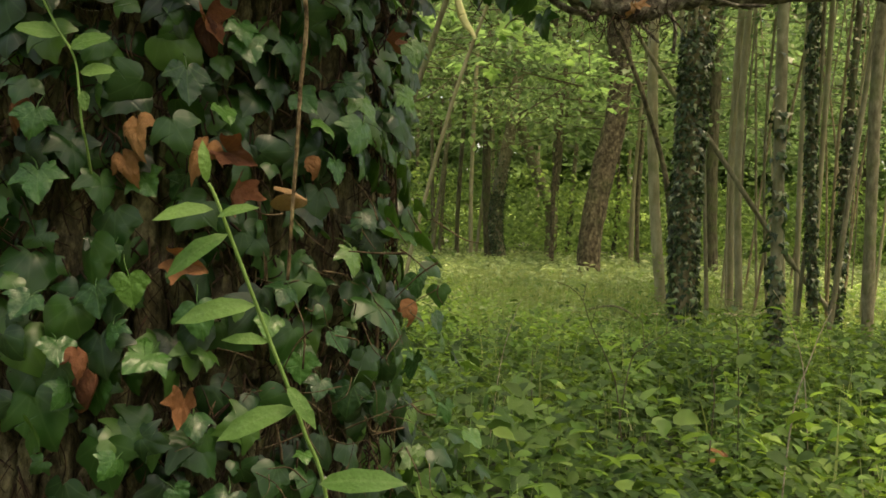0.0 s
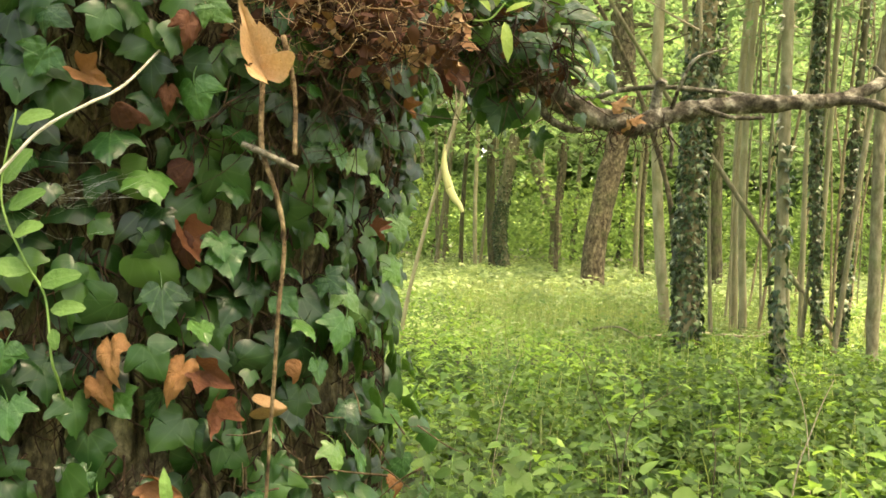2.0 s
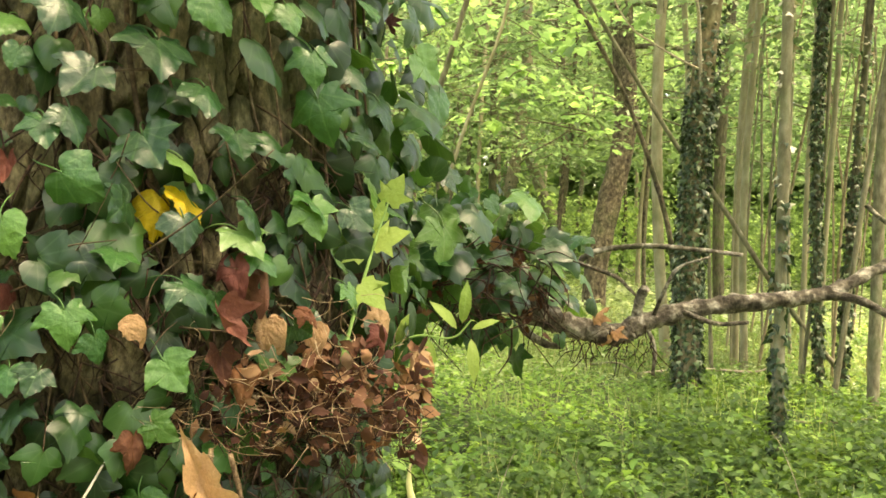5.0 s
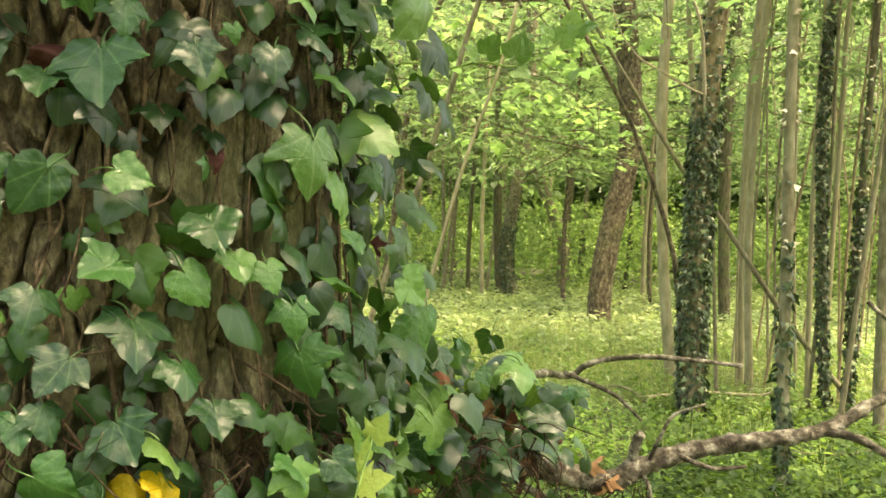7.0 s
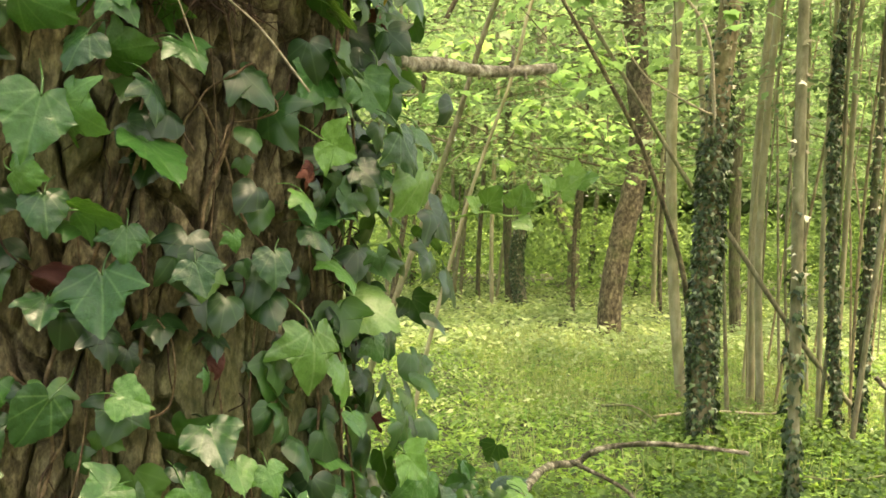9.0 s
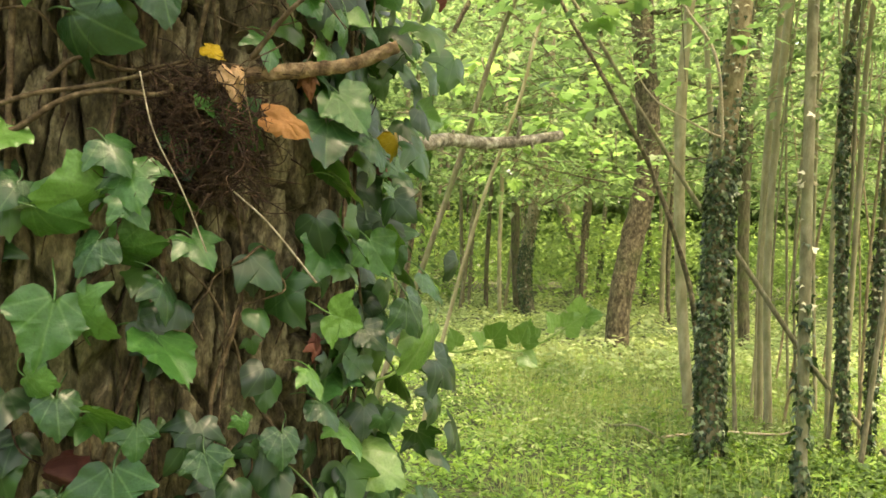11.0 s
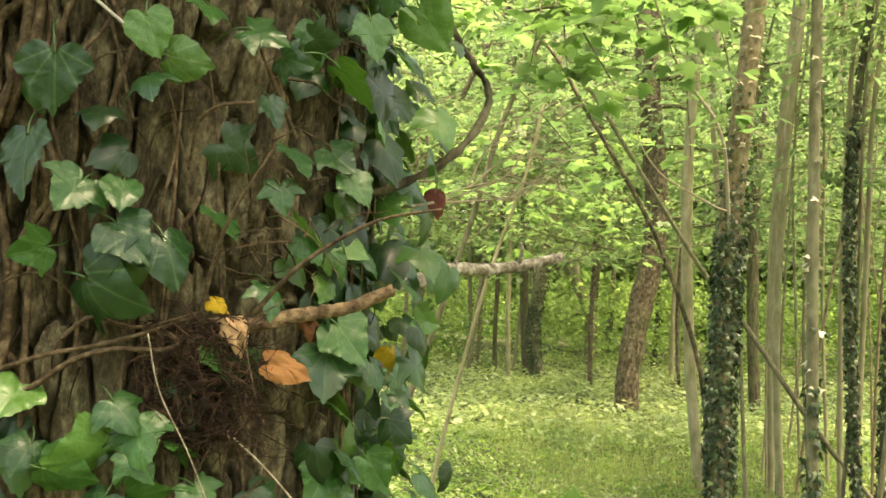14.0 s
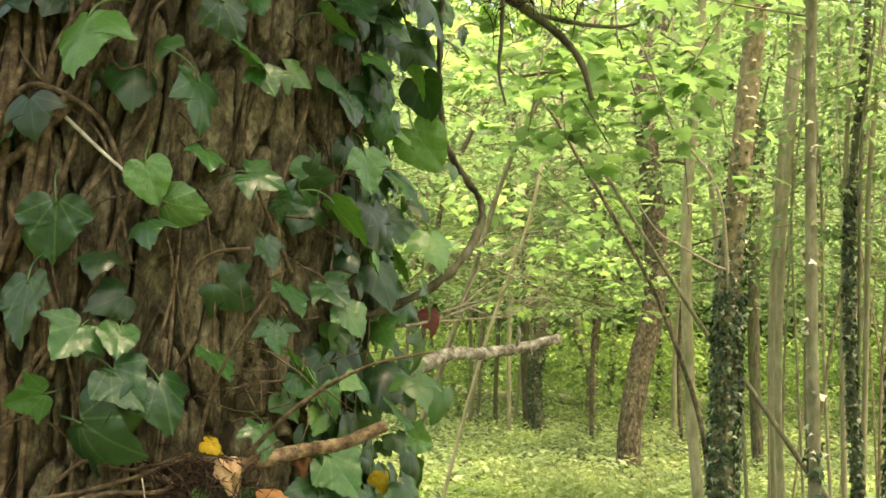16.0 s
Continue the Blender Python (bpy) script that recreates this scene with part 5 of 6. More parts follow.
# ---------- herbs on the ground ----------
def herbs(name, n, y0, y1, half, stem, per, size, label, seed, template=HERB, x_mid=0.14, mat=mat_herb, power=1.0, clump=0):
    """Low plants: a few leaves round each short stem."""
    rng = np.random.default_rng(seed)
    y = y0 + (y1 - y0) * rng.random(n) ** power
    x = (x_mid + rng.uniform(-half, half, n)) * (y + 1.0)
    h = np.clip(rng.gamma(5, stem / 5, n), 0.03, 3 * stem)
    if clump:
        # plants stand in clumps of uneven height with darker gaps between
        m = n // clump
        own = rng.integers(0, m, n)
        x, y = x[own] + rng.normal(0, 0.07, n), y[own] + rng.normal(0, 0.07, n)
        h = (h[own] * rng.uniform(0.55, 1.15, n))
    k = per
    ang = rng.uniform(0, 2 * np.pi, (n, k))
    d = rng.uniform(0.2, 1.0, (n, k)) * size * 1.6
    p = np.stack([x[:, None] + np.cos(ang) * d, y[:, None] + np.sin(ang) * d,
                  (ground_height(x, y) + h)[:, None] * 1.0 - rng.uniform(0, 0.75, (n, k)) * h[:, None]], -1).reshape(-1, 3)
    tip = np.stack([np.cos(ang), np.sin(ang), rng.normal(-0.1, 0.35, (n, k))], -1).reshape(-1, 3)
    nor = np.array([0, 0, 1.0]) + rng.normal(0, 0.3, (n * k, 3))
    ob = mass(name, [template], p, frames_of(tip, nor), np.clip(rng.normal(size, size * 0.3, n * k), size * 0.4, size * 2), mat, None)
    return tagged(ob, label, "plants", kind="stuff")


# nearest herbs, the shade among them put into their leaf colour
herbs("near_herbs", 5600, 1.6, 6.5, 0.62, 0.29, 9, 0.046, "low green woodland herbs", 71, BROAD, power=0.8, mat=mat_herb_shaded, clump=7)
herbs("near_herbs", 900, 2.0, 5.6, 0.55, 0.3, 6, 0.058, "broad-leaved green woodland herbs", 75, BROAD, power=0.8, mat=mat_herb, clump=5)
# dark ground ivy, whose tone also stands in for shade below the coppice
herbs("ground_ivy", 5600, 4.6, 9.5, 0.2, 0.12, 7, 0.058, "dark green ground ivy below the coppice", 76, BROAD, x_mid=0.4, mat=mat_herb_shaded, clump=5)
herbs("herb_carpet", 8000, 5, 14, 0.55, 0.13, 7, 0.07, "dense green herb carpet in the clearing", 72)
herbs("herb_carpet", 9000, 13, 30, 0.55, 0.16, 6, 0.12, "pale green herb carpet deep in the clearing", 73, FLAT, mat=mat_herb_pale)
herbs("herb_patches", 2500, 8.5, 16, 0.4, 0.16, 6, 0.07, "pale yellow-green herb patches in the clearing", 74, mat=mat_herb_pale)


def grass(name, n, x0, x1, y0, y1, tall, label, seed):
    """Fine blades, each one bent triangle pair."""
    rng = np.random.default_rng(seed)
    clump = np.stack([rng.uniform(x0, x1, n // 25), rng.uniform(y0, y1, n // 25)], -1)
    at = clump[rng.integers(0, len(clump), n)] + rng.normal(0, 0.16, (n, 2))
    h = np.clip(rng.normal(tall, tall * 0.3, n), 0.08, 2 * tall)
    an = rng.uniform(0, 2 * np.pi, n)
    tip = np.stack([np.cos(an) * 0.45, np.sin(an) * 0.45, np.ones(n)], -1) + rng.normal(0, 0.2, (n, 3))
    blade = (np.array([(-0.012, 0, 0), (0.012, 0, 0), (0.009, 0.55, 0.03), (-0.009, 0.55, 0.03), (0, 1, 0.22)], float),
             np.array([(0, 1, 2), (0, 2, 3), (3, 2, 4)]), np.array([(0.4, 0), (0.6, 0), (0.6, 0.5), (0.4, 0.5), (0.5, 1)]))
    p = np.column_stack([at, ground_height(at[:, 0], at[:, 1])])
    nor = np.stack([-np.cos(an), -np.sin(an), np.full(n, 0.4)], -1)
    return tagged(mass(name, [blade], p, frames_of(tip, nor), h, mat_grass), label, "grass", kind="stuff")


grass("pale_grass", 15000, 0.2, 5.0, 9.0, 15.5, 0.2, "pale fine woodland grass in the clearing", 81)
grass("pale_grass", 1400, 0.1, 3.4, 2.0, 8.0, 0.26, "fine green woodland grass", 82)

# herbs round the tree and beyond the view
rng = np.random.default_rng(83)
n = 4500
an, d_ = rng.uniform(0, 2 * np.pi, n), 0.7 + 13 * rng.random(n) ** 0.7
x, y = d_ * np.cos(an) - 0.2, d_ * np.sin(an) + 0.3
ok = ~((y > 1.7) & (x > -0.5 * y) & (x < 0.8 * y)) & (np.hypot(x + 0.335, y - 1.074) > 0.4) & (np.hypot(x - 0.1, y) > 0.35)
x, y = x[ok], y[ok]
n = len(x)
ang = rng.uniform(0, 2 * np.pi, (n, 5))
p = np.stack([x[:, None] + 0.12 * np.cos(ang), y[:, None] + 0.12 * np.sin(ang), ground_height(x, y)[:, None] + rng.uniform(0.03, 0.2, (n, 5))], -1).reshape(-1, 3)
tip = np.stack([np.cos(ang), np.sin(ang), rng.normal(0, 0.3, (n, 5))], -1).reshape(-1, 3)
tagged(mass("surrounding_herbs", [SMALL], p, frames_of(tip, np.array([0, 0, 1.0]) + rng.normal(0, 0.35, (5 * n, 3))), rng.uniform(0.05, 0.13, 5 * n), mat_herb),
       "low green herbs round the tree's foot", "plants", kind="stuff")

# ---------- stems, dead wood and caught leaves on the trunk ----------
def on_bark(rows):
    """Places on the bark from (angle in degrees, height, stand-off)."""
    return [tuple(on_trunk(radians(a_), z_, o_)) for a_, z_, o_ in rows]


def stem(name, points, r0, r1, mat, parent, seed=0, sides=7, per=8, rough=0.06, base=AXIS, label=""):
    v, f = tube(points, r0, r1, sides, per, rough, seed, base)
    return part(name, mesh_of(name, v, f), mat, parent, label)


for rows, r in (([(-98, 2.0, 0.01), (-85, 2.073, 0.016), (-79.7, 2.091, 0.02), (-73.7, 2.114, 0.022), (-67.4, 2.124, 0.024), (-60, 2.124, 0.026), (-57.5, 2.131, 0.03), (-59, 2.139, 0.028)], 0.0042),
                ([(-97, 2.09, 0.01), (-85.5, 2.105, 0.015), (-78.2, 2.118, 0.02), (-71.1, 2.126, 0.02), (-63.8, 2.137, 0.022), (-54, 2.155, 0.02)], 0.0036),
                ([(-76.6, 2.131, 0.012), (-71.4, 2.152, 0.016), (-63.9, 2.144, 0.02), (-54, 2.158, 0.02)], 0.003),
                ([(-100, 2.36, 0.01), (-89.9, 2.42, 0.012), (-87.1, 2.431, 0.014), (-83.5, 2.453, 0.014), (-79, 2.481, 0.012), (-74.9, 2.527, 0.012), (-69.6, 2.563, 0.012), (-66, 2.66, 0.012), (-66, 2.9, 0.01)], 0.007),
                ([(-100, 2.45, 0.01), (-90, 2.484, 0.012), (-85.1, 2.496, 0.018), (-79.1, 2.487, 0.02), (-73.1, 2.465, 0.016), (-68, 2.41, 0.01)], 0.005),
                ([(-92, 2.3, 0.01), (-86, 2.38, 0.012), (-84.4, 2.448, 0.016), (-81.8, 2.47, 0.018), (-76.6, 2.515, 0.016), (-74, 2.6, 0.01), (-76, 2.8, 0.01)], 0.0075),
                ([(-64, 2.44, 0.008), (-67.4, 2.395, 0.012), (-69.7, 2.357, 0.012), (-71.5, 2.314, 0.012), (-73.4, 2.283, 0.012), (-74, 2.1, 0.01)], 0.0042),
                ([(-92, 2.85, 0.01), (-90.5, 2.577, 0.012), (-89.8, 2.533, 0.012), (-90.2, 2.4, 0.012), (-93, 2.2, 0.01)], 0.007)):
    stem("ivy_stem", on_bark(rows), 0.72 * r, 0.5 * r, mat_vine, ivy_plant, int(r * 1e5), label="woody brown ivy stem")
rng = np.random.default_rng(21)
for n in range(26):
    a0, z0 = rng.uniform(-100, 12), rng.uniform(0.2, 2.2)
    ln = rng.uniform(0.4, 1.2)
    rows, a_ = [], a0
    for t in np.linspace(0, 1, 9):
        a_ += rng.normal(0, 3.6)
        rows.append((a_, z0 + ln * t, 0.004 + 0.012 * rng.random()))
    r = rng.uniform(0.001, 0.0028)
    stem("ivy_stem", on_bark(rows), r, r * 0.6, mat_vine, ivy_plant, n)


# stems that climb side by side on the bark of the upper trunk, and loops of thin ones
rng = np.random.default_rng(24)
for n in range(30):
    high_ = n < 21
    a0, z0 = (rng.uniform(-100, -72), rng.uniform(1.9, 2.5)) if high_ else (rng.uniform(-66, -20), rng.uniform(1.75, 2.35))
    ln, drift = rng.uniform(0.3, 0.9), rng.normal(0, 2.2)
    rows, a_ = [], a0
    for t in np.linspace(0, 1, 10):
        a_ += (0.5 * drift if high_ else drift) + rng.normal(0, 2.2)
        rows.append((a_, z0 + ln * t + rng.normal(0, 0.012), 0.004 + 0.014 * rng.random()))
    r = rng.uniform(0.002, 0.0056) if high_ else rng.uniform(0.0012, 0.0026)
    stem("ivy_stem", on_bark(rows), r, r * 0.6, mat_vine, ivy_plant, n, label="woody brown ivy stem")
for n in range(14):
    a0, z0 = rng.uniform(-80, -25), rng.uniform(1.5, 2.6)
    rows = [(a0, z0, 0.002)]
    way = rng.uniform(0, 2 * np.pi)
    for t in range(6):
        way += rng.normal(0, 0.8)
        rows.append((rows[-1][0] + 4.5 * math.cos(way), rows[-1][1] + 0.022 * math.sin(way), 0.006 + 0.02 * rng.random()))
    stem("ivy_stem", on_bark(rows), 0.0014, 0.0009, mat_vine, ivy_plant, n)
# rootlets on the bark; their dark mat also stands for shadow between leaves
rng = np.random.default_rng(25)
pieces = []
for n in range(2280):
    low_ = n < 2100
    a0, z0 = (rng.uniform(-100, -6), rng.uniform(0.5, 1.5)) if low_ else (rng.uniform(-100, 5), rng.uniform(1.5, 2.75))
    o0, ln = 0.002 + 0.012 * rng.random(), rng.uniform(0.02, 0.075)
    da, dz = rng.normal(0, 3.2), -ln * rng.uniform(0.4, 1.0)
    row = [(a0, z0, o0), (a0 + 0.5 * da + rng.normal(0, 1.2), z0 + 0.5 * dz, o0 + rng.uniform(0, 0.012)), (a0 + da, z0 + dz, max(0.001, o0 - 0.008))]
    pieces.append(tube(on_bark(row), rng.uniform(0.0006, 0.0015), 0.0005, 4, 3, 0.0, n, AXIS))
ob = part("rootlet_mat", mesh_of("rootlet_mat", *joined(pieces)), mat_root, ivy_plant, "dark brown clinging ivy rootlets, also filling shadowed leaf gaps")
ob["kind"] = "stuff"


def tangle(name, centre, spread, count, length, radius, mat, hang, seed, label, parent=None):
    """Many thin dead rootlets and twigs in one heap."""
    rng = np.random.default_rng(seed)
    pieces = []
    for n in range(count):
        p0 = np.array(centre) + np.clip(rng.normal(0, 1, 3), -1.7, 1.7) * spread
        d = rng.normal(0, 1, 3) * [1, 0.6, 0.7] + [0, 0, -hang]
        d /= np.linalg.norm(d)
        l = length * rng.uniform(0.4, 1.3)
        p1 = p0 + d * l * 0.5 + rng.normal(0, 0.1, 3) * l
        p2 = p0 + d * l + rng.normal(0, 0.15, 3) * l
        r = radius * rng.uniform(0.5, 1.5)
        pieces.append(tube([p0, p1, p2], r, r * 0.5, 4, 4, 0.0, n, AXIS))
    v, f = joined(pieces)
    ob = part(name, mesh_of(name, v, f), mat, parent, label)
    ob["kind"] = "stuff"
    if parent is None:
        ob.location = AXIS
        tagged(ob, label, "rootlets")
    return ob


tangle("dead_rootlets", (-0.06, 0.835, 1.255), (0.07, 0.03, 0.022), 620, 0.03, 0.00045, mat_root, 0.3, 1, "brown tangle of dead ivy rootlets on the trunk")
tangle("dead_rootlets", (-0.1, 0.805, 1.262), (0.09, 0.026, 0.018), 260, 0.03, 0.00028, mat_straw, 0.1, 41, "straw-coloured mat of dead ivy rootlets on the trunk")
tangle("dead_rootlets", (-0.04, 0.83, 1.3), (0.05, 0.035, 0.035), 130, 0.03, 0.00028, mat_straw, 0.3, 42, "pale dry ivy rootlets and leaf stalks on the trunk")
tangle("dead_rootlets", (-0.1, 0.83, 1.2), (0.06, 0.03, 0.03), 160, 0.06, 0.0005, mat_root, 1.2, 2, "brown dead ivy rootlets hanging on the trunk")
tangle("dead_rootlets", (-0.15, 0.83, 2.095), (0.03, 0.019, 0.032), 1700, 0.03, 0.00055, mat_root, 0.5, 3, "dark nest-like clump of dead rootlets under a stub")
tangle("dead_rootlets", (-0.06, 0.86, 0.72), (0.06, 0.04, 0.1), 110, 0.06, 0.0008, mat_vine, 0.6, 4, "dry brown rootlets among ivy")
tangle("dead_rootlets", (-0.24, 0.8, 1.38), (0.06, 0.03, 0.05), 70, 0.1, 0.0009, mat_vine, 0.0, 5, "dry tangled ivy twigs on the bark")
tangle("dead_rootlets", (-0.1, 0.835, 2.24), (0.035, 0.012, 0.05), 26, 0.08, 0.0007, mat_vine, 0.2, 6, "dry brown ivy twigs on the bark")
# crumbled dry leaf litter lodged in the rootlets
rng = np.random.default_rng(92)
n = 620
lit = np.array([-0.045, 0.845, 1.268]) + np.clip(rng.normal(0, 1, (n, 3)), -1.8, 1.8) * [0.06, 0.03, 0.026] - AXIS
ob = mass("leaf_litter", [lobed([(0.0, 0.0), (0.24, 0.2), (0.3, 0.5), (0.14, 0.8), (0.0, 1.0)], cup=c_, fold=f_, wave=0.06, seed=n_) for n_, (c_, f_) in enumerate(((0.9, 0.4), (-0.8, -0.4), (1.2, -0.5)))],
          lit, frames_of(rng.normal(0, 1, (n, 3)), rng.normal(0, 1, (n, 3))), rng.uniform(0.009, 0.022, n), mat_dry_mass)
ob.location = AXIS
tagged(ob, "crumbled brown dry leaf litter lodged in rootlets", "leaf litter", kind="stuff")
rng = np.random.default_rng(77)
pieces = []
TUFT = [[(-0.04, 1.06, 2.3), (0.05, 1.1, 2.32), (0.1, 1.12, 2.34), (0.14, 1.12, 2.36), (0.17, 1.12, 2.41)], [(0.06, 1.11, 2.33), (0.12, 1.12, 2.35), (0.18, 1.12, 2.35)], [(0.1, 1.12, 2.34), (0.15, 1.12, 2.33), (0.19, 1.12, 2.37)],
        [(0.02, 1.09, 2.36), (0.06, 1.12, 2.4), (0.12, 1.12, 2.42), (0.18, 1.12, 2.44)], [(0.09, 1.12, 2.34), (0.12, 1.12, 2.4), (0.16, 1.12, 2.41)], [(0.05, 1.1, 2.32), (0.14, 1.12, 2.33), (0.17, 1.12, 2.34)], [(0.09, 1.12, 2.34), (0.14, 1.12, 2.38), (0.2, 1.12, 2.38)]]
for n, row in enumerate(TUFT):
    c = spline(row, 8)
    pieces.append(tube(row, 0.0024 if n == 0 else 0.0014, 0.0006, 6, 6, 0.05, n, AXIS))
    for k_ in range(7):
        p0 = c[rng.integers(len(c) // 3, len(c) - 1)]
        d = np.array([rng.uniform(0.3, 1.0), rng.normal(0, 0.35), rng.uniform(-0.3, 0.8)])
        d *= rng.uniform(0.025, 0.07) / np.linalg.norm(d)
        pieces.append(tube([p0, p0 + d * 0.5 + rng.normal(0, 0.004, 3), p0 + d], 0.0006, 0.0004, 4, 4, 0, n, AXIS))
ob = part("twig_tuft", mesh_of("twig_tuft", *joined(pieces)), mat_pale)
ob.location = AXIS + [-0.01, 0, -0.025]
tagged(ob, "tuft of fine dry brown twigs on the trunk", "twigs", kind="stuff")

# loose dead twigs
for name, pts, r0, r1, mat, label in (
        ("dead_twig", [(-0.105, 0.775, 1.235), (-0.1, 0.755, 1.19), (-0.098, 0.752, 1.14), (-0.085, 0.755, 1.1), (-0.078, 0.76, 1.06), (-0.082, 0.765, 1.0), (-0.084, 0.77, 0.955), (-0.088, 0.78, 0.9), (-0.092, 0.79, 0.83)], 0.0025, 0.0016, mat_stub, "grey-brown dead twig hanging down the ivy"),
        ("dead_twig", [(-0.085, 0.76, 1.235), (-0.075, 0.765, 1.19), (-0.072, 0.762, 1.135)], 0.0024, 0.002, mat_stub, "short grey dead twig on the ivy"),
        ("dead_twig", [(-0.115, 0.755, 1.142), (-0.09, 0.748, 1.132), (-0.068, 0.755, 1.122)], 0.0026, 0.0032, mat_limb, "short grey broken twig lying across"),
        ("bare_twig", [(-0.37, 0.684, 1.013), (-0.28, 0.672, 1.103), (-0.249, 0.675, 1.139), (-0.219, 0.685, 1.161), (-0.201, 0.715, 1.182), (-0.188, 0.79, 1.237)], 0.0014, 0.0011, mat_white, "thin whitish bare twig bowed across the trunk"),
        ("bare_twig", [(-0.285, 0.79, 2.47), (-0.25, 0.79, 2.44), (-0.2, 0.79, 2.4)], 0.0021, 0.0014, mat_white, "thin whitish broken twig on the bark"),
        ("bare_twig", [(-0.2, 0.79, 2.4), (-0.18, 0.79, 2.36), (-0.165, 0.79, 2.31), (-0.15, 0.8, 2.23)], 0.0009, 0.0005, mat_vine, "thread-thin brown twig on the bark"),
        ("bare_twig", [(-0.1, 0.79, 2.35), (-0.13, 0.785, 2.345), (-0.15, 0.79, 2.33), (-0.165, 0.81, 2.29)], 0.0018, 0.0014, mat_vine, "curled brown twig on the bark"),
        ("bare_twig", [(-0.1, 0.82, 2.16), (-0.06, 0.8, 2.2), (-0.02, 0.8, 2.23), (0.02, 0.8, 2.25), (0.07, 0.82, 2.262)], 0.0026, 0.0012, mat_vine, "brown dry ivy shoot slanting off the trunk"),
        ("bare_twig", [(-0.15, 0.82, 2.16), (-0.13, 0.8, 2.22), (-0.11, 0.79, 2.26), (-0.08, 0.79, 2.31)], 0.0024, 0.0012, mat_vine, "brown dry ivy shoot on the bark"),
        ("bare_twig", [(-0.185, 0.785, 2.14), (-0.17, 0.78, 2.09), (-0.145, 0.785, 2.04), (-0.128, 0.8, 1.99)], 0.0007, 0.0006, mat_pale, "thin pale hanging rootlet"),
        ("bare_twig", [(-0.115, 0.825, 2.045), (-0.08, 0.825, 2.015), (-0.04, 0.84, 1.965)], 0.0008, 0.001, mat_pale, "thin pale dead twig on the bark")):
    base = np.array(pts[0])
    v, f = tube(pts, r0, r1, 7, 8, 0.06, 2, base)
    ob = part(name, mesh_of(name, v, f), mat)
    ob.location = base
    tagged(ob, label, "twig")

# dry and yellow leaves caught in the ivy
DRY_MESH = [mesh_of("dry_leaf", *t) for t in DRY]
DARK_MESH = [me.copy() for me in DRY_MESH]
for me in DARK_MESH:
    me.materials.append(mat_dry_dark)
YELLOW_MESH = [mesh_of("yellow_leaf", *lobed(rounded(IVY_OUTLINES[o_]), cup=c_, fold=f_, seed=40 + o_, jitter=0.05, ripple=0.05)) for o_, c_, f_ in ((3, 0.5, 0.25), (0, 0.9, -0.2))]
for me in DRY_MESH:
    me.materials.append(mat_dry)
for me in YELLOW_MESH:
    me.materials.append(mat_yellow)


def caught(rows, meshes, name, label, group, seed):
    rng = np.random.default_rng(seed)
    for n, (a_, z_, o_, s_, tn) in enumerate(rows):
        pl, ro = ivy_pose([radians(a_)], [z_], [s_], o_, np.array([radians(tn)]), np.array([rng.uniform(0.1, 0.6)]))
        ob = new(name, meshes[n % len(meshes)])
        ob.matrix_world = Matrix.Translation(pl[0] + AXIS) @ Matrix(ro[0].tolist()).to_4x4() @ Matrix.Diagonal((s_ * (0.55 if name == "dry_leaf" else 0.75), s_ * 0.85, s_ * 0.85, 1.0))
        tagged(ob, label, "leaf", group)


caught([(-61, 0.938, 0.05, 0.05, -30), (-55, 0.938, 0.055, 0.045, 60), (-45.5, 0.907, 0.06, 0.042, 80), (-70.5, 0.956, 0.04, 0.05, 0), (-56, 0.9, 0.05, 0.045, -20), (-40.4, 0.939, 0.05, 0.025, 0),
        (-77, 0.756, 0.05, 0.035, 20), (-62.8, 0.71, 0.05, 0.04, -10), (-4, 0.785, 0.045, 0.035, 0), (-59.5, 1.047, 0.03, 0.045, 10), (-25, 1.07, 0.05, 0.03, 0), (-88.8, 0.973, 0.03, 0.04, 0),
        (-71.2, 0.925, 0.03, 0.04, 30), (-61.3, 0.842, 0.04, 0.045, 70), (-75, 0.73, 0.04, 0.04, 0)], DRY_MESH, "dry_leaf", "curled orange-brown dry leaf caught in ivy", "dry leaves in the ivy", 1)
caught([(-61.7, 1.234, 0.05, 0.04, 0), (-59, 1.054, 0.03, 0.045, 20), (-30.7, 1.261, 0.03, 0.045, 10), (-18, 1.258, 0.03, 0.05, 20), (-10.4, 1.248, 0.04, 0.04, 0), (-68.9, 1.172, 0.04, 0.035, 80),
        (-63.7, 1.179, 0.04, 0.03, 0), (-73.4, 1.189, 0.04, 0.04, 60), (-58.8, 1.116, 0.03, 0.035, 0), (-20, 1.326, 0.03, 0.05, 0), (-51.6, 1.301, 0.05, 0.04, 0), (-60.7, 1.34, 0.04, 0.03, 40), (-36.2, 2.145, 0.05, 0.03, 0)],
       DRY_MESH, "dry_leaf", "pale orange-brown dry leaf caught in dead rootlets", "dry leaves in the ivy", 2)
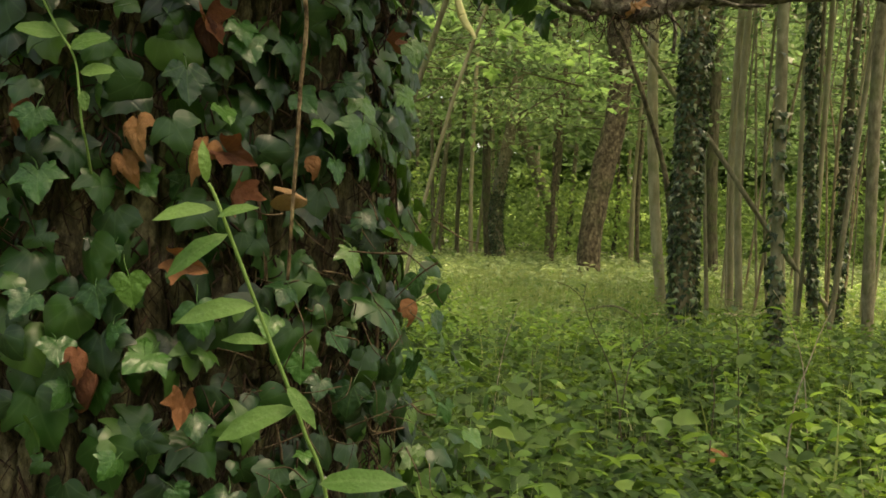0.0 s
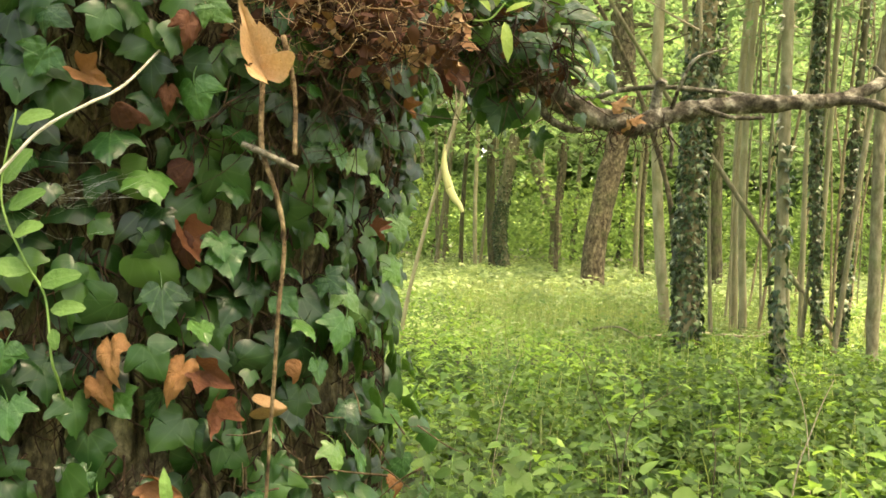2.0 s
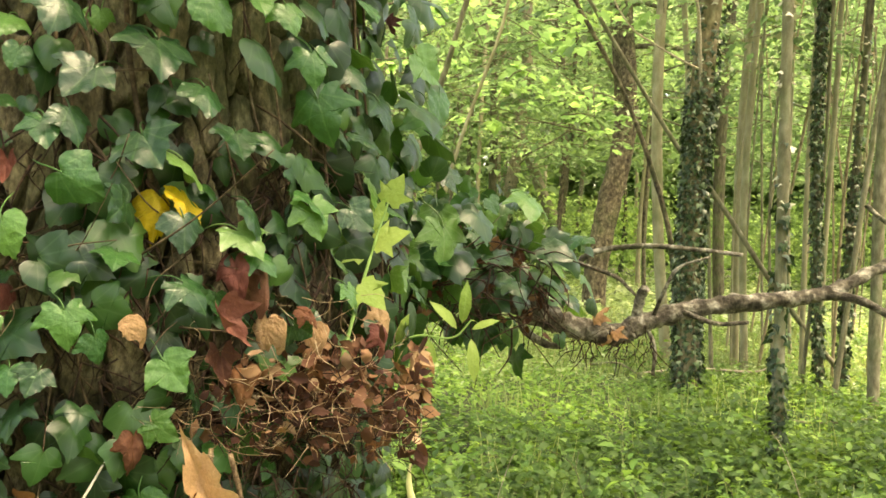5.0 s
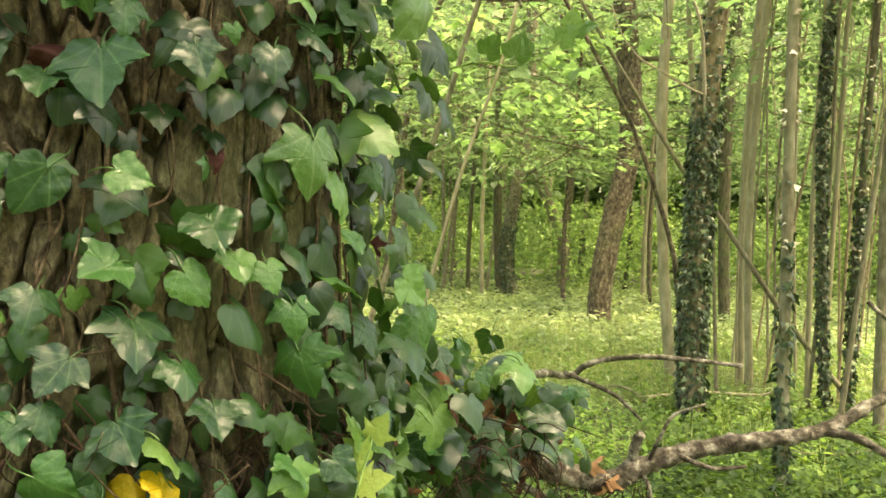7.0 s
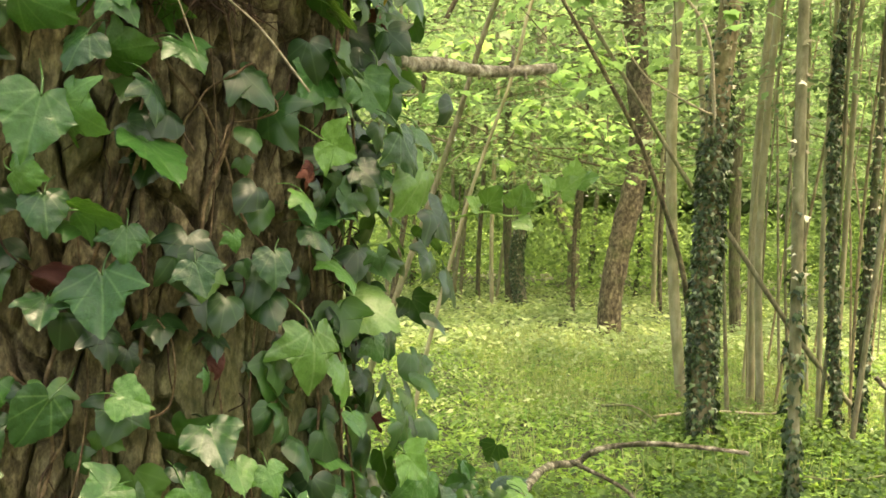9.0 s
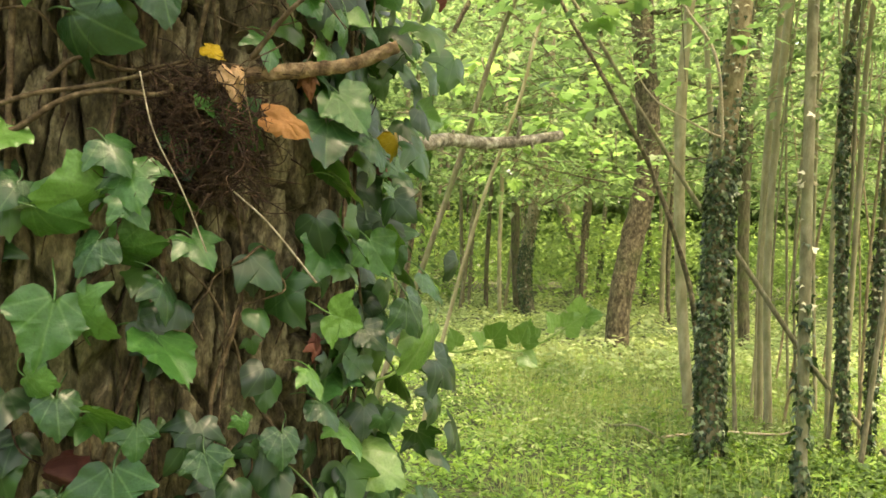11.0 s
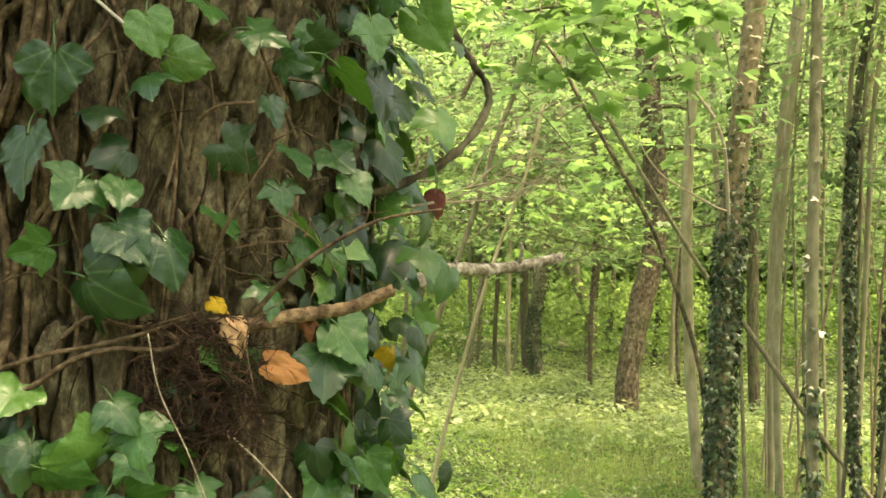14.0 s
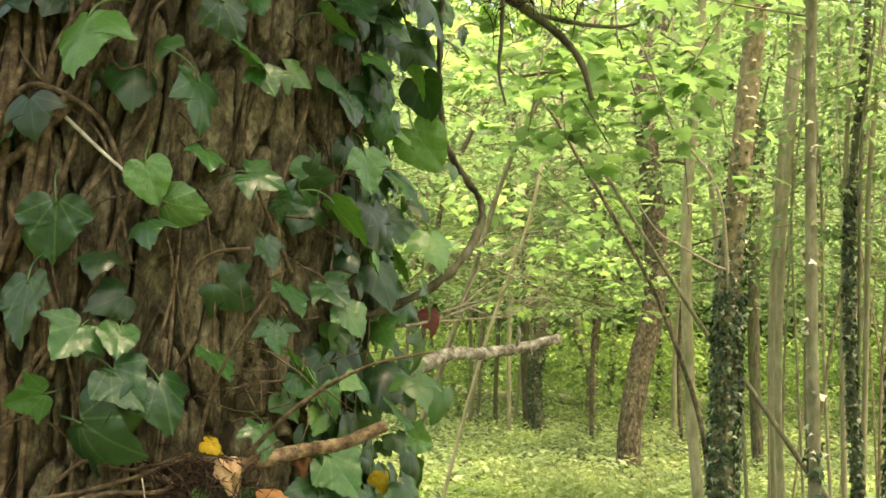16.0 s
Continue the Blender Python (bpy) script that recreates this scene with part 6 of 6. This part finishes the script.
caught([(-24.9, 1.312, 0.05, 0.05, 20), (-13.5, 1.235, 0.05, 0.05, 0), (-45, 1.372, 0.04, 0.05, 0), (-26.5, 1.273, 0.04, 0.045, 0), (-34.3, 1.262, 0.05, 0.04, 50), (-78.3, 1.356, 0.03, 0.035, 0), (-49.2, 1.375, 0.04, 0.05, 0), (-78.4, 1.458, 0.03, 0.03, 0),
        (-71, 1.795, 0.03, 0.07, 80), (-29.2, 1.892, 0.03, 0.03, 0), (-11.7, 1.639, 0.05, 0.025, 0), (-43.9, 1.719, 0.02, 0.025, 0), (-29, 1.902, 0.03, 0.022, 0),
        (0, 2.085, 0.04, 0.035, 20), (4.2, 2.3, 0.1, 0.04, 0), (-85, 1.33, 0.03, 0.04, 0), (-51, 1.335, 0.05, 0.05, 30)], DARK_MESH, "dry_leaf", "curled dark red-brown dry leaf caught on the trunk", "dry leaves in the ivy", 3)
caught([(-54.5, 1.432, 0.03, 0.055, 20), (-58.8, 1.428, 0.025, 0.05, -10), (-51.2, 2.166, 0.035, 0.026, 60), (-9, 2.107, 0.05, 0.035, 0)], YELLOW_MESH, "yellow_leaf",
       "bright yellow withering ivy leaf on the trunk", "yellow leaves in the ivy", 4)


# one long curled leaf hooked on the hanging twig
m_curled = leaf_material("curled_pale_leaf", [(0.0, (0.46, 0.27, 0.14)), (1.0, (0.52, 0.33, 0.19))], (0.5, 0.28, 0.1), 0.2, 0.6, True, vein=(0.3, 0.14, 0.05), spots=(0.3, 0.1, 0.03))
CURLED = lobed(rounded([(0.0, 0.05), (0.1, -0.06), (0.25, 0.0), (0.33, 0.14), (0.2, 0.27), (0.24, 0.42), (0.15, 0.66), (0.06, 0.86), (0.0, 1.0)], 3), cup=-0.7, fold=0.9, seed=31, jitter=0.06, ripple=0.09)
ob = new("dry_leaf", mesh_of("dry_leaf", *CURLED))
ob.data.materials.append(m_curled)
q = frames_of(np.array([[-0.42, 0.05, 0.9]]), np.array([[0.35, -0.9, 0.15]]))[0]
ob.matrix_world = Matrix.Translation((-0.093, 0.745, 1.19)) @ Matrix(q.tolist()).to_4x4() @ Matrix.Diagonal((0.062, 0.074, 0.074, 1.0))
tagged(ob, "long curled pale orange dry leaf hooked on a twig", "leaf", "dry leaves in the ivy")
# a broad orange leaf and a curled tan one lodged below the stub
m_orange = leaf_material("orange_dry_leaf", [(0.0, (0.28, 0.125, 0.045)), (1.0, (0.33, 0.155, 0.06))], (0.5, 0.2, 0.06), 0.15, 0.6, True, vein=(0.25, 0.1, 0.04), spots=(0.2, 0.07, 0.03))
ORANGE_MESH = [mesh_of("dry_leaf", *lobed(rounded(IVY_OUTLINES[3], 3), cup=0.5, fold=0.3, seed=33, jitter=0.05, ripple=0.05))]
TAN_MESH = [mesh_of("dry_leaf", *lobed(rounded(IVY_OUTLINES[0], 3), cup=1.3, fold=0.7, seed=34, jitter=0.06, ripple=0.09))]
ORANGE_MESH[0].materials.append(m_orange)
TAN_MESH[0].materials.append(m_curled)
caught([(-40, 2.108, 0.055, 0.06, 75)], ORANGE_MESH, "dry_leaf", "broad orange-brown dry leaf lodged below a stub", "dry leaves in the ivy", 6)
caught([(-48.8, 2.137, 0.05, 0.045, 10)], TAN_MESH, "dry_leaf", "tightly curled tan dry leaf lodged below a stub", "dry leaves in the ivy", 7)
frag = np.random.default_rng(91)
caught([(frag.uniform(-52, -12), frag.uniform(1.19, 1.36), frag.uniform(0.02, 0.07), frag.uniform(0.025, 0.045), frag.uniform(-80, 80)) for _ in range(11)], DRY_MESH, "dry_leaf",
       "shrivelled brown dry leaf in dead rootlets", "dry leaves in the ivy", 5)

# ---------- ivy on the low limb ----------
limb_ivy = thing("ivy", (0.1, 1.38, 1.37), "ivy tuft growing over a low limb", "ivy")
rng = np.random.default_rng(31)
path = spline([(-0.12, 1.16, 1.35), (-0.05, 1.22, 1.38), (0.03, 1.32, 1.4), (0.14, 1.42, 1.36), (0.24, 1.49, 1.32)], 12)
O = np.array([0.1, 1.38, 1.37])


def tufted(n, spread, size, seed, drop=0.0, lo=0.0, hi=1.0):
    rng = np.random.default_rng(seed)
    c = path[(rng.uniform(lo, hi, n) * (len(path) - 1)).astype(int)]
    off = rng.normal(0, 1, (n, 3)) * spread
    off[:, 2] = np.abs(off[:, 2]) * np.where(rng.random(n) < 0.75, 1, -0.7) - drop
    tip = off / (np.linalg.norm(off, axis=1)[:, None] + 1e-6) * 0.4 + rng.normal(0, 0.35, (n, 3)) + [0.15, -0.1, -0.8]
    return c + off - O, frames_of(tip, np.array([0.1, -0.45, 0.8]) + rng.normal(0, 0.4, (n, 3))), np.clip(rng.normal(size, 0.012, n), 0.025, 0.085)


p, q, s = tufted(96, (0.055, 0.055, 0.068), 0.047, 32, 0.0, 0.0, 0.9)
for n in range(len(p)):
    ob = part("ivy_leaf", (YOUNG_LIT_MESH if n % 5 == 0 else IVY_MESH)[n % 8], mat_ivy, limb_ivy)
    ob.matrix_local = Matrix.Translation(p[n]) @ Matrix(q[n].tolist()).to_4x4() @ Matrix.Scale(s[n], 4)
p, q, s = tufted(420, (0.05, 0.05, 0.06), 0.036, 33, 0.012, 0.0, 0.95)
mass("ivy_foliage", IVY, p, q, s, mat_ivy_shaded, limb_ivy, "small ivy leaves along the limb, coloured as shaded")
tangle("dead_rootlets", (0.06, 1.34, 1.36), (0.09, 0.07, 0.035), 320, 0.08, 0.0011, mat_root, 0.6, 34, "brown rootlets under the ivy of the limb")
rng = np.random.default_rng(36)
n = 260
lit = path[(rng.uniform(0, 0.95, n) * (len(path) - 1)).astype(int)] + rng.normal(0, 1, (n, 3)) * [0.035, 0.035, 0.03] + [0, -0.02, -0.015] - O
ob = mass("leaf_litter", [lobed([(0.0, 0.0), (0.24, 0.2), (0.3, 0.5), (0.14, 0.8), (0.0, 1.0)], cup=c_, fold=f_, wave=0.06, seed=n_) for n_, (c_, f_) in enumerate(((0.9, 0.4), (-0.8, -0.4), (1.2, -0.5)))],
          lit, frames_of(rng.normal(0, 1, (n, 3)), rng.normal(0, 1, (n, 3))), rng.uniform(0.012, 0.034, n), mat_dry_mass)
ob.location = O
tagged(ob, "brown dry leaf litter caught on the ivy-grown limb", "leaf litter", kind="stuff")
tangle("dead_rootlets", (0.16, 1.36, 2.815), (0.05, 0.03, 0.014), 130, 0.05, 0.0009, mat_root, 0.6, 37, "dark dead rootlets bunched on the drooping limb")
tangle("dead_rootlets", (0.34, 1.52, 1.255), (0.04, 0.02, 0.018), 90, 0.04, 0.0009, mat_root, 1.0, 35, "dry brown bark shreds on the limb")
for x_, y_, z_, s_ in ((0.0, 1.22, 1.37, 0.045), (0.05, 1.27, 1.36, 0.05), (0.1, 1.33, 1.34, 0.045), (0.16, 1.38, 1.36, 0.05), (0.2, 1.43, 1.33, 0.04), (0.06, 1.25, 1.4, 0.04), (0.31, 1.5, 1.295, 0.035), (0.34, 1.5, 1.27, 0.03), (0.08, 1.33, 1.42, 0.05), (0.02, 1.27, 1.42, 0.05), (0.13, 1.38, 1.38, 0.045), (0.33, 1.5, 1.25, 0.035)):
    ob = new("dry_leaf", DRY_MESH[int(x_ * 100) % 3])
    ob.matrix_world = pose(x_, y_, z_, 70 + 200 * x_, 10, 300 * x_) @ Matrix.Scale(s_, 4)
    tagged(ob, "curled reddish-brown dry leaf on the low limb", "leaf", "dry leaves in the ivy")

# ---------- young plants near the camera ----------
LEAF_OVAL = mesh_of("leaf", *OVAL)
LEAF_OVAL.materials.append(mat_shoot)
LEAF_LANCE = mesh_of("leaf", *LANCE)
LEAF_LANCE.materials.append(mat_shoot)
LEAF_MAPLE = mesh_of("leaf", *MAPLE)
LEAF_MAPLE.materials.append(mat_lime)
LEAF_UNFOLDING = mesh_of("leaf", *LANCE)
LEAF_UNFOLDING.materials.append(mat_lime)


def shoot(points, r0, r1, leaves, label, leaf_mesh, category="plant", scale=1.0):
    """A green shoot: stem and leaves given as (place, tip direction, size)."""
    foot = np.array(points[0])
    plant = thing("young_plant", tuple(foot), label, category)
    v, f = tube(points, r0, r1, 8, 8, 0.03, 1, foot)
    part("stem", mesh_of("stem", v, f), mat_green_stem, plant)
    for n, (at, tip, size) in enumerate(leaves):
        q = frames_of(np.array([tip], float), np.array([[0.1, -0.8, 0.6]]))[0]
        ob = part("leaf", leaf_mesh, mat_shoot, plant)
        ob.matrix_local = Matrix.Translation(np.array(at) - foot) @ Matrix(q.tolist()).to_4x4() @ Matrix.Scale(size * scale, 4)
    return plant


shoot([(0.03, 0.62, -0.02), (0.015, 0.61, 0.370), (-0.02, 0.6, 0.663), (-0.04, 0.58, 0.743), (-0.06, 0.56, 0.803), (-0.08, 0.54, 0.863), (-0.09, 0.53, 0.893), (-0.094, 0.525, 0.903)], 0.0016, 0.001,
      [((-0.095, 0.525, 0.903), (-0.1, -0.2, 1), 0.03), ((-0.092, 0.53, 0.888), (-1, -0.1, -0.1), 0.045), ((-0.09, 0.53, 0.883), (0.8, -0.3, 0.3), 0.032), ((-0.085, 0.54, 0.873), (-0.8, -0.2, -0.5), 0.055),
       ((-0.068, 0.55, 0.828), (-1, -0.2, -0.15), 0.06), ((-0.06, 0.56, 0.803), (-0.6, -0.3, 0.1), 0.035), ((-0.045, 0.575, 0.758), (-1, -0.2, -0.35), 0.065), ((-0.05, 0.57, 0.773), (0.5, -0.3, -0.5), 0.04),
       ((-0.03, 0.59, 0.703), (1, -0.3, 0.2), 0.07), ((-0.025, 0.59, 0.683), (-0.6, -0.4, -0.6), 0.055), ((0.0, 0.6, 0.583), (1, -0.2, -0.2), 0.07), ((0.0, 0.6, 0.543), (-1, -0.2, -0.2), 0.07)],
      "pale green upright young shoot in front of the ivy", LEAF_LANCE, scale=0.85)
shoot([(-0.27, 0.79, 0.9), (-0.258, 0.74, 0.94), (-0.255, 0.72, 0.96), (-0.262, 0.72, 1.01), (-0.28, 0.72, 1.04), (-0.3, 0.72, 1.09), (-0.29, 0.72, 1.16)], 0.0012, 0.0008,
      [((-0.255, 0.72, 0.985), (0.2, -0.2, -0.6), 0.028), ((-0.258, 0.72, 1.0), (1, -0.1, 0.15), 0.045), ((-0.268, 0.72, 1.02), (1, -0.1, 0.35), 0.055), ((-0.275, 0.72, 1.03), (-1, -0.2, 0.2), 0.055),
       ((-0.29, 0.72, 1.06), (0.6, -0.3, 0.2), 0.05), ((-0.295, 0.72, 1.08), (0.9, -0.2, 0.5), 0.055), ((-0.3, 0.72, 1.09), (-1, -0.3, 0.3), 0.05), ((-0.3, 0.72, 1.1), (0.7, -0.3, 0.8), 0.06), ((-0.29, 0.72, 1.15), (1, -0.2, 0.3), 0.05)],
      "pale green young shoot growing out of the ivy", LEAF_OVAL, scale=0.7)
shoot([(-0.01, 0.86, 1.3), (0.0, 0.9, 1.36), (0.01, 0.93, 1.41), (0.02, 0.95, 1.45)], 0.002, 0.0012,
      [((0.0, 0.92, 1.4), (-0.8, -0.2, 0.3), 0.05), ((0.01, 0.93, 1.41), (0.8, -0.2, 0.3), 0.05), ((0.02, 0.95, 1.45), (0.4, -0.2, 0.8), 0.045), ((0.015, 0.94, 1.43), (-0.6, -0.2, 0.7), 0.045), ((0.0, 0.9, 1.37), (0.6, -0.3, -0.5), 0.05)],
      "bright yellow-green young maple seedling on the trunk", LEAF_MAPLE, scale=0.78)
shoot([(0.0, 1.0, 1.24), (0.02, 1.0, 1.29), (0.05, 1.0, 1.31), (0.09, 1.0, 1.31), (0.11, 1.0, 1.33)], 0.0016, 0.001,
      [((0.02, 1.0, 1.3), (-0.8, -0.2, 0.4), 0.035), ((0.03, 1.0, 1.3), (0.3, -0.2, 0.9), 0.035), ((0.06, 1.0, 1.31), (0.4, -0.2, -0.7), 0.03), ((0.095, 1.0, 1.32), (-0.6, -0.2, 0.7), 0.04), ((0.1, 1.0, 1.325), (0.1, -0.2, 1), 0.045),
       ((0.11, 1.0, 1.32), (0.8, -0.2, 0.4), 0.03), ((0.11, 1.0, 1.31), (0.15, -0.3, -1), 0.045)], "pale yellow-green unfolding young leaves beside the limb", LEAF_UNFOLDING)

# a thin ivy sprig reaching out from the trunk
LEAF_IVY = mesh_of("leaf", *IVY_FINE[0])
LEAF_IVY.materials.append(mat_ivy_young_lit)
sprig = [(0.011, 1.18, 1.866), (0.041, 1.18, 1.87), (0.078, 1.18, 1.866), (0.116, 1.18, 1.874), (0.153, 1.18, 1.87), (0.177, 1.18, 1.879), (0.204, 1.18, 1.895), (0.225, 1.18, 1.912)]
sprig_leaves = []
for n, (t_, dx, dz, size) in enumerate(((2, -0.3, 0.9, 0.026), (3, 0.5, 0.8, 0.034), (3, -0.7, 0.6, 0.024), (4, 0.3, 0.9, 0.036), (4, 0.8, -0.5, 0.026), (5, -0.4, 0.9, 0.024), (6, 0.7, 0.6, 0.034), (6, -0.5, 0.8, 0.026), (7, 0.9, 0.3, 0.03), (7, 0.1, 1.0, 0.026))):
    at = np.array(sprig[t_]) + [0.3 * size * dx, -0.003, 0.3 * size * dz]
    sprig_leaves.append((tuple(at), (dx, -0.25 - 0.1 * (n % 3), dz), size))
shoot([tuple(on_trunk(radians(10), 1.826, 0.01)), (0.0, 1.2, 1.836)] + sprig, 0.0022, 0.0009, sprig_leaves, "thin ivy sprig with small shiny leaves reaching off the trunk", LEAF_IVY, "ivy", 1.0)

# a pale winged seed hanging on a thread
seed_thing = thing("winged_seed", (0.06, 1.0, 1.3), "pale yellow winged tree seed hanging on a thread", "seed")
O2 = np.array([0.06, 1.0, 1.3])
v, f = tube([(0.05, 1.0, 1.29), (0.056, 1.0, 1.25), (0.06, 1.0, 1.21), (0.05, 1.0, 1.165)], 0.0009, 0.0007, 5, 6, 0, 1, O2)
part("thread", mesh_of("thread", v, f), mat_pale, seed_thing)
v, f = joined([tube([(0.05, 1.0, 1.172), (0.049, 1.0, 1.16), (0.05, 1.0, 1.145), (0.056, 1.0, 1.124)], 0.0012, 0.0052, 8, 8, 0.04, 1, O2), tube([(0.056, 1.0, 1.124), (0.062, 1.0, 1.113), (0.068, 1.0, 1.106), (0.072, 1.0, 1.098)], 0.0052, 0.0018, 8, 8, 0.04, 1, O2)])
v[:, 1] *= 0.3
m_seed, _, _, _, b_ = material("seed_wing")
b_.inputs["Base Color"].default_value, b_.inputs["Roughness"].default_value = (0.62, 0.6, 0.3, 1), 0.6
part("wing", mesh_of("wing", v, f), m_seed, seed_thing, "pale papery wing")

SEED_OVAL, SEED_MAPLE = mesh_of("leaf", *OVAL), mesh_of("leaf", *MAPLE)
SEED_OVAL.materials.append(mat_seedling)
SEED_MAPLE.materials.append(mat_seedling)
# seedlings and tall herbs in front of the clearing
rng = np.random.default_rng(41)
for n in range(46):
    y_ = rng.uniform(1.5, 4.6)
    x_ = rng.uniform(-0.02, 0.6) * y_
    h_ = rng.uniform(0.18, 0.42) if n % 4 else rng.uniform(0.4, 0.62)
    gz = float(ground_height(x_, y_))
    top_ = np.array([x_ + rng.normal(0, 0.06), y_ + rng.normal(0, 0.05), gz + h_])
    mid = np.array([(x_ + top_[0]) / 2 + rng.normal(0, 0.02), y_, gz + h_ * 0.5])
    lv = []
    for k_ in range(int(rng.integers(6, 11))):
        t = rng.uniform(0.45, 1)
        at = mid * (1 - t) * 2 + top_ * (2 * t - 1) if t > 0.5 else mid
        an = rng.uniform(0, 6.28)
        lv.append((at, (math.cos(an), math.sin(an), rng.normal(-0.1, 0.25)), rng.uniform(0.035, 0.078)))
    shoot([(x_, y_, gz - 0.02), tuple(mid), tuple(top_)], 0.0028, 0.0012, lv, "green woodland seedling among low herbs", (SEED_OVAL, SEED_MAPLE, SEED_OVAL)[n % 3])["group"] = "seedlings in the clearing"

# dark dry sprigs and pale grass stalks over the herbs
for rows, r, mat, name, label in (
        ([[(0.66, 3.0, 0.0), (0.62, 3.0, 0.34), (0.59, 3.0, 0.45), (0.52, 3.0, 0.59), (0.49, 3.0, 0.67), (0.45, 3.0, 0.71), (0.4, 3.0, 0.73)], [(0.52, 3.0, 0.59), (0.54, 3.0, 0.66)], [(0.49, 3.0, 0.67), (0.5, 3.0, 0.73)]], 0.0026, mat_dark, "dry_sprig", "thin dark dry sprig standing over the herbs"),
        ([[(0.6, 3.0, 0.0), (0.65, 3.0, 0.44), (0.7, 3.0, 0.52), (0.77, 3.0, 0.57), (0.85, 3.0, 0.63)], [(0.7, 3.0, 0.52), (0.69, 3.0, 0.6), (0.67, 3.0, 0.63)], [(0.77, 3.0, 0.57), (0.78, 3.0, 0.64)]], 0.0026, mat_dark, "dry_sprig", "forked dark dry sprig standing over the herbs"),
        ([[(0.3, 3.0, 0.0), (0.33, 3.0, 0.31), (0.33, 3.0, 0.41), (0.33, 3.0, 0.52)]], 0.002, mat_dark, "dry_sprig", "thin dark dry sprig standing over the herbs"),
        ([[(0.92, 3.0, 0.0), (0.94, 3.0, 0.36), (0.93, 3.0, 0.45), (0.99, 3.0, 0.49)], [(0.93, 3.0, 0.43), (0.92, 3.0, 0.52)]], 0.0026, mat_dark, "dry_sprig", "forked dark dry sprig standing over the herbs"),
        ([[(1.03, 3.0, 0.0), (1.01, 3.0, 0.56), (0.97, 3.0, 0.66), (0.95, 3.0, 0.7)]], 0.002, mat_dark, "dry_sprig", "thin dark dry sprig standing over the herbs"),
        ([[(1.02, 2.6, 0.0), (1.05, 2.6, 0.39), (1.09, 2.6, 0.54), (1.12, 2.6, 0.63), (1.15, 2.6, 0.7)]], 0.0028, mat_pale, "grass_stalk", "tall pale straw-coloured grass stalk"),
        ([[(0.2, 3.3, 0.0), (0.24, 3.3, 0.4), (0.29, 3.3, 0.6), (0.32, 3.3, 0.66)]], 0.002, mat_pale, "grass_stalk", "tall pale straw-coloured grass stalk"),
        ([[(1.5, 3.6, 0.0), (1.46, 3.6, 0.4), (1.38, 3.6, 0.62), (1.33, 3.6, 0.7)]], 0.0024, mat_pale, "grass_stalk", "tall pale straw-coloured grass stalk")):
    base = np.array(rows[0][0])
    ob = part(name, mesh_of(name, *joined([tube(row, r * (1 if k_ == 0 else 0.6), r * 0.4, 6, 6, 0.08, k_, base) for k_, row in enumerate(rows)])), mat)
    ob.location = base
    tagged(ob, label, "grass" if name == "grass_stalk" else "twig")

# fallen sticks
for pts, r in (([(1.9, 9.2, 0.1), (2.5, 9.3, 0.16), (3.1, 9.4, 0.14), (3.3, 9.4, 0.2)], 0.018), ([(1.45, 9.6, 0.12), (1.7, 9.2, 0.2), (1.9, 8.9, 0.1)], 0.014),
               ([(2.3, 7.2, 0.08), (2.9, 7.0, 0.1), (3.3, 7.1, 0.13)], 0.013),):
    base = np.array(pts[0])
    v, f = tube(pts, r, r * 0.5, 8, 8, 0.06, 2, base)
    ob = part("fallen_stick", mesh_of("fallen_stick", v, f), mat_pale if r > 0.016 else mat_tree)
    ob.location = base
    tagged(ob, "bare fallen stick lying among the herbs", "stick", "fallen sticks")

# a dry leaf among the herbs
ob = new("dry_leaf", DRY_MESH[0])
ob.matrix_world = pose(1.0, 3.0, 0.16, 25, 10, 60) @ Matrix.Scale(0.1, 4)
tagged(ob, "large orange-brown dry leaf lying on herbs", "leaf")

# a torn cobweb slung between ivy leaves
rng = np.random.default_rng(95)
web_at = np.array([-0.27, 0.745, 1.1])
m_web, _, _, _, b_ = material("cobweb_silk")
b_.inputs["Base Color"].default_value, b_.inputs["Roughness"].default_value = (0.8, 0.8, 0.78, 1), 0.4
web = thing("cobweb", web_at, "torn grey cobweb sagging between ivy leaves", "cobweb")
for n in range(14):
    p0 = web_at + [rng.uniform(-0.075, -0.03), rng.normal(0, 0.006), rng.normal(0.004, 0.014)]
    p1 = web_at + [rng.uniform(0.03, 0.085), rng.normal(0, 0.006), rng.normal(0.002, 0.014)]
    v, f = tube([p0, (p0 + p1) / 2 + [0, 0, -rng.uniform(0.004, 0.022)], p1], 0.00006, 0.00006, 3, 6, 0.0, n, web_at)
    part("thread", mesh_of("thread", v, f), m_web, web)
